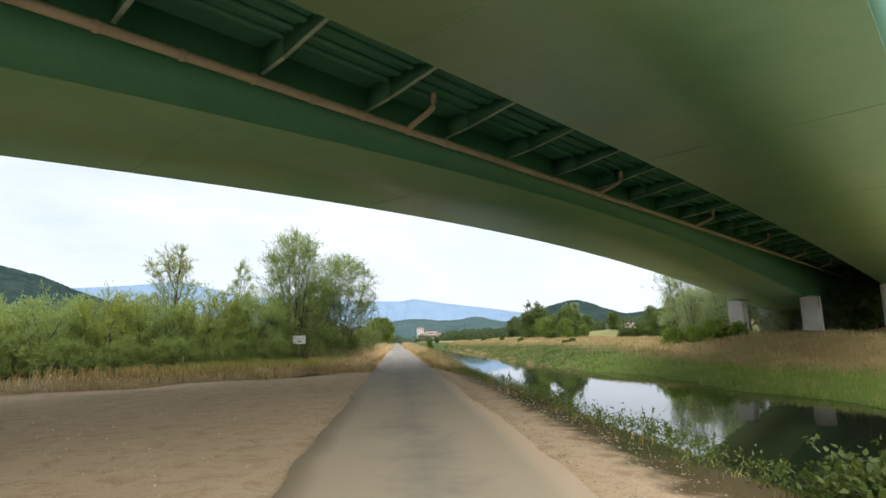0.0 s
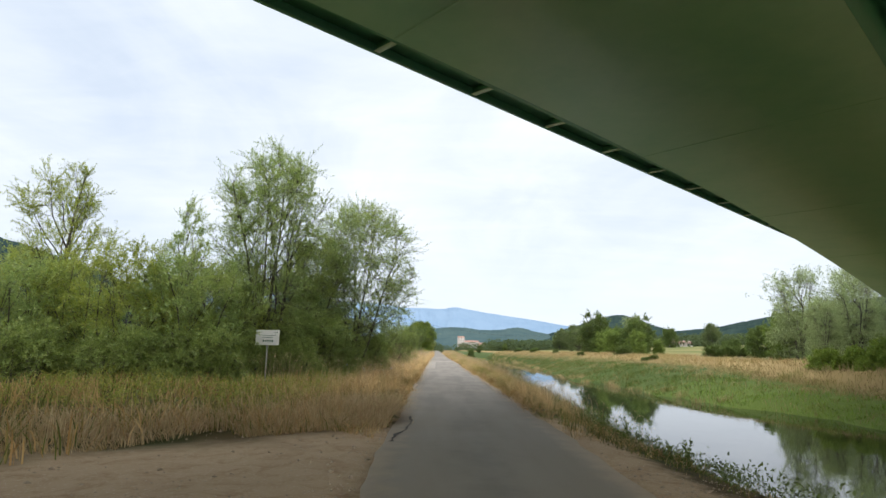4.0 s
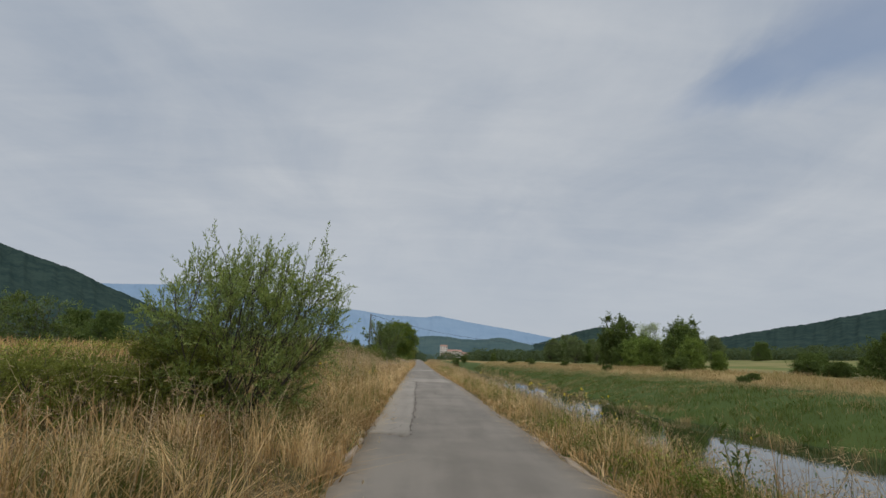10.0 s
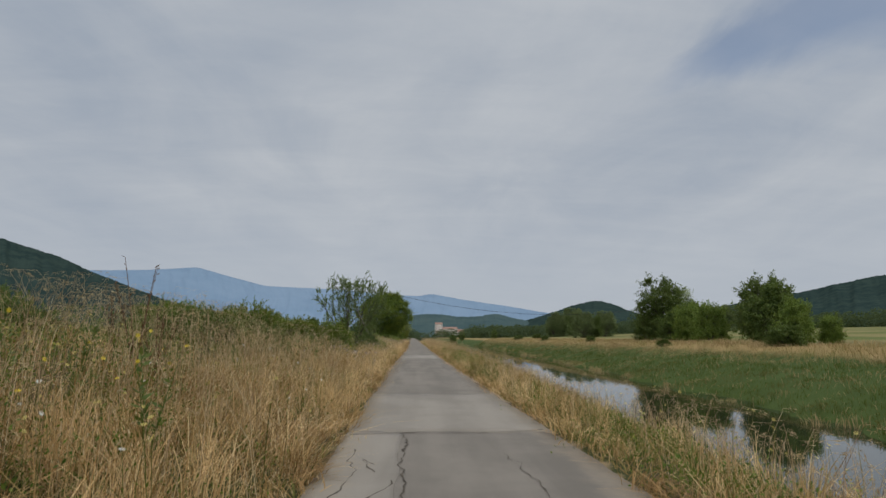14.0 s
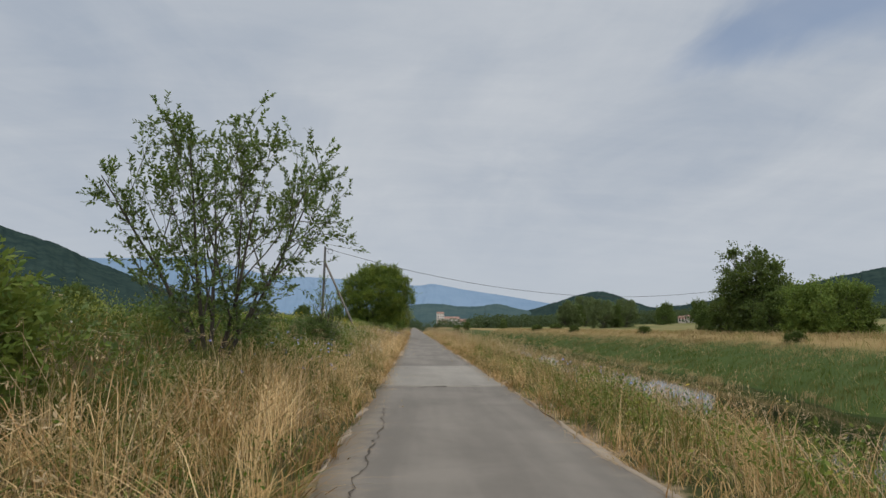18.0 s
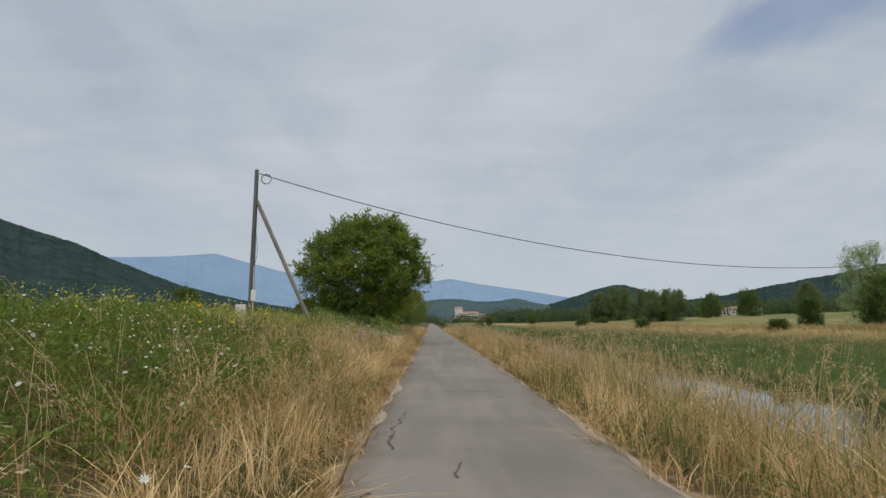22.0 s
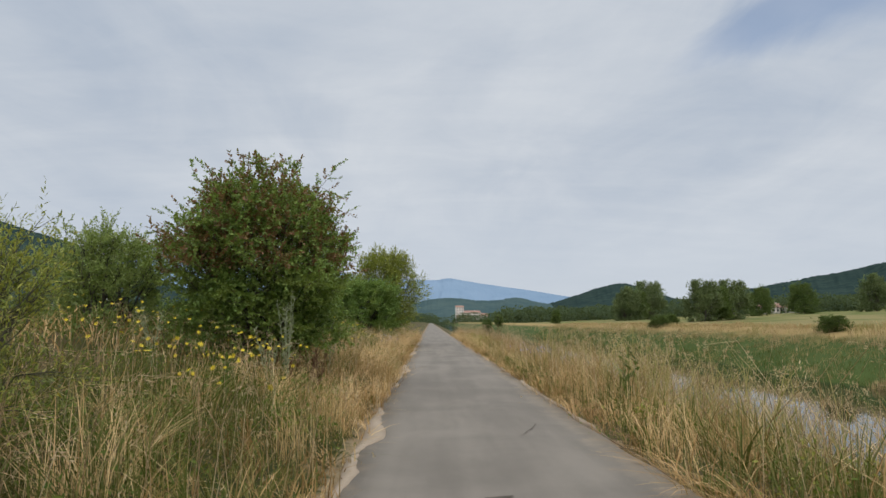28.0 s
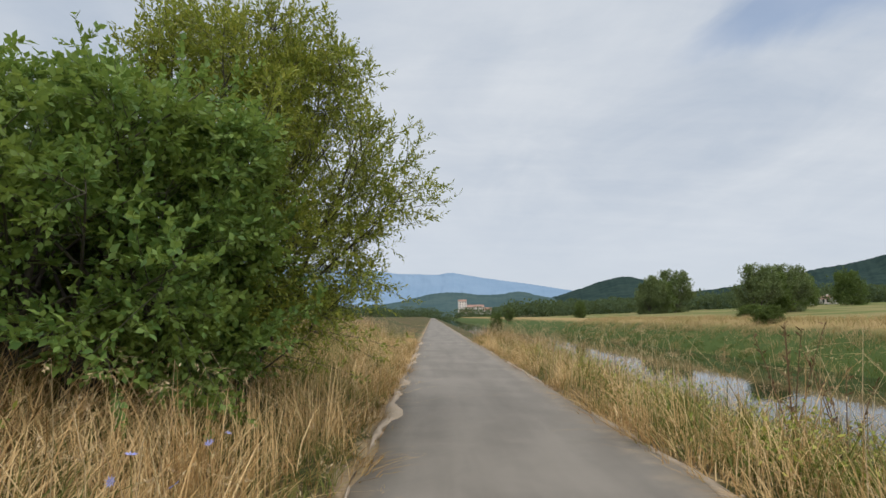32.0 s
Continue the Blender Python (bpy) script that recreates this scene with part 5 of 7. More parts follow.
    # shrub beside the road with upright shoots
    grown("willow_shrub", "loose willow shrub with long upright shoots beside the lane", "shrub", stand(-3.25, 60.8), 2.75, 1.5, 0.05, 31, (0.078, 0.021), M_DARKWILLOW, 15, 34, 9, 5, 2, 12, 0.26, 0.35, 32, 0.0, (0.45, 0), (0.7, 0.95, 1.0, 0.75), 0.07, "", leaf_angle=35, foot=0.28, wander=0.05, fill=520, shell=0.2, sprays=30, spray_len=0.7)
    grown("willow_shrub", "low bushy willow shrub with olive leaves", "shrub", stand(-4.0, 60.6), 1.5, 0.8, 0.08, 34, (0.06, 0.022), M_OLIVE, 8, 34, 9, 5, 4, 10, 0.2, 0.4, 45, 0.0, (0, 0), (0.8, 1.0, 0.9, 0.6), 0.07, "", foot=0.3, fill=260, shell=0.4)
    for x, y, h, r, sd in ((-6.0, 60.2, 0.8, 1.5, 32), (-8.6, 62.0, 0.6, 1.4, 33)):
        grown("bramble_shrub", "low yellow-green shrub in the dry grass", "shrub", stand(x, y), h, r, 0.05, sd, (0.06, 0.03), M_OLIVE, 12, 65, 8, 4, 3, 9, 0.18, 0.3, 50, 0.3, (0, 0), (1.0, 1, 0.8, 0.5), 0.05, "", foot=0.4, fill=140, shell=0.3)
    for x, y, k in ((-24.0, 88, 1.9), (-30.0, 92, 2.1), (-37.0, 95, 2.2), (-19.0, 104, 1.1), (-15.0, 118, 1.0)):
        tree("field_shrub", "round dark green shrub in the meadow", "shrub", stand(x, y), 1.7 * k, 1.3 * k, 0.1, int(100 + k * 10 + y), (0.16, 0.08), M_DARKLEAF, 420, 14, 4, 26, 0.5, 0.35, 0.5, 0.1, (0, 0), (0.85, 1, 0.9, 0.6), 5, 0.1, "shrubs in the meadow")
    # small pear-like tree at the lane's edge
    grown("young_fruit_tree", "young open fruit tree with ascending branches", "tree", stand(-4.0, 114.3), 4.4, 2.25, 0.6, 41, (0.09, 0.048), M_PEAR, 5, 34, 10, 5, 2, 11, 0.26, 0.55, 40, 0.0, (0.3, -0.2), (0.45, 0.85, 1.0, 0.85), 0.11, "", leaf_angle=42, foot=0.1, inner=0.3, wander=0.07, fill=340, shell=0.3, sprays=34, spray_len=0.7, lumps=0.2)
    for x, y, h, r, sd, mat, lab in ((-6.4, 107.0, 1.15, 1.9, 42, M_BRAMBLE, "low green bramble thicket below the fruit tree"), (-8.4, 112.5, 1.1, 2.2, 43, M_BRAMBLE, "low green bramble thicket in the tall grass"), (-4.5, 107.6, 1.35, 1.3, 46, M_BRAMBLE, "mounded green bramble thicket in the tall grass"), (-7.6, 104.0, 1.5, 1.6, 47, M_BRAMBLE, "mounded green bramble thicket in the tall grass"), (-9.8, 101.5, 1.4, 1.7, 48, M_BRAMBLE, "mounded green bramble thicket in the tall grass")):
        grown("bramble_thicket", lab, "shrub", stand(x, y), h, r, 0.05, sd, (0.085, 0.045), mat, 12, 55, 9, 4, 4, 9, 0.24, 0.25, 50, 0.3, (0, 0), (1.0, 1, 0.8, 0.45), 0.05, "", foot=0.5, fill=240, shell=0.45)
    grown("tall_weed_shrub", "small dark shrub with spiky upright shoots", "shrub", stand(-3.3, 123.2), 2.75, 0.8, 0.3, 44, (0.045, 0.024), M_PEAR, 5, 14, 9, 3, 2, 9, 0.16, 0.5, 48, 0.0, (0.1, 0), (1.0, 0.9, 0.6, 0.25), 0.05, "", fill=20, shell=0.2, sprays=8, spray_len=0.6)
    grown("bramble_thicket", "dense dark bramble thicket in the tall grass", "shrub", stand(-3.6, 123.1), 1.25, 1.0, 0.05, 45, (0.055, 0.032), M_PEAR, 9, 42, 9, 5, 4, 10, 0.18, 0.3, 50, 0.2, (0, 0), (1.0, 0.95, 0.7, 0.35), 0.05, "", foot=0.3, fill=260, shell=0.4)
    for x, y, h, r, sd in ((-8.8, 89.0, 0.95, 1.3, 141), (-6.6, 95.0, 0.9, 1.0, 142), (-11.5, 84.0, 0.8, 1.4, 143)):
        grown("bramble_thicket", "green bramble mound on the low rise", "shrub", stand(x, y), h, r, 0.05, sd, (0.075, 0.04), M_WEED, 9, 50, 8, 4, 4, 9, 0.22, 0.3, 50, 0.2, (0, 0), (1.0, 1, 0.8, 0.45), 0.05, "", foot=0.5, fill=200, shell=0.4, sprays=14, spray_len=0.5)
    # big dark tree by the pole
    grown("field_maple_tree", "big dense dark green tree with a rounded crown to the ground", "tree", stand(-5.1, 171.4), 7.7, 4.45, 0.3, 51, (0.105, 0.07), M_MAPLE, 4, 16, 26, 7, 4, 12, 0.36, 0.18, 58, 0.45, (1.0, 0), (0.60, 0.72, 0.88, 1.02, 0.93, 0.58, 0.26), 0.26, "", inner=0.42, foot=0.2, fill=3000, shell=0.55, sprays=90, lumps=0.11, spray_len=0.7)
    grown("field_maple_sapling", "leafy green sapling below the big tree", "shrub", stand(-3.1, 167.0), 1.25, 1.0, 0.05, 52, (0.08, 0.045), M_DARKWILLOW, 7, 40, 8, 4, 4, 10, 0.2, 0.3, 50, 0.2, (0, 0), (0.9, 1.0, 0.8, 0.4), 0.05, "", foot=0.3, fill=200, shell=0.4)
    grown("elder_shrub", "low fresh green shrub in the shade of the big tree", "shrub", stand(-4.2, 165.6), 1.05, 1.1, 0.05, 53, (0.09, 0.045), M_WEED, 8, 45, 8, 4, 4, 10, 0.2, 0.3, 50, 0.2, (0, 0), (0.95, 1.0, 0.8, 0.4), 0.05, "", foot=0.3, fill=200, shell=0.4)
    grown("broom_shrub", "pale yellow-green broom shrub behind the big tree", "shrub", stand(-3.9, 180.5), 1.75, 1.5, 0.05, 54, (0.05, 0.014), M_HERB, 14, 35, 9, 4, 3, 10, 0.24, 0.5, 30, 0.0, (0, 0), (0.9, 1.0, 0.9, 0.6), 0.06, "", foot=0.5, fill=260, shell=0.3)
    # shrubs towards the end of the lane
    grown("hawthorn_bush", "tall dark shrub with bronze-red leaf tips and long side shoots", "shrub", stand(-3.6, 189.0), 4.1, 1.8, 0.55, 61, (0.075, 0.048), M_HAW, 6, 20, 15, 6, 5, 12, 0.28, 0.25, 55, 0.3, (0, 0), (0.85, 1.0, 0.95, 0.55), 0.1, "", (M_REDLEAF, 0.5, 0.4, "bronze-red leaves"), foot=0.3, overshoot=1.1, fill=850, shell=0.5, sprays=26, spray_len=1.0, lumps=0.16)
    grown("hawthorn_bush", "loose green shrub beside the bronze one", "shrub", stand(-7.3, 190.0), 2.2, 1.4, 0.2, 62, (0.065, 0.036), M_DARKWILLOW, 6, 28, 12, 5, 4, 10, 0.26, 0.4, 48, 0.1, (0, 0), (0.8, 1.0, 0.9, 0.5), 0.1, "", foot=0.3, fill=240, shell=0.4)
    grown("dogwood_shrub", "broad dense dark green shrub with layered twigs", "shrub", stand(-4.15, 209.9), 3.05, 2.45, 0.1, 63, (0.085, 0.052), M_DOGWOOD, 9, 36, 13, 6, 5, 11, 0.27, 0.12, 58, 0.5, (0, 0), (0.95, 1.0, 1.0, 0.85), 0.16, "", foot=0.4, inner=0.4, fill=1000, shell=0.6, sprays=40, spray_len=0.5, lumps=0.12)
    grown("willow_tree", "yellow-green bushy willow behind the dark shrub", "tree", stand(-3.05, 212.2), 5.4, 2.45, 0.4, 64, (0.085, 0.03), M_WILLOW_GOLD, 6, 22, 16, 6, 5, 12, 0.32, 0.4, 45, 0.0, (0.25, 0), (0.7, 0.95, 0.95, 0.42), 0.13, "", foot=0.25, fill=800, shell=0.45, sprays=60, spray_len=0.8, lumps=0.1)
    grown("dogwood_shrub", "dark green shrub at the back of the hedge", "shrub", stand(-6.0, 212.2), 2.7, 1.5, 0.15, 65, (0.09, 0.055), M_DOGWOOD, 6, 30, 12, 7, 4, 10, 0.27, 0.2, 55, 0.4, (0, 0), (0.9, 1.0, 0.9, 0.6), 0.1, "", foot=0.3, fill=400, shell=0.5)


def build_far_trees():
    """Trees across the river and in the fields."""
    protos = [tree("far_oak_tree", "rounded dark green tree across the river", "tree", stand(42.8, 174), 10.8, 4.6, 0.8, 71, (0.32, 0.21), M_DARKLEAF, 1700, 14, 1, 95, 0.75, 0.6, 0.4, 0.1, (0, 0), (0.6, 0.95, 1.0, 0.6), 8, 0.3, "trees across the river"),
              tree("far_willow_tree", "pale feathery willow across the river", "tree", stand(51, 100), 12.6, 4.4, 0.3, 72, (0.30, 0.075), M_WILLOW_PALE, 1500, 15, 3, 70, 0.95, 0.9, 0.5, 0.2, (0, 0), (0.85, 1.0, 0.95, 0.5), 10, 0.3, "trees across the river"),
              tree("far_shrub", "round green shrub across the river", "shrub", stand(42.3, 143), 6.6, 3.3, 0.2, 73, (0.32, 0.2), M_FARLEAF, 1000, 14, 3, 60, 0.75, 0.6, 0.45, 0.1, (0, 0), (0.85, 1.0, 0.9, 0.55), 6, 0.2, "trees across the river"),
              tree("bank_bush", "fresh green bush on the far river bank", "shrub", stand(37.5, 70.0), 1.5, 1.6, 0.03, 74, (0.16, 0.09), M_BANKLEAF, 760, 12, 4, 40, 0.32, 0.3, 0.45, 0.1, (0, 0), (1.0, 1.0, 0.8, 0.4), 5, 0.06, "trees across the river"),
              tree("far_alder_tree", "grey-green tree at the edge of the fields", "tree", stand(89, 441), 11.5, 6.6, 0.2, 75, (0.5, 0.3), M_FARPALE, 1300, 12, 3, 70, 0.95, 0.9, 0.5, 0.1, (0, 0), (0.85, 1.0, 0.9, 0.5), 10, 0.3, "trees across the river"),
              tree("far_shrub", "bright green rounded shrub across the river", "shrub", stand(42.4, 163), 5.2, 2.7, 0.1, 76, (0.28, 0.18), M_FARLIGHT, 1000, 14, 3, 60, 0.65, 0.6, 0.45, 0.1, (0, 0), (0.85, 1.0, 0.9, 0.55), 6, 0.2, "trees across the river")]
    rng = random.Random(11)
    spots = [(0, 46.5, 152, 0.8), (2, 42, 168.5, 0.72), (5, 42.3, 157.5, 0.95), (5, 45.5, 138, 0.55), (5, 40.8, 136.5, 0.8), (1, 68.5, 222, 1.05), (2, 58, 205, 0.9), (2, 66, 232, 0.75), (0, 67, 213, 0.65), (2, 61, 209, 1.0), (2, 43, 182, 0.75), (2, 50, 178, 1.1), (2, 36.5, 132, 0.4),
             (1, 57, 97, 0.95), (1, 62, 103, 1.05), (1, 50, 93, 0.62), (5, 55, 108, 1.3), (1, 66, 92, 1.0), (1, 46.5, 88, 0.5), (1, 53, 83, 0.85), (1, 60, 84, 0.7), (1, 70, 84, 1.1), (2, 72, 74, 1.3), (2, 63, 72, 1.2), (2, 80, 68, 1.4), (1, 86, 74, 1.2), (2, 90, 62, 1.4), (2, 56, 118, 0.8), (2, 62, 122, 0.9),
             (4, 92, 443, 1.3), (4, 104, 452, 1.5), (2, 96, 446, 1.8), (4, 78.5, 342, 1.0), (4, 92, 352, 1.05), (2, 85, 348, 1.5), (0, 30, 430, 0.5), (2, 40, 360, 0.6), (2, 34, 262, 0.32), (2, 45, 285, 0.4), (2, 24, 420, 0.9), (2, 140, 420, 1.6), (2, 165, 430, 1.8), (4, 190, 420, 1.3), (2, 215, 410, 1.6),
             (2, 50, 119, 0.34), (2, 51.6, 127, 0.42), (2, 58.4, 131, 0.36), (2, 60, 138, 0.5), (2, 63.5, 141, 0.32), (2, 68, 151, 0.55), (2, 75.5, 152, 0.42), (2, 78, 162, 0.6), (2, 88, 163, 0.5), (2, 31.7, 107, 0.16), (2, 33.5, 108.5, 0.14), (3, 35.4, 71.5, 1.1), (3, 39.6, 69.2, 1.2), (3, 38.4, 67.6, 0.8), (3, 36.4, 67.8, 0.6), (3, 41.6, 68.0, 1.0), (2, 33, 152, 0.18), (2, 35, 190, 0.22), (2, 34, 225, 0.25),
             (2, -18, 300, 0.8), (2, -30, 330, 1.1), (2, -45, 340, 1.2), (2, -70, 300, 1.3), (2, -60, 210, 1.0), (2, -80, 190, 1.3), (2, -52, 150, 0.9), (2, -70, 140, 1.2), (2, -95, 170, 1.5)]
    for kind, x, y, k in spots:
        broad, flat = (1.7, 0.75) if kind == 2 and k < 0.5 else (1.0, 1.0)
        copy_thing(protos[kind], pose(*stand(x, y, -0.1), 0, 0, rng.uniform(0, 360)) @ Matrix.Diagonal((k * broad, k * broad * 0.8, k * flat * rng.uniform(0.92, 1.08), 1)))
    # far woods at the foot of the hills
    g = np.random.default_rng(5)
    n = 1500
    az = np.radians(np.concatenate([g.uniform(6, 46, n), g.uniform(-45, -4, 500), g.uniform(-6, 14, 250)]))
    r = np.concatenate([g.uniform(430, 760, n), g.uniform(480, 800, 500), g.uniform(700, 930, 250)])
    c = np.stack([r * np.sin(az), 110 + r * np.cos(az), ground_z(r * np.sin(az), 110 + r * np.cos(az))], -1)
    h = g.uniform(4, 11, len(r)) * np.where(r > 690, 1.1, 1.0)
    per = 80
    u = g.normal(0, 1, (len(r), per, 3))
    u /= np.linalg.norm(u, axis=2, keepdims=True)
    P = c[:, None] + u * h[:, None, None] * [0.62, 0.62, 0.5] + np.array([0, 0, 1.0]) * (h * 0.45)[:, None, None]
    V, F = leaf_quads(g, P.reshape(-1, 3), u.reshape(-1, 3), 1.6, 1.3, 0.0, 0.6)
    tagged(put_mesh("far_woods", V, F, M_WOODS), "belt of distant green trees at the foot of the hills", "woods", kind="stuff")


def blades(name, x, y, height, width, lean, mat, seed, label, category="grass", curl=0.45, z=None, fine=True):
    """Arching tapered grass blades; neighbours lean the same way, here and there they are laid flat."""
    rng = np.random.default_rng(seed)
    n = len(x)
    z = ground_z(x, y) - 0.03 if z is None else z
    a = 9.0 * patchy(x, y, 0.7, seed + 300) + 5.0 * patchy(x, y, 3.1, seed + 301) + rng.normal(0, 0.8, n)
    laid = np.clip(patchy(x, y, 0.55, seed + 302) * 1.7 - 0.75, 0, 1)
    tilt = np.abs(rng.normal(0, lean * 0.75, n)) + lean * 1.3 * laid
    h = height * rng.uniform(0.5, 1.15, n)
    face = a + np.pi / 2 + rng.normal(0, 0.9, n)
    w = width * rng.uniform(0.55, 1.35, n) / 2
    side = np.stack([np.cos(face) * w, np.sin(face) * w, 0 * w], -1)
    foot = np.stack([x, y, z], -1)
    out = np.stack([np.cos(a), np.sin(a), 0 * a], -1) * (tilt * h)[:, None]
    up = np.array([0, 0, 1.0])
    steps = (0.0, 0.45, 0.8, 1.0) if fine else (0.0, 0.6, 1.0)
    P = [foot + out * (0.35 * k + (0.65 + curl) * k ** 2.4) + up * (h * (k - (0.22 + 0.25 * curl) * np.minimum(tilt, 1.3) * k ** 2.4))[:, None] for k in steps]
    rows = []
    for p, taper in zip(P[:-1], (0.8, 1.0, 0.7)):
        rows += [p - side * taper, p + side * taper]
    V = np.stack(rows + [P[-1]], 1)
    k = V.shape[1]
    tri = [(0, 1, 3), (0, 3, 2)] + ([(2, 3, 5), (2, 5, 4), (4, 5, 6)] if fine else [(2, 3, 4)])
    F = ((np.arange(n) * k)[:, None, None] + np.array(tri)[None]).reshape(-1, 3)
    tagged(put_mesh(name, V.reshape(-1, 3), F, mat), label, category, kind="stuff")
    return P[-1]


def scatter(rng, n, x0, x1, y0, y1, clump=0.10, share=9):
    """Places in tufts: centres first, then blades round them."""
    c = max(1, n // share)
    cx, cy = rng.uniform(x0, x1, c), rng.uniform(y0, y1, c)
    i = rng.integers(0, c, n)
    return cx[i] + rng.normal(0, clump, n), cy[i] + rng.normal(0, clump, n)


def patchy(x, y, size, seed):
    """Smooth random field from 0 to 1 with patches of about the given size."""
    g = np.random.default_rng(seed).uniform(0, 1, (256, 256))
    u, v = np.asarray(x) / size + 1000.3, np.asarray(y) / size + 1000.7
    i, j = np.floor(u).astype(int), np.floor(v).astype(int)
    a, b = u - i, v - j
    a, b = a * a * (3 - 2 * a), b * b * (3 - 2 * b)
    q = lambda di, dj: g[(i + di) % 256, (j + dj) % 256]
    return (q(0, 0) * (1 - a) + q(1, 0) * a) * (1 - b) + (q(0, 1) * (1 - a) + q(1, 1) * a) * b


def wave(x, y, s):
    return np.clip(0.5 + 1.25 * (0.6 * patchy(x, y, 2.6, int(s * 10)) + 0.4 * patchy(x, y, 0.8, int(s * 10) + 1) - 0.5), 0, 1)


def yard_edge(x, y):
    """True where the bare yard beneath the bridge has ended."""
    return y - 0.72 * x > 29.8 + 0.8 * np.sin(x * 1.3) + 0.5 * np.sin(x * 3.1 + 1)


def build_grass():
    rng = np.random.default_rng(77)
    # beside the lane, left: straw near the edge, greener behind
    x, y = scatter(rng, 190000, -4.2, -0.95, 27, 236)
    x = np.minimum(x, road_left(y) - 0.04 - 0.28 * patchy(0 * y, y, 1.1, 5) - 0.2 * rng.uniform(0, 1, len(x)) ** 2)
    keep = yard_edge(x, y) & (rng.uniform(0, 1, len(x)) < 0.10 + 1.15 * wave(x, y, 1.0))
    x, y = x[keep], y[keep]
    h = (0.30 + 0.55 * step(-x, 1.0, 2.4)) * (0.62 + 0.76 * wave(x, y, 2.3)) * (0.72 + 0.28 * step(y, 55, 75)) * (1 + 0.3 * step(y, 96, 102) * (1 - step(y, 112, 118))) * (1 + 0.15 * step(y, 135, 145)) * (1 - 0.6 * (step(y, 43, 46) * (1 - step(y, 56, 60)) * step(x, -3.2, -1.8)))
    lush = np.maximum(step(y, 96, 106) * (1 - step(y, 140, 150)), step(y, 172, 184)) * np.where((y > 155) & (y < 168) | (y > 178), step(-x, 1.5, 2.6), step(-x, 2.1, 3.2))
    green = rng.uniform(0, 1, len(x)) < 0.22 + 0.6 * (0.6 * patchy(x, y, 1.7, 37) + 0.4 * patchy(x, y, 6.0, 38) > 0.56) + 0.70 * lush * (1 - 0.45 * step(y, 184, 190)) + 0.2 * lush * (1 - step(y, 150, 160)) - 0.12 * step(y, 60, 66) * (1 - step(y, 108, 114))
    tips = blades("roadside_dry_grass", x[~green], y[~green], h[~green], 0.0075, 0.56, M_DRY, 1, curl=0.7, label="tall dry straw-coloured grass along the lane")
    blades("roadside_green_grass", x[green], y[green], h[green] * 0.7, 0.010, 0.55, M_MIXED, 2, curl=0.8, label="half-green meadow grass along the lane")
    sel = np.repeat(tips[rng.uniform(0, 1, len(tips)) < 0.34], 4, 0)
    sel = sel + rng.uniform(-1, 0.15, (len(sel), 1)) * [0, 0, 0.11] + rng.normal(0, 0.008, (len(sel), 3))
    V, F = leaf_quads(rng, sel, np.tile([0, 0, 1.0], (len(sel), 1)), 0.042, 0.010, 0.0, 0.45)
    tagged(put_mesh("seed_heads", V, F, M_SEED), "feathery straw seed heads of tall grass", "grass", kind="stuff")
    # meadow behind
    x, y = scatter(rng, 80000, -14, -4.0, 24, 238, 0.18)
    keep = yard_edge(x, y)
    x, y = x[keep], y[keep]
    h = 0.62 * (0.7 + 0.6 * wave(x, y, 1.7))
    dry = rng.uniform(0, 1, len(x)) < np.where(y < 92, 0.75, np.where((y > 186) | (y > 148) & (y < 166), 0.45, np.where(y > 112, 0.12, 0.34))) * (0.6 + 0.7 * wave(x, y, 2.9))
    blades("meadow_dry_grass", x[dry], y[dry], h[dry], 0.019, 0.42, M_DRY, 3, "dry straw meadow grass")
    blades("meadow_green_grass", x[~dry], y[~dry], h[~dry] * 0.9, 0.021, 0.45, M_MIXED, 4, "half-green meadow grass")
    x, y = scatter(rng, 30000, -45, -14, 22, 260, 0.4)
    keep = yard_edge(x, y)
    x, y = x[keep], y[keep]
    blades("far_meadow_grass", x, y, 0.65 + 0 * x, 0.05, 0.35, M_DRY, 5, "dry meadow grass further off", fine=False)
    # pale straw in front of the shrubs
    for x0, x1, y0, y1, sd in ((-4.2, -1.6, 161.5, 165.5, 15), (-4.4, -1.5, 206.6, 209.6, 16)):
        x, y = scatter(rng, 2600, x0, x1, y0, y1, 0.16)
        blades("roadside_pale_straw", x, y, 0.5 + 0.45 * wave(x, y, 1.4), 0.009, 0.35, M_STRAW, sd, "pale straw stalks in front of the shrubs", curl=0.6)
    # pale pinkish straw along the yard's edge
    x = -1.0 - 33 * rng.uniform(0, 1, 26000) ** 1.5
    y = 29.9 + 0.72 * x + np.abs(rng.normal(0, 1.9, len(x)))
    keep = yard_edge(x, y)
    x, y = x[keep], y[keep]
    blades("yard_edge_straw", x, y, (0.20 + 0.30 * wave(x, y, 2.1)) * np.clip((y - 0.72 * x - 29.0) / 1.8, 0.4, 1.3), 0.012, 0.5, M_PINKSTRAW, 61, "low pale pinkish straw at the yard's edge", curl=0.7)
    # beside the lane, right, down to the river
    x, y = scatter(rng, 175000, 2.1, 6.2, 3, 240)
    keep = (x > road_right(y) + 0.01 + 1.1 * (1 - step(y, 22, 32)) + 0.28 * patchy(0 * y, y, 1.0, 6)) & (rng.uniform(0, 1, len(x)) < 0.10 + 1.15 * wave(x, y, 4.1))
    x, y = x[keep], y[keep]
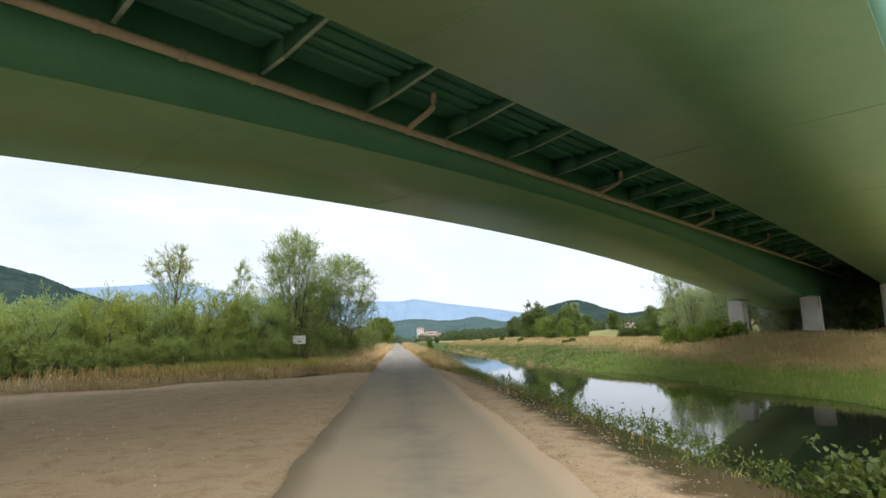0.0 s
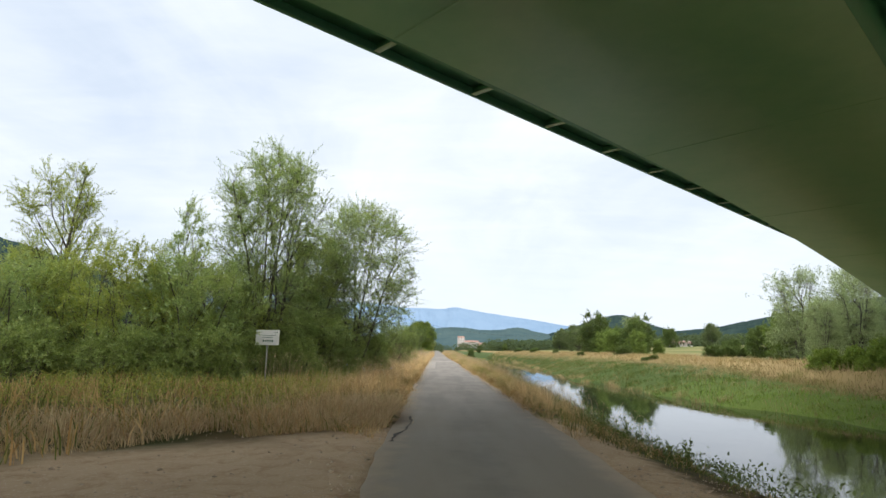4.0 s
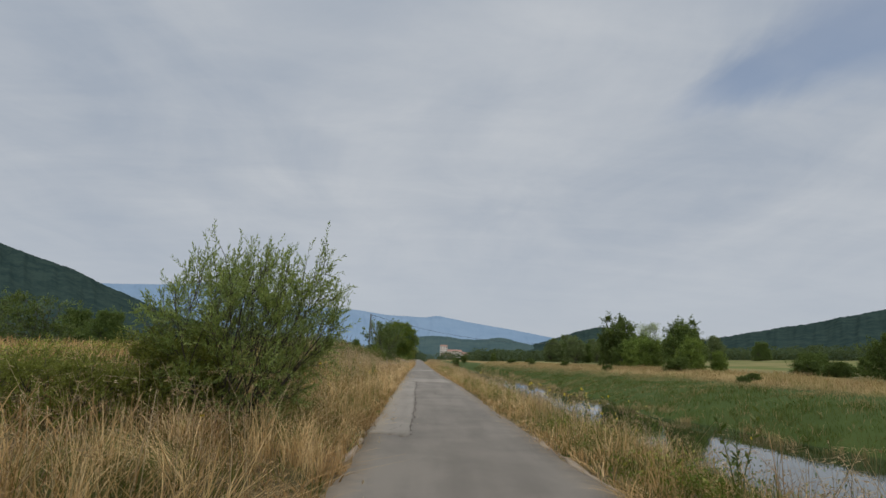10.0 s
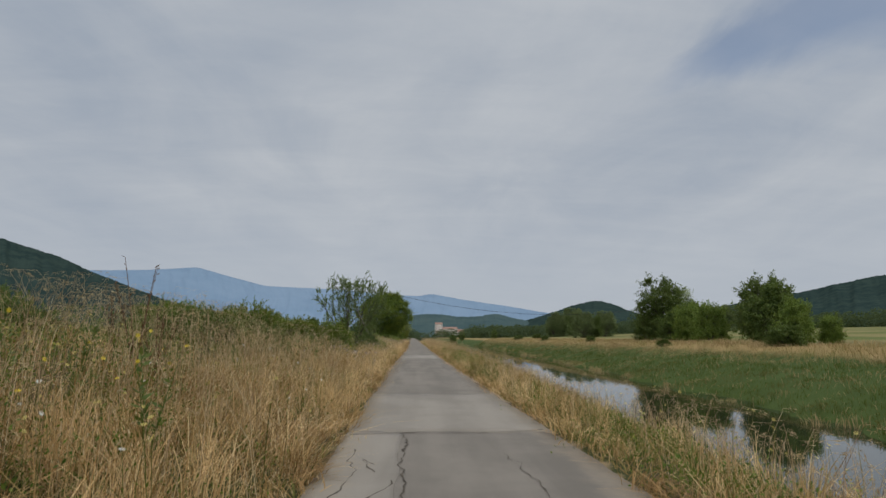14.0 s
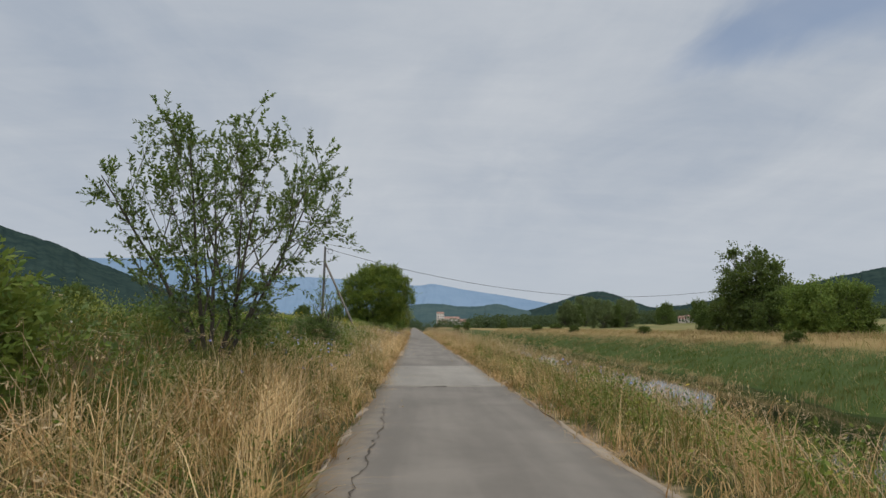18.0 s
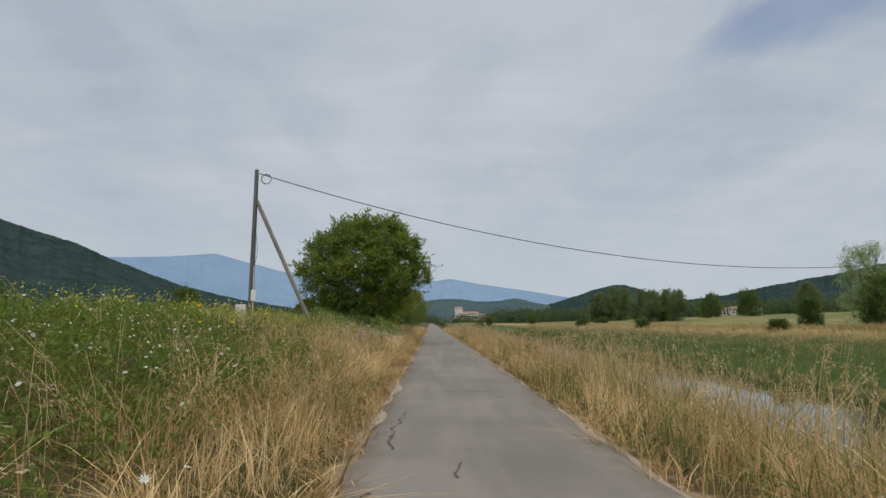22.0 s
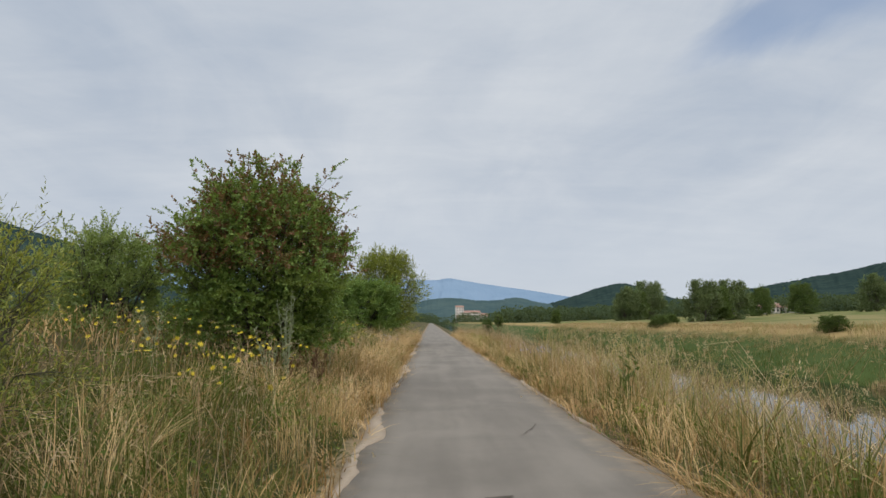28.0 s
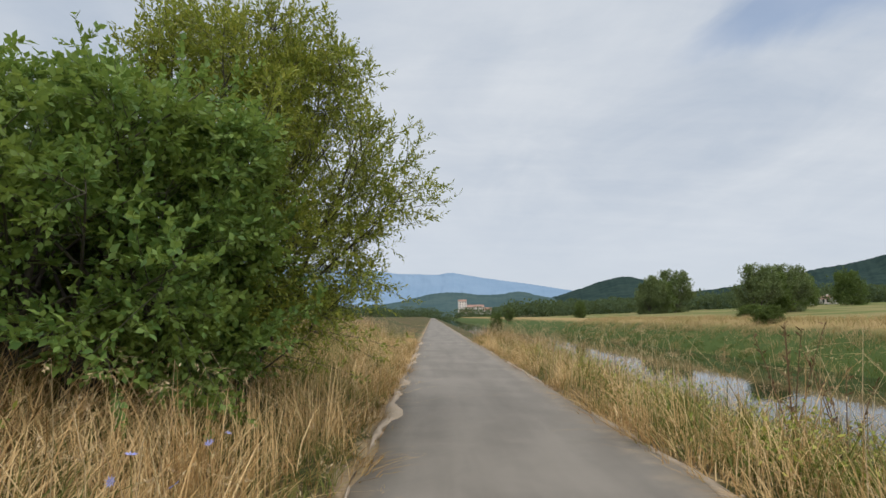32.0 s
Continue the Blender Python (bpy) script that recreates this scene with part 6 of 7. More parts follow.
    h = (0.28 + 0.50 * step(x, 2.25, 3.3) - 0.16 * step(x, 3.3, 4.6) * (1 - step(y, 92, 100))) * (0.60 + 0.80 * wave(x, y, 1.9)) * (0.22 + 0.45 * step(y, 26, 44) + 0.33 * step(y, 44, 60) + 0.15 * step(y, 98, 110) + 0.15 * step(y, 120, 140) + 0.45 * step(y, 155, 172) - 0.50 * step(y, 186, 198) + 0.28 * step(y, 96, 104) * (1 - step(y, 150, 165)) + 0.22 * step(y, 201, 207))
    dry = rng.uniform(0, 1, len(x)) < np.where(y < 40, 0.15, 0.50 + 0.26 * step(y, 105, 150) - 0.2 * step(y, 186, 196)) * (0.15 + 0.8 * patchy(x, y, 1.9, 53) + 0.8 * patchy(x, y, 7.0, 54))
    tips = blades("bank_dry_grass", x[dry], y[dry], h[dry], 0.0075, 0.54, M_DRY, 6, curl=0.7, label="tall dry grass on the river bank")
    blades("bank_green_grass", x[~dry], y[~dry], h[~dry] * 0.68, 0.012, 0.45, M_MIXED, 7, "half-green grass on the river bank")
    sel = np.repeat(tips[rng.uniform(0, 1, len(tips)) < 0.34], 4, 0)
    sel = sel + rng.uniform(-1, 0.15, (len(sel), 1)) * [0, 0, 0.11] + rng.normal(0, 0.008, (len(sel), 3))
    V, F = leaf_quads(rng, sel, np.tile([0, 0, 1.0], (len(sel), 1)), 0.042, 0.010, 0.0, 0.45)
    tagged(put_mesh("seed_heads", V, F, M_SEED), "feathery straw seed heads on the river bank", "grass", kind="stuff")
    x, y = scatter(rng, 42000, 5.6, 9.6, -10, 245, 0.2)
    keep = ground_z(x, y) > RIVER_Z - 0.05
    x, y = x[keep], y[keep]
    blades("lower_bank_grass", x, y, (0.22 + 0.5 * step(y, 40, 56) + 0.35 * step(y, 96, 106) * (1 - step(y, 156, 168)) + 0.3 * step(y, 200, 208)) * (0.6 + 0.8 * wave(x, y, 2.2)), 0.016, 0.3, M_MIXED, 8, "rank half-green grass on the lower bank")
    # far bank: lush green by the water, straw above
    x, y = scatter(rng, 150000, 16.0, 31.5, 20, 330, 0.3)
    keep = ground_z(x, y) > RIVER_Z + 0.02
    x, y = x[keep], y[keep]
    dry = rng.uniform(0, 1, len(x)) < 0.06 + 0.7 * step(x - 2.2 * step(y, 75, 100) + 3.0 * (patchy(x, y, 5.0, 133) - 0.5), 25.5, 28.5) + 0.25 * (wave(x, y, 0.7) > 0.66)
    h = 0.2 + 0.34 * patchy(x, y, 1.6, 131) * (0.5 + patchy(x, y, 6.0, 132))
    fresh = ~dry & (rng.uniform(0, 1, len(x)) > step(y, 52, 84))
    deep = ~dry & ~fresh
    blades("far_bank_fresh_grass", x[fresh], y[fresh], h[fresh], 0.022, 0.6, M_FRESHGRASS, 19, "fresh yellow-green grass on the far bank", fine=False)
    blades("far_bank_green_grass", x[deep], y[deep], h[deep], 0.024, 0.5, M_GREENGRASS, 9, "lush green grass on the far bank", fine=False)
    blades("far_bank_straw", x[dry], y[dry], h[dry] + 0.08, 0.024, 0.5, M_TAWNY, 12, "half-dry grass mixed into the far bank", fine=False)
    x, y = scatter(rng, 60000, 28.2, 44, 10, 330, 0.4)
    keep = x > 28.2 + 2.2 * step(y, 75, 100)
    x, y = x[keep], y[keep]
    blades("far_bank_dry_grass", x, y, 0.3 + 0.75 * patchy(x, y, 4.0, 134) * (0.5 + 0.7 * patchy(x, y, 1.2, 135)), 0.035, 0.45, M_TAWNY, 10, "dry tawny grass above the far bank", fine=False)
    # broad-leaved herbs in drifts through the meadow: area, height, number, leaf size
    drifts = ((-12, -3.0, 94, 118, 1.0, M_WEED, 3200, 0.085, "leafy green herbs in the tall grass"),
              (-7.5, -2.3, 117, 148, 0.6, M_CLOVER, 15000, 0.078, "low dark green clover and herbs"),
              (-13, -7.0, 114, 168, 0.8, M_HERB, 6000, 0.08, "yellow-green leafy herbs in the meadow"),
              (-7.5, -3.2, 150, 168, 0.7, M_HERB, 1900, 0.07, "yellow-green leafy herbs in the meadow"),
              (-11, -3.6, 176, 208, 0.75, M_WEED, 3400, 0.075, "leafy green herbs in the tall grass"),
              (-10, -3.8, 76, 94, 0.95, M_WEED, 1700, 0.07, "tall leafy herbs on the low rise"),
              (-6.5, -2.2, 61, 90, 0.62, M_CLOVER, 3600, 0.05, "thin leafy herbs among the dry meadow grass"),
              (-13, -5, 64, 92, 0.5, M_HERB, 1300, 0.08, "yellow-green leafy herbs in the meadow"),
              (-7, -2.2, 158, 168, 0.7, M_WEED, 1700, 0.07, "leafy green herbs at the edge of the lane"),
              (-6.5, -2.1, 163.5, 173, 0.95, M_HAW, 5200, 0.085, "leafy green undergrowth below the big tree"),
              (-9.0, -4.4, 190, 206, 0.85, M_HAW, 2200, 0.08, "clumps of green leafy herbs in the meadow"),
              (-11, -3.0, 29, 45, 0.55, M_HERB, 5200, 0.06, "pale green herbs at the foot of the willows"),
              (-7.5, -2.3, 199.5, 206, 0.8, M_WEED, 2600, 0.075, "leafy green herbs below the yellow flowers"),
              (-8, -3.0, 194, 209, 0.7, M_HERB, 1700, 0.07, "yellow-green leafy herbs at the edge of the lane"),
              (-4.5, -1.5, 178, 200, 0.36, M_BRAMBLE, 2400, 0.06, "green undergrowth below the tall grass"),
              (-3.6, -1.4, 60, 150, 0.32, M_CLOVER, 6000, 0.05, "low green herbs among the roadside straw"),
              (2.5, 4.6, 48, 215, 0.34, M_CLOVER, 11000, 0.05, "low green herbs among the bank grass"),
              (3.6, 5.0, 2, 40, 0.26, M_WEED, 2600, 0.06, "green weeds along the top of the river bank"),
              (2.7, 5.6, 104, 131, 0.7, M_BRAMBLE, 3400, 0.06, "leafy green plants in the bank grass"),
              (3.0, 6.0, 150, 163, 0.7, M_CLOVER, 1700, 0.06, "leafy green plants in the bank grass"),
              (3.0, 6.0, 204, 226, 0.7, M_HERB, 1700, 0.06, "leafy herbs in the bank grass"),
              (4.4, 7.6, 40, 80, 0.75, M_BRAMBLE, 3600, 0.06, "rank leafy plants down the river bank"),
              (2.8, 6.2, 44, 215, 0.5, M_HERB, 4200, 0.06, "leafy herbs among the bank grass"))
    for x0, x1, y0, y1, top, mat, n, size, lab in drifts:
        cx, cy = scatter(rng, n, x0, x1, y0, y1, 0.22, 14)
        ok = yard_edge(cx, cy) | (cx > 0)
        cx, cy = cx[ok], cy[ok]
        hh = top * rng.uniform(0.25, 1.0, len(cx)) * (0.6 + 0.7 * wave(cx, cy, 1.1))
        P = np.stack([cx, cy, ground_z(cx, cy) + hh], -1)
        P = (P[:, None] + rng.normal(0, 0.075, (len(P), 5, 3))).reshape(-1, 3)
        V, F = leaf_quads(rng, P, np.tile([0, 0, 0.35], (len(P), 1)), size, size * 0.45, 0.0, 0.9, 0.6)
        tagged(put_mesh("meadow_herbs", V, F, mat), lab, "herbs", kind="stuff")
    # single tall nodding stalks that stand above the rest
    for name, x0, x1, n, sd, lab in (("tall_grass_stalks", -7.5, -2.4, 1500, 99, "tall ragged dry stalks on the low rise"), ("tall_grass_stalks", -5.0, -1.3, 4200, 91, "tall nodding straw stalks above the meadow"), ("tall_grass_stalks", 2.7, 5.6, 5200, 92, "tall nodding straw stalks on the river bank")):
        g = np.random.default_rng(sd)
        x, y = scatter(g, n, x0, x1, *((72, 98) if sd == 99 else (34, 236)), 0.25, 5)
        a = g.uniform(0, 2 * np.pi, n)
        h, bend = g.uniform(0.65, 1.2, n) * (1.35 if sd == 99 else 1.0 if x0 < 0 else 0.85 + 0.4 * step(y, 105, 150)), g.uniform(0.08, 0.5, n)
        foot = np.stack([x, y, ground_z(x, y) - 0.03], -1)
        out = np.stack([np.cos(a) * bend, np.sin(a) * bend, 0 * a], -1) * h[:, None]
        path = np.stack([foot + out * q ** 2 + np.stack([0 * h, 0 * h, h * zz], -1) for q, zz in ((0, 0), (0.6, 0.68), (1.0, 1.0), (1.25, 0.98))], 1)
        V, F = tubes(path, np.repeat([[0.0034, 0.0028, 0.0018, 0.0008]], n, 0), 3)
        tagged(put_mesh(name, V, F, M_SEED), lab, "grass", kind="stuff")
        per = 11
        k = g.uniform(0, 1, (n, per, 1))
        P = (path[:, None, 2] * (1 - k) + path[:, None, 3] * k).reshape(-1, 3) - g.uniform(0, 0.04, (n * per, 1)) * [0, 0, 1]
        V, F = leaf_quads(g, P, np.repeat(path[:, 3] - path[:, 2], per, 0) * 8, 0.034, 0.0075, 0.1, 0.28)
        tagged(put_mesh("seed_heads", V, F, M_SEED), "feathery seed heads on tall stalks", "grass", kind="stuff")
    # stands of tall reed grass on the river bank
    for y0, y1, n, sd in ((128, 150, 420, 111), (172, 194, 1300, 112)):
        g = np.random.default_rng(sd)
        x, y = scatter(g, n * 3, 3.3, 6.4, y0, y1, 0.16, 16)
        tips = blades("reed_grass", x, y, 1.15 + 0.55 * patchy(x, y, 2.2, sd), 0.013, 0.3, M_REED, sd, "tall pale reed grass on the river bank", curl=0.35)
        sel = g.uniform(0, 1, len(tips)) < 0.4
        per = 14
        P = np.repeat(tips[sel], per, 0) - g.uniform(0, 0.22, (sel.sum() * per, 1)) * [0, 0, 1] + g.normal(0, 0.012, (sel.sum() * per, 3))
        V, F = leaf_quads(g, P, np.tile([0, 0, 1.0], (len(P), 1)), 0.05, 0.011, 0.0, 0.4)
        tagged(put_mesh("reed_plumes", V, F, M_SEED), "straw plumes of tall reed grass", "grass", kind="stuff")
    # short thatch that hides the soil between the stalks
    for x0, x1, sd, lab in ((-3.3, -0.98, 97, "short matted grass below the stalks"), (2.3, 4.6, 98, "short matted grass on the river bank")):
        g = np.random.default_rng(sd)
        x, y = scatter(g, 62000, x0, x1, 28, 216, 0.07, 7)
        x = np.minimum(x, road_left(y) - 0.1) if x0 < 0 else np.maximum(x, road_right(y) + 0.12)
        if x0 < 0:
            ok = yard_edge(x, y)
            x, y = x[ok], y[ok]
        dry = g.uniform(0, 1, len(x)) < 0.25 + 0.5 * patchy(x, y, 1.5, 71)
        blades("thatch_grass", x[dry], y[dry], 0.13 + 0.16 * patchy(x, y, 0.9, 72)[dry], 0.011, 0.85, M_DRY, sd, lab, curl=0.9, fine=False)
        blades("thatch_grass", x[~dry], y[~dry], 0.14 + 0.20 * patchy(x, y, 0.9, 73)[~dry], 0.013, 0.75, M_MIXED, sd + 10, lab, curl=0.9, fine=False)
    # bunches of bright straw that stand out of the rest
    for x0, x1, n, sd, lab in ((-3.4, -1.15, 480, 95, "bunches of bright straw beside the lane"), (2.5, 4.4, 440, 96, "bunches of bright straw on the river bank")):
        g = np.random.default_rng(sd)
        cx, cy = g.uniform(x0, x1, n), g.uniform(33, 236, n)
        i = np.repeat(np.arange(n), 60)
        a, r = g.uniform(0, 2 * np.pi, len(i)), g.rayleigh(0.11, len(i))
        x, y = cx[i] + np.cos(a) * r, cy[i] + np.sin(a) * r
        x = np.minimum(x, road_left(y) - 0.18) if x0 < 0 else np.maximum(x, road_right(y) + 0.2)
        tips = blades("straw_bunches", x, y, g.uniform(0.62, 1.0, n)[i] * (0.8 if x0 > 0 else 1.0), 0.0062, 0.42, M_STRAW, sd, lab, curl=0.9)
    # flattened straw over the paving's edges
    for x0, x1, sd in ((-0.32, -0.03, 93), (0.02, 0.38, 94)):
        g = np.random.default_rng(sd)
        x, y = scatter(g, 12000, x0, x1, 32, 236, 0.08, 12)
        x = x + (road_left(y) if x0 < 0 else road_right(y))
        blades("flattened_straw", x, y, 0.22 + 0.2 * wave(x, y, 2.0), 0.010, 0.95, M_DRY, sd, "flattened dry straw at the paving's edge")
    # reeds standing in the shallows
    x, y = scatter(rng, 3600, 20.7, 22.0, 62, 300, 0.3, 40)
    x = x + far_shore(y)
    blades("shore_sedge", x, y, 0.35 + 0.4 * patchy(x, y, 2.0, 81), 0.03, 0.4, M_TAWNY, 13, "withered sedge along the far waterline", "sedge", fine=False, z=np.maximum(ground_z(x, y), RIVER_Z) - 0.05)


build_trees()
build_far_trees()
build_grass()


# ---- things beside the lane ----
def build_sign():
    sg = thing("information_sign", stand(-5.95, 38.6), "small white rectangular sign board on a thin post in the grass", "sign", turn=6)
    part("post", box_bm(0.05, 0.05, 1.75, (0, 0.03, 0.85), 0.006), M_GREY, sg, "thin grey metal post")
    board = part("board", box_bm(0.80, 0.03, 0.52, (0, 0, 1.66), 0.008), M_WHITE, sg, "white metal board")
    # print too faint to read: bars
    for z, w, h, dx in ((1.85, 0.09, 0.014, 0.30), (1.83, 0.12, 0.012, 0.28), (1.84, 0.14, 0.018, -0.26), (1.73, 0.46, 0.012, 0.05), (1.66, 0.34, 0.016, 0.0)):
        part("print_bar", box_bm(w, 0.004, h, (dx, -0.018, z)), M_INK, board)
    for n in range(5):
        part("print_bar", box_bm(0.052, 0.004, 0.07, (-0.13 + 0.075 * n, -0.018, 1.545)), M_INK, board)


def curve_tube(name, pts, r, mat, parent, label="", sides=8):
    V, F = tubes(np.array([pts], float), np.full((1, len(pts)), r), sides)
    return put_mesh(name, V, F, mat, parent, label, True)


def build_pole():
    x, y = -9.4, 162.6
    z0 = gz1(x, y)
    pl = thing("utility_pole", (x, y, z0), "weathered wooden utility pole propped by a slanting brace", "utility pole")
    top = 9.45 - z0
    k = np.linspace(-0.3, top, 8)
    V, F = tubes(np.array([[(0, 0, q) for q in k]]), (0.15 - 0.045 * np.linspace(0, 1, 8))[None], 12)
    put_mesh("shaft", V, F, M_POLE, pl, "grey weathered wooden shaft", True)
    part("cap", box_bm(0.20, 0.20, 0.03, (0, 0, top + 0.01), 0.008), M_GREY, pl)
    curve_tube("rod", [(0.0, 0, top), (0.0, 0, top + 0.18)], 0.012, M_GREY, pl)
    foot = Vector((-5.85 - x, 161.9 - y, gz1(-5.85, 161.9) - z0 - 0.2))
    head = Vector((0.13, 0, 7.65 - z0))
    curve_tube("brace", [head.lerp(foot, q) for q in np.linspace(-0.02, 1, 6)], 0.105, M_BRACE, pl, "slanting brown timber brace", 10)
    part("brace_bolt", box_bm(0.3, 0.04, 0.04, (0.06, 0, 7.5 - z0), 0.006), M_GREY, pl)
    part("meter_box", box_bm(0.24, 0.16, 0.55, (0.17, -0.16, 1.65), 0.02), M_WHITE, pl, "white plastic junction box")
    part("cabinet", box_bm(0.5, 0.35, 0.85, (-0.45, -0.1, 0.75), 0.02), M_PLASTER, pl, "small pale cabinet")
    curve_tube("conduit", [(0.15, -0.14, 0.2), (0.14, -0.14, 1.4), (0.13, -0.13, 3.2)], 0.02, M_WHITE, pl, "white conduit")
    curve_tube("drop_cable", [(0.12, -0.12, 3.2), (0.22, -0.12, 3.6), (0.26, -0.12, 4.1), (0.2, -0.12, 4.6), (0.12, -0.1, 5.0), (0.11, -0.09, 6.0), (0.11, -0.08, top - 0.3)], 0.014, M_CABLE, pl)
    a = np.linspace(0, 2 * np.pi, 19)
    for n, (r, off) in enumerate(((0.27, 0.0), (0.25, 0.03))):
        curve_tube("cable_loop", [(0.52 + r * math.cos(q), off, top - 0.48 + r * math.sin(q)) for q in a], 0.014, M_CABLE, pl, "coiled spare cable")
    A, B, sag = Vector((x + 0.1, y, 9.28)), Vector((62, 183, 12.0)), 5.25
    pts = []
    for q in np.linspace(0, 0.8, 50):
        p = A.lerp(B, q)
        pts.append((p.x, p.y, p.z - 4 * sag * q * (1 - q)))
    tagged(curve_tube("overhead_cable", pts, 0.024, M_CABLE, None, "", 6), "thick black overhead cable sagging across the lane", "cable")
    end = Vector(pts[-1])
    z1 = gz1(end.x, end.y)
    far = thing("utility_pole", (end.x, end.y, z1), "weathered wooden utility pole across the river", "utility pole")
    V, F = tubes(np.array([[(0, 0, q) for q in np.linspace(-0.3, end.z + 0.2 - z1, 6)]]), np.full((1, 6), 0.13), 8)
    put_mesh("shaft", V, F, M_POLE, far, "", True)


def gable(w, d, h, rise, over=0.4):
    """The roof of a house: two slopes with thickness and overhang."""
    bm = bmesh.new()
    pts = [(-w / 2 - over, -d / 2 - over, h), (w / 2 + over, -d / 2 - over, h), (w / 2 + over, 0, h + rise), (-w / 2 - over, 0, h + rise), (w / 2 + over, d / 2 + over, h), (-w / 2 - over, d / 2 + over, h)]
    v = [bm.verts.new(p) for p in pts] + [bm.verts.new((p[0], p[1], p[2] - 0.3)) for p in pts]
    for f in ((0, 1, 2, 3), (3, 2, 4, 5), (9, 8, 7, 6), (11, 10, 8, 9), (0, 6, 7, 1), (5, 4, 10, 11), (0, 3, 9, 6), (3, 5, 11, 9), (1, 7, 8, 2), (2, 8, 10, 4)):
        bm.faces.new([v[i] for i in f])
    return bm


def house(at, w, d, h, rise, turn, label, storeys=2, group="village houses", cols=4):
    e = thing("house", at, label, "house", group, turn)
    part("wall", box_bm(w, d, h, (0, 0, h / 2 - 0.2)), M_PLASTER, e)
    bm = bmesh.new()
    for sx in (-1, 1):
        v = [bm.verts.new(p) for p in ((sx * w / 2, -d / 2, h - 0.3), (sx * w / 2, d / 2, h - 0.3), (sx * w / 2, 0, h + rise - 0.25), (sx * (w / 2 - 0.3), -d / 2, h - 0.3), (sx * (w / 2 - 0.3), d / 2, h - 0.3), (sx * (w / 2 - 0.3), 0, h + rise - 0.25))]
        for f in ((0, 1, 2), (3, 5, 4), (0, 2, 5, 3), (1, 4, 5, 2), (0, 3, 4, 1)):
            bm.faces.new([v[i] for i in f])
    part("gable_wall", bm, M_PLASTER, e)
    roof = part("roof", gable(w, d, h, rise), M_ROOF, e, "red tiled gable roof")
    part("chimney", box_bm(0.8, 0.8, 1.8, (w * 0.2, 0.6, h + rise * 0.8)), M_PLASTER, roof)
    for st in range(storeys):
        for c in range(cols):
            wx = -w / 2 + (c + 0.5) * w / cols
            part("window", box_bm(min(1.3, w / cols * 0.5), 0.1, 1.4, (wx, -d / 2 - 0.03, 1.5 + st * h / storeys)), M_PANE, e)


def build_village():
    # manor with a tower at the head of the valley
    c = (46.5, 951.0)
    z = 5.0
    house((c[0] + 8, c[1], z), 24, 12, 9.0, 2.6, 4, "long pale manor house with a red tiled roof", 3, "village houses", 9)
    house((c[0] - 7.5, c[1] - 2, z + 1), 10, 11, 15.0, 2.2, 4, "tall pale tower house with a red roof", 5, "village houses", 3)
    house((c[0] + 24, c[1] + 8, z), 14, 9, 5.0, 3.5, -8, "low pale house with a red roof", 2, "village houses", 5)
    house((c[0] - 4, c[1] - 12, z - 2), 15, 8, 4.0, 3.0, 6, "low pale house with a red tiled roof below the manor", 1, "village houses", 5)
    rng = random.Random(3)
    for az, r, k in ((26.3, 430, 0.6), (27.1, 428, 0.68), (28.2, 432, 0.55), (28.8, 430, 0.5), (12.0, 760, 1.1), (9.6, 800, 1.2), (7.4, 820, 1.1),):
        x, y = r * math.sin(radians(az)), 120 + r * math.cos(radians(az))
        house((x, y, gz1(x, y) + 0.3), 10 * k, 8 * k, 5.0 * k, 3.0 * k, rng.uniform(-50, 50), "pale village house with a red tiled roof", 2, "village houses", 3)


def flower_heads(name, x, y, lift, size, petals, mat, seed, label):
    """Open flowers on thin stems: a ring of petals each."""
    rng = np.random.default_rng(seed)
    n = len(x)
    c = np.stack([x, y, ground_z(x, y) + lift], -1)
    nrm = rng.normal(0, 0.5, (n, 3)) + [0, -0.5, 0.8]
    nrm /= np.linalg.norm(nrm, axis=1, keepdims=True)
    a = np.cross(nrm, [0.3, 0.9, 0.1])
    a /= np.linalg.norm(a, axis=1, keepdims=True)
    b = np.cross(nrm, a)
    ang = np.arange(petals) * 2 * np.pi / petals
    d = a[:, None] * np.cos(ang)[:, None] + b[:, None] * np.sin(ang)[:, None]
    s = -a[:, None] * np.sin(ang)[:, None] + b[:, None] * np.cos(ang)[:, None]
    r = (size * rng.uniform(0.7, 1.2, n))[:, None, None]
    w = 2.6 / petals
    V = np.stack([c[:, None] + 0 * d, c[:, None] + d * r * 0.6 + s * r * 0.5 * w, c[:, None] + d * r + nrm[:, None] * r * 0.15, c[:, None] + d * r * 0.6 - s * r * 0.5 * w], 2).reshape(-1, 3)
    tagged(put_mesh(name, V, np.arange(len(V)).reshape(-1, 4), mat), label, "flowers", kind="stuff")
    foot = np.stack([x + rng.normal(0, 0.06, n), y + rng.normal(0, 0.06, n), ground_z(x, y) - 0.03], -1)
    mid = foot * 0.5 + c * 0.5 + rng.normal(0, 0.03, (n, 3))
    V, F = tubes(np.stack([foot, mid, c], 1), np.repeat([[0.004, 0.003, 0.002]], n, 0), 3)
    tagged(put_mesh("flower_stems", V, F, M_MIXED), "thin green flower stems", "flowers", kind="stuff")


def patches(rng, spots):
    """Places of flowers: (x, y, spread across, spread along, number) for each drift."""
    X = [np.concatenate([rng.normal(s[k], s[k + 2], s[4]) for s in spots]) for k in (0, 1)]
    # none grows on the paving
    X[0] = np.where(X[0] < 0.65, np.minimum(X[0], -1.15), np.maximum(X[0], 2.5))
    return X[0], X[1]


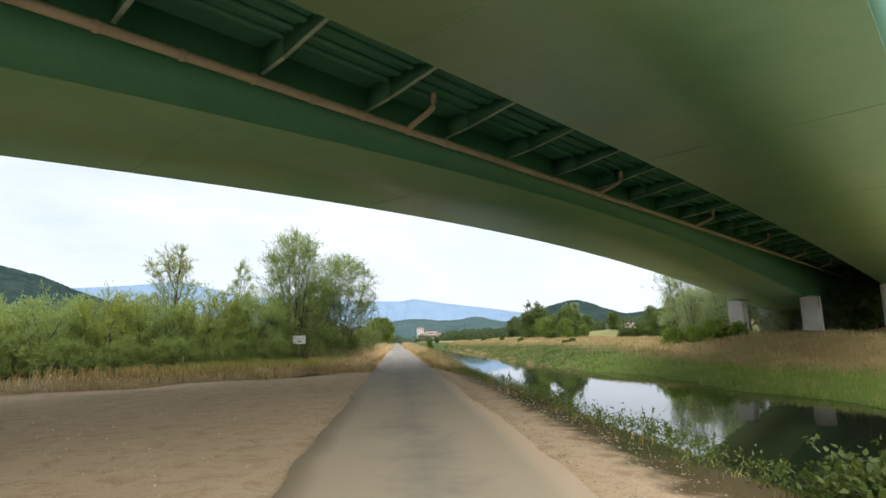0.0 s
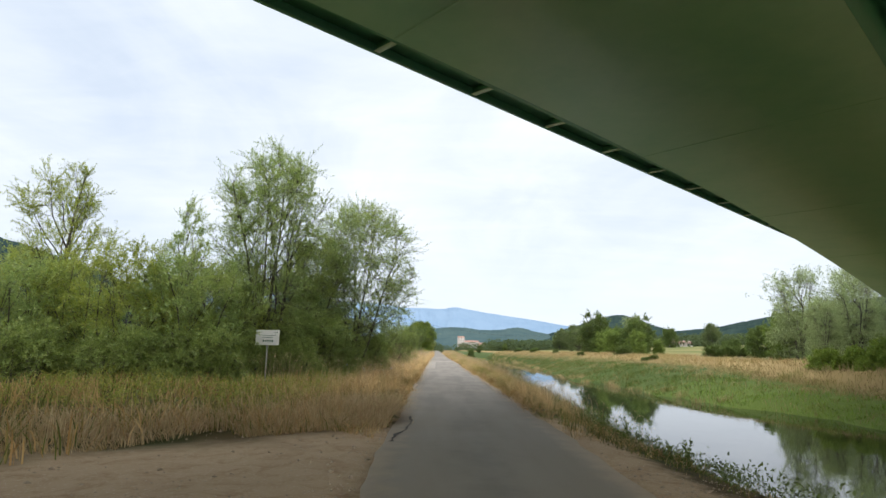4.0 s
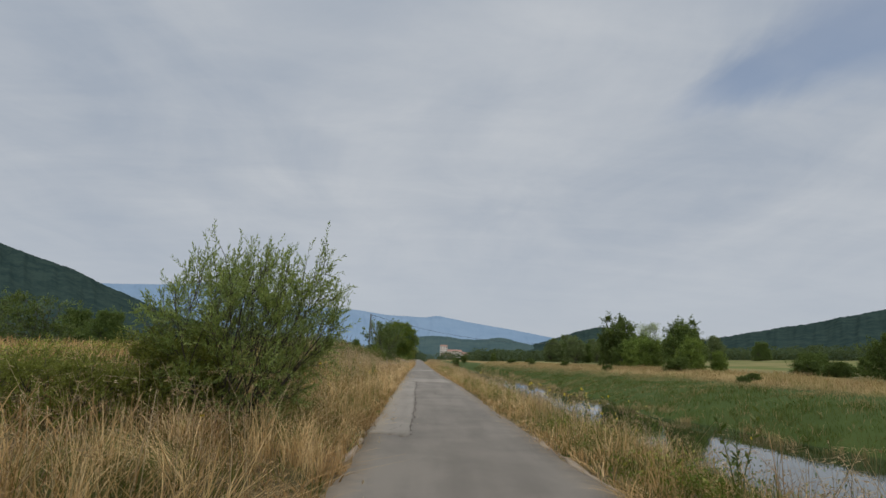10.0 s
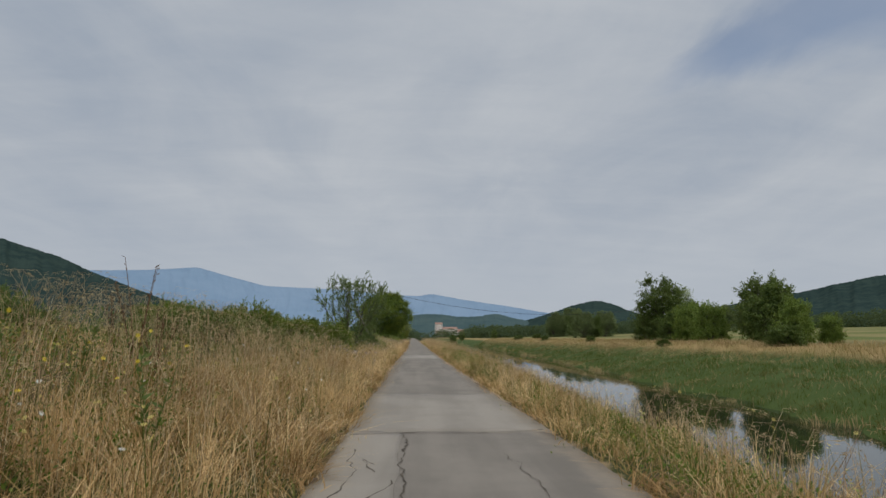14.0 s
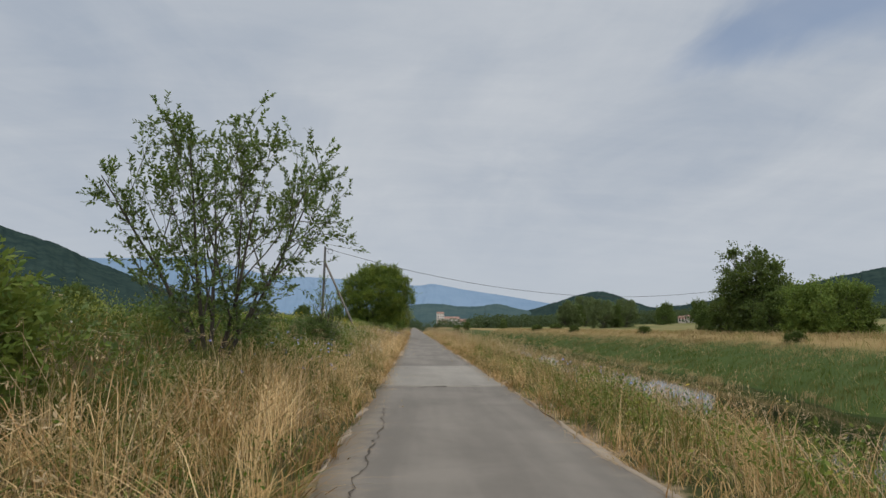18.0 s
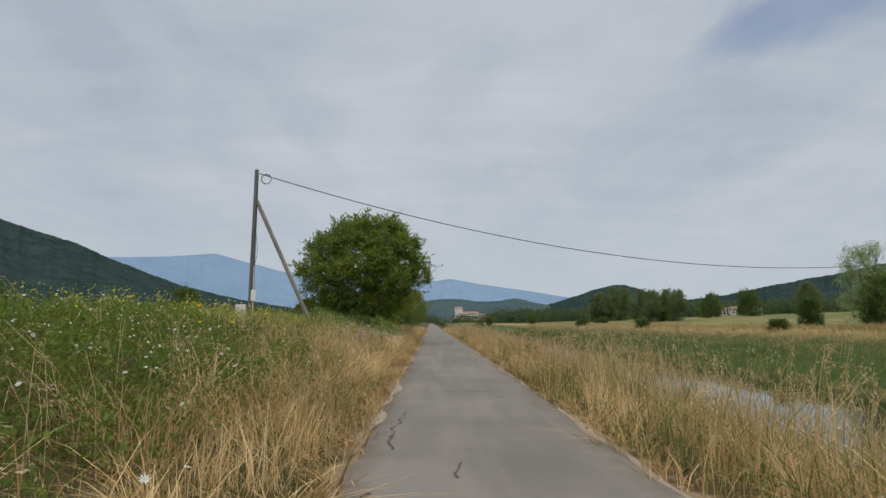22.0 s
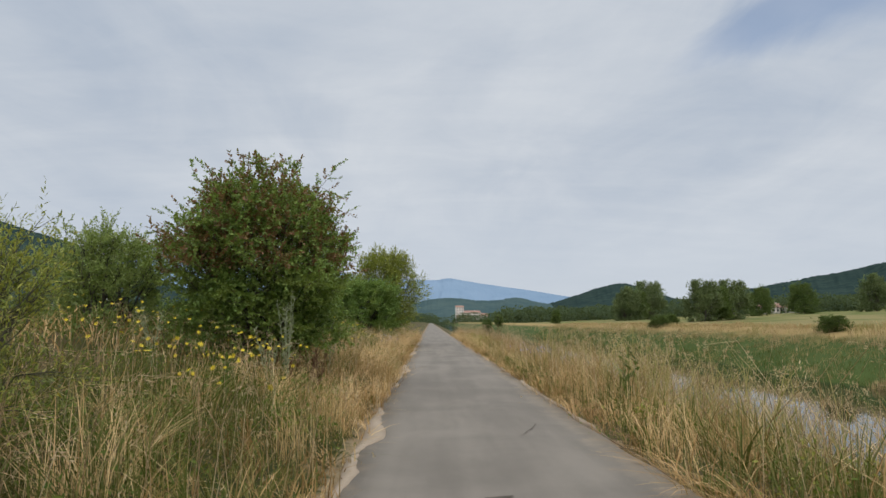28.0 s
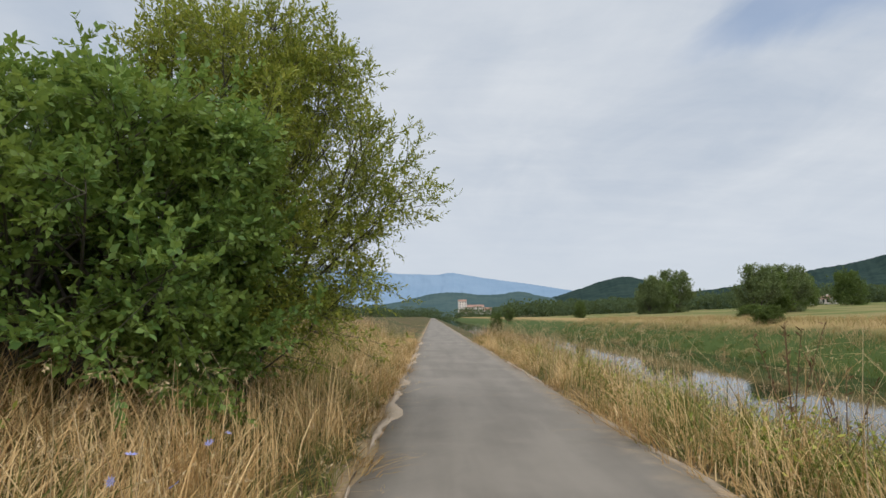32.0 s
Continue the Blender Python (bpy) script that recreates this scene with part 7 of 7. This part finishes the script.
def build_flowers():
    rng = np.random.default_rng(21)
    x, y = patches(rng, [(-2.6, 101.5, 0.7, 1.8, 60), (-2.9, 117.5, 0.8, 2.5, 30), (-1.9, 116, 0.3, 3.0, 9), (-3.0, 161.5, 0.9, 1.4, 60), (-1.75, 159.9, 0.35, 0.8, 34), (-1.66, 207.6, 0.15, 0.4, 5), (-2.7, 156, 0.6, 2.0, 50), (-1.8, 203.0, 0.3, 1.0, 20), (-1.7, 49.3, 0.3, 0.5, 7), (4.2, 118, 0.5, 3.0, 45), (3.6, 196, 0.4, 1.5, 35), (-3.2, 41.0, 0.6, 0.8, 16)])
    flower_heads("chicory_flowers", x, y, 0.45 + 0.4 * rng.uniform(0, 1, len(x)), 0.033, 9, M_BLUE_PETAL, 3, "pale blue chicory flowers in the grass")
    x, y = patches(rng, [(-3.9, 185.0, 1.1, 1.8, 90), (-2.6, 184.5, 0.5, 1.5, 40), (-4.8, 202.8, 1.3, 1.8, 170), (-3.2, 163.0, 0.7, 1.2, 30), (-2.2, 162.0, 0.4, 1, 10), (-4.2, 82, 1.0, 2.5, 40), (-3.2, 202.0, 0.7, 1.6, 60), (-5.5, 74, 2.0, 4.0, 90), (-4.2, 193.5, 1.0, 2.0, 22), (5.0, 53.5, 0.8, 1.5, 40), (4.3, 68.5, 0.7, 2.0, 46), (4.6, 103, 0.8, 4, 30), (-3.0, 100.5, 0.6, 1.0, 14), (-7.0, 150, 2.2, 6.0, 320), (-3.0, 158.5, 0.8, 1.0, 16), (3.8, 66, 0.7, 4, 30)])
    flower_heads("yellow_flowers", x, y, 0.65 + 0.4 * rng.uniform(0, 1, len(x)), 0.032, 8, M_YELLOW_PETAL, 4, "small yellow meadow flowers")
    x, y = patches(rng, [(-4.6, 69, 1.6, 4.0, 560), (-3.6, 76, 1.3, 4.5, 340), (-5.2, 84, 1.6, 4.0, 240), (3.6, 70, 0.7, 6.0, 90), (4.0, 84, 0.8, 6.0, 90), (-5.5, 152, 2.0, 5.0, 160), (-3.8, 199, 1.2, 4.0, 70)])
    flower_heads("pale_yellow_flowers", x, y, 0.55 + 0.45 * rng.uniform(0, 1, len(x)), 0.022, 7, M_PALE_PETAL, 6, "small pale yellow flower heads in the dry meadow")
    x, y = patches(rng, [(-3.6, 148, 1.4, 8.0, 60), (-4.0, 202, 1.2, 2.0, 70), (-3.3, 164.5, 0.4, 0.5, 130), (-1.4, 120.9, 0.25, 0.5, 30), (-4.6, 134, 1.3, 7, 420), (-4.4, 137.5, 0.5, 0.6, 60), (-5.5, 196, 2.0, 6.0, 50), (3.9, 74, 0.6, 3.0, 70), (-4.5, 160, 1.0, 1.5, 40), (-3, 80, 1.0, 8, 40), (4.2, 152, 0.9, 20, 60), (-4, 125, 1.5, 10, 30), (-9, 160, 2, 5, 60)])
    X = patches(rng, [(-6.9, 200.2, 0.4, 0.4, 26)])
    flower_heads("white_flowers", X[0], X[1], 1.0 + 0.25 * rng.uniform(0, 1, 26), 0.035, 9, M_WHITE_PETAL, 7, "white umbels above tall leafy plants")
    flower_heads("white_flowers", x, y, 0.55 + 0.4 * rng.uniform(0, 1, len(x)), 0.023, 9, M_WHITE_PETAL, 5, "white umbels in the meadow")


def weed(rng, at, height, leaf, mat, label, stems=3, per=16):
    """A tall meadow weed: upright stems with leaves all the way up."""
    e = thing("tall_weed", at, label, "weed", "tall roadside weeds")
    P, D = [], []
    for s in range(stems):
        a, t = rng.uniform(0, 6.28), rng.uniform(0.05, 0.28)
        k = np.linspace(0, 1, 6)[:, None]
        h = height * rng.uniform(0.7, 1.0)
        path = np.hstack([np.cos(a) * t * h * k ** 1.5, np.sin(a) * t * h * k ** 1.5, h * k - 0.05])
        V, F = tubes(path[None], np.linspace(0.011, 0.004, 6)[None], 4)
        put_mesh("stem", V, F, mat, e)
        q = rng.uniform(0.15, 1.0, per)
        P.append(np.stack([np.interp(q, k[:, 0], path[:, j]) for j in range(3)], -1))
        ang = rng.uniform(0, 6.28, per)
        D.append(np.stack([np.cos(ang), np.sin(ang), 0.9 + 0 * ang], -1))
    V, F = leaf_quads(rng, np.concatenate(P), np.concatenate(D), leaf[0], leaf[1], 0.0, 0.3)
    put_mesh("foliage", V, F, mat, e)


def build_weeds():
    rng = np.random.default_rng(31)
    pale = foliage("pale_mugwort_leaves", [(0.26, 0.30, 0.17), (0.36, 0.39, 0.25)], 0.6, 0.3)
    brown = foliage("dead_brown_stalks", [(0.11, 0.065, 0.04), (0.17, 0.10, 0.06)], 0.8, 0.1)
    for x, y, h in ((-2.52, 187.3, 2.0), (-2.66, 187.6, 1.7), (-2.6, 186.4, 1.2), (-4.6, 186.6, 1.3), (-2.3, 190.5, 1.1)):
        weed(rng, stand(x, y), h, (0.10, 0.022), pale, "tall pale grey-green mugwort", 4, 44)
    for x, y in ((4.0, 52.6), (3.8, 54.0), (5.0, 78.8), (-2.0, 187.6), (-2.2, 187.9), (-2.45, 187.4), (-2.65, 187.8), (-2.9, 187.5), (-2.3, 188.2), (6.2, 99.0), (5.6, 97.5), (6.0, 101.0), (5.5, 106.0)):
        weed(rng, stand(x, y), 0.95, (0.085, 0.036), brown, "dead brown dock stalks", 4, 22)
    for x, y, h in ((4.0, 210.7, 1.95), (4.25, 210.2, 1.6), (-4.5, 86.6, 2.4), (-4.3, 86.9, 1.6), (-5.6, 88.0, 1.5)):
        weed(rng, stand(x, y), h, (0.075, 0.022), brown, "tall dead brown weed stalks", 5, 26)
    for n in range(34):
        side = n % 3
        x = (-rng.uniform(2.2, 7.5), rng.uniform(3.0, 5.4), -rng.uniform(2.0, 4.5))[side]
        y = rng.uniform(40, 215)
        weed(rng, stand(x, y), rng.uniform(0.8, 1.35), (0.12, 0.045), M_WEED, "tall leafy green weed in the grass", 3, 20)
    for x, y, h in ((-7.2, 101.5, 1.6), (-6.5, 102.4, 1.5), (-5.8, 102.8, 1.6), (-4.6, 103.5, 1.5), (-8.0, 103, 1.4)):
        weed(rng, stand(x, y), h, (0.10, 0.035), M_WEED, "tall spiky green weed in the grass", 3, 30)
    for x, y, h in ((-7.2, 199.6, 1.1), (-6.8, 200.2, 1.25), (-7.5, 200.5, 1.0), (-6.4, 199.8, 0.9), (-7.0, 201.0, 1.2)):
        weed(rng, stand(x, y), h, (0.10, 0.045), M_HAW, "tall leafy umbel plant in the meadow", 4, 34)
    # leafy plants along the top of the bank by the bridge
    for n in range(26):
        y = rng.uniform(8, 34)
        weed(rng, stand(4.3 + rng.uniform(-0.4, 1.6), y), rng.uniform(0.3, 0.85), (0.08, 0.035), M_WEED, "thin leafy weed on the river bank", 3, 18)
    for x, y, k in ((4.7, 4.9, 0.6), (5.4, 4.8, 0.6), (5.2, 5.9, 0.5)):
        tree("bramble_thicket", "low green bramble on the river bank", "shrub", stand(x, y), 0.75 * k, 0.9 * k, 0.03, int(200 + 10 * y), (0.09, 0.06), M_WEED, 260, 16, 4, 26, 0.22, 0.2, 0.5, 0.1, (0, 0), (0.9, 1, 0.8, 0.5), 4, 0.03)


def build_gravel():
    """Loose stones on the bare yard and along the lane's edges."""
    rng = np.random.default_rng(41)
    x = np.concatenate([-0.9 - 8.1 * rng.uniform(0, 1, 5200) ** 1.6, rng.uniform(2.1, 3.6, 4600), rng.normal(-0.95, 0.12, 1400), rng.normal(2.25, 0.12, 1400)])
    y = np.concatenate([rng.uniform(2, 30, 5200), rng.uniform(2, 26, 4600), rng.uniform(26, 215, 1400), rng.uniform(26, 215, 1400)])
    keep = ~(yard_edge(x, y) & (x < -1.3))
    x, y = x[keep], y[keep]
    n = len(x)
    r = 0.006 * rng.gamma(1.5, 0.8, n) + 0.003
    base = np.array([(1, 0, 0), (-1, 0, 0), (0, 1, 0), (0, -1, 0), (0, 0, 0.7), (0, 0, -0.6)], float)
    V = np.stack([x, y, ground_z(x, y) + r * 0.2], -1)[:, None] + base[None] * r[:, None, None] * rng.uniform(0.6, 1.4, (n, 6, 1))
    tri = np.array([(0, 2, 4), (2, 1, 4), (1, 3, 4), (3, 0, 4), (2, 0, 5), (1, 2, 5), (3, 1, 5), (0, 3, 5)])
    F = (np.arange(n) * 6)[:, None, None] + tri[None]
    tagged(put_mesh("loose_gravel", V.reshape(-1, 3), F.reshape(-1, 3), M_STONE), "loose pale gravel on the dirt", "gravel", kind="stuff")


build_sign()
build_pole()
build_village()
build_flowers()
build_weeds()
build_gravel()
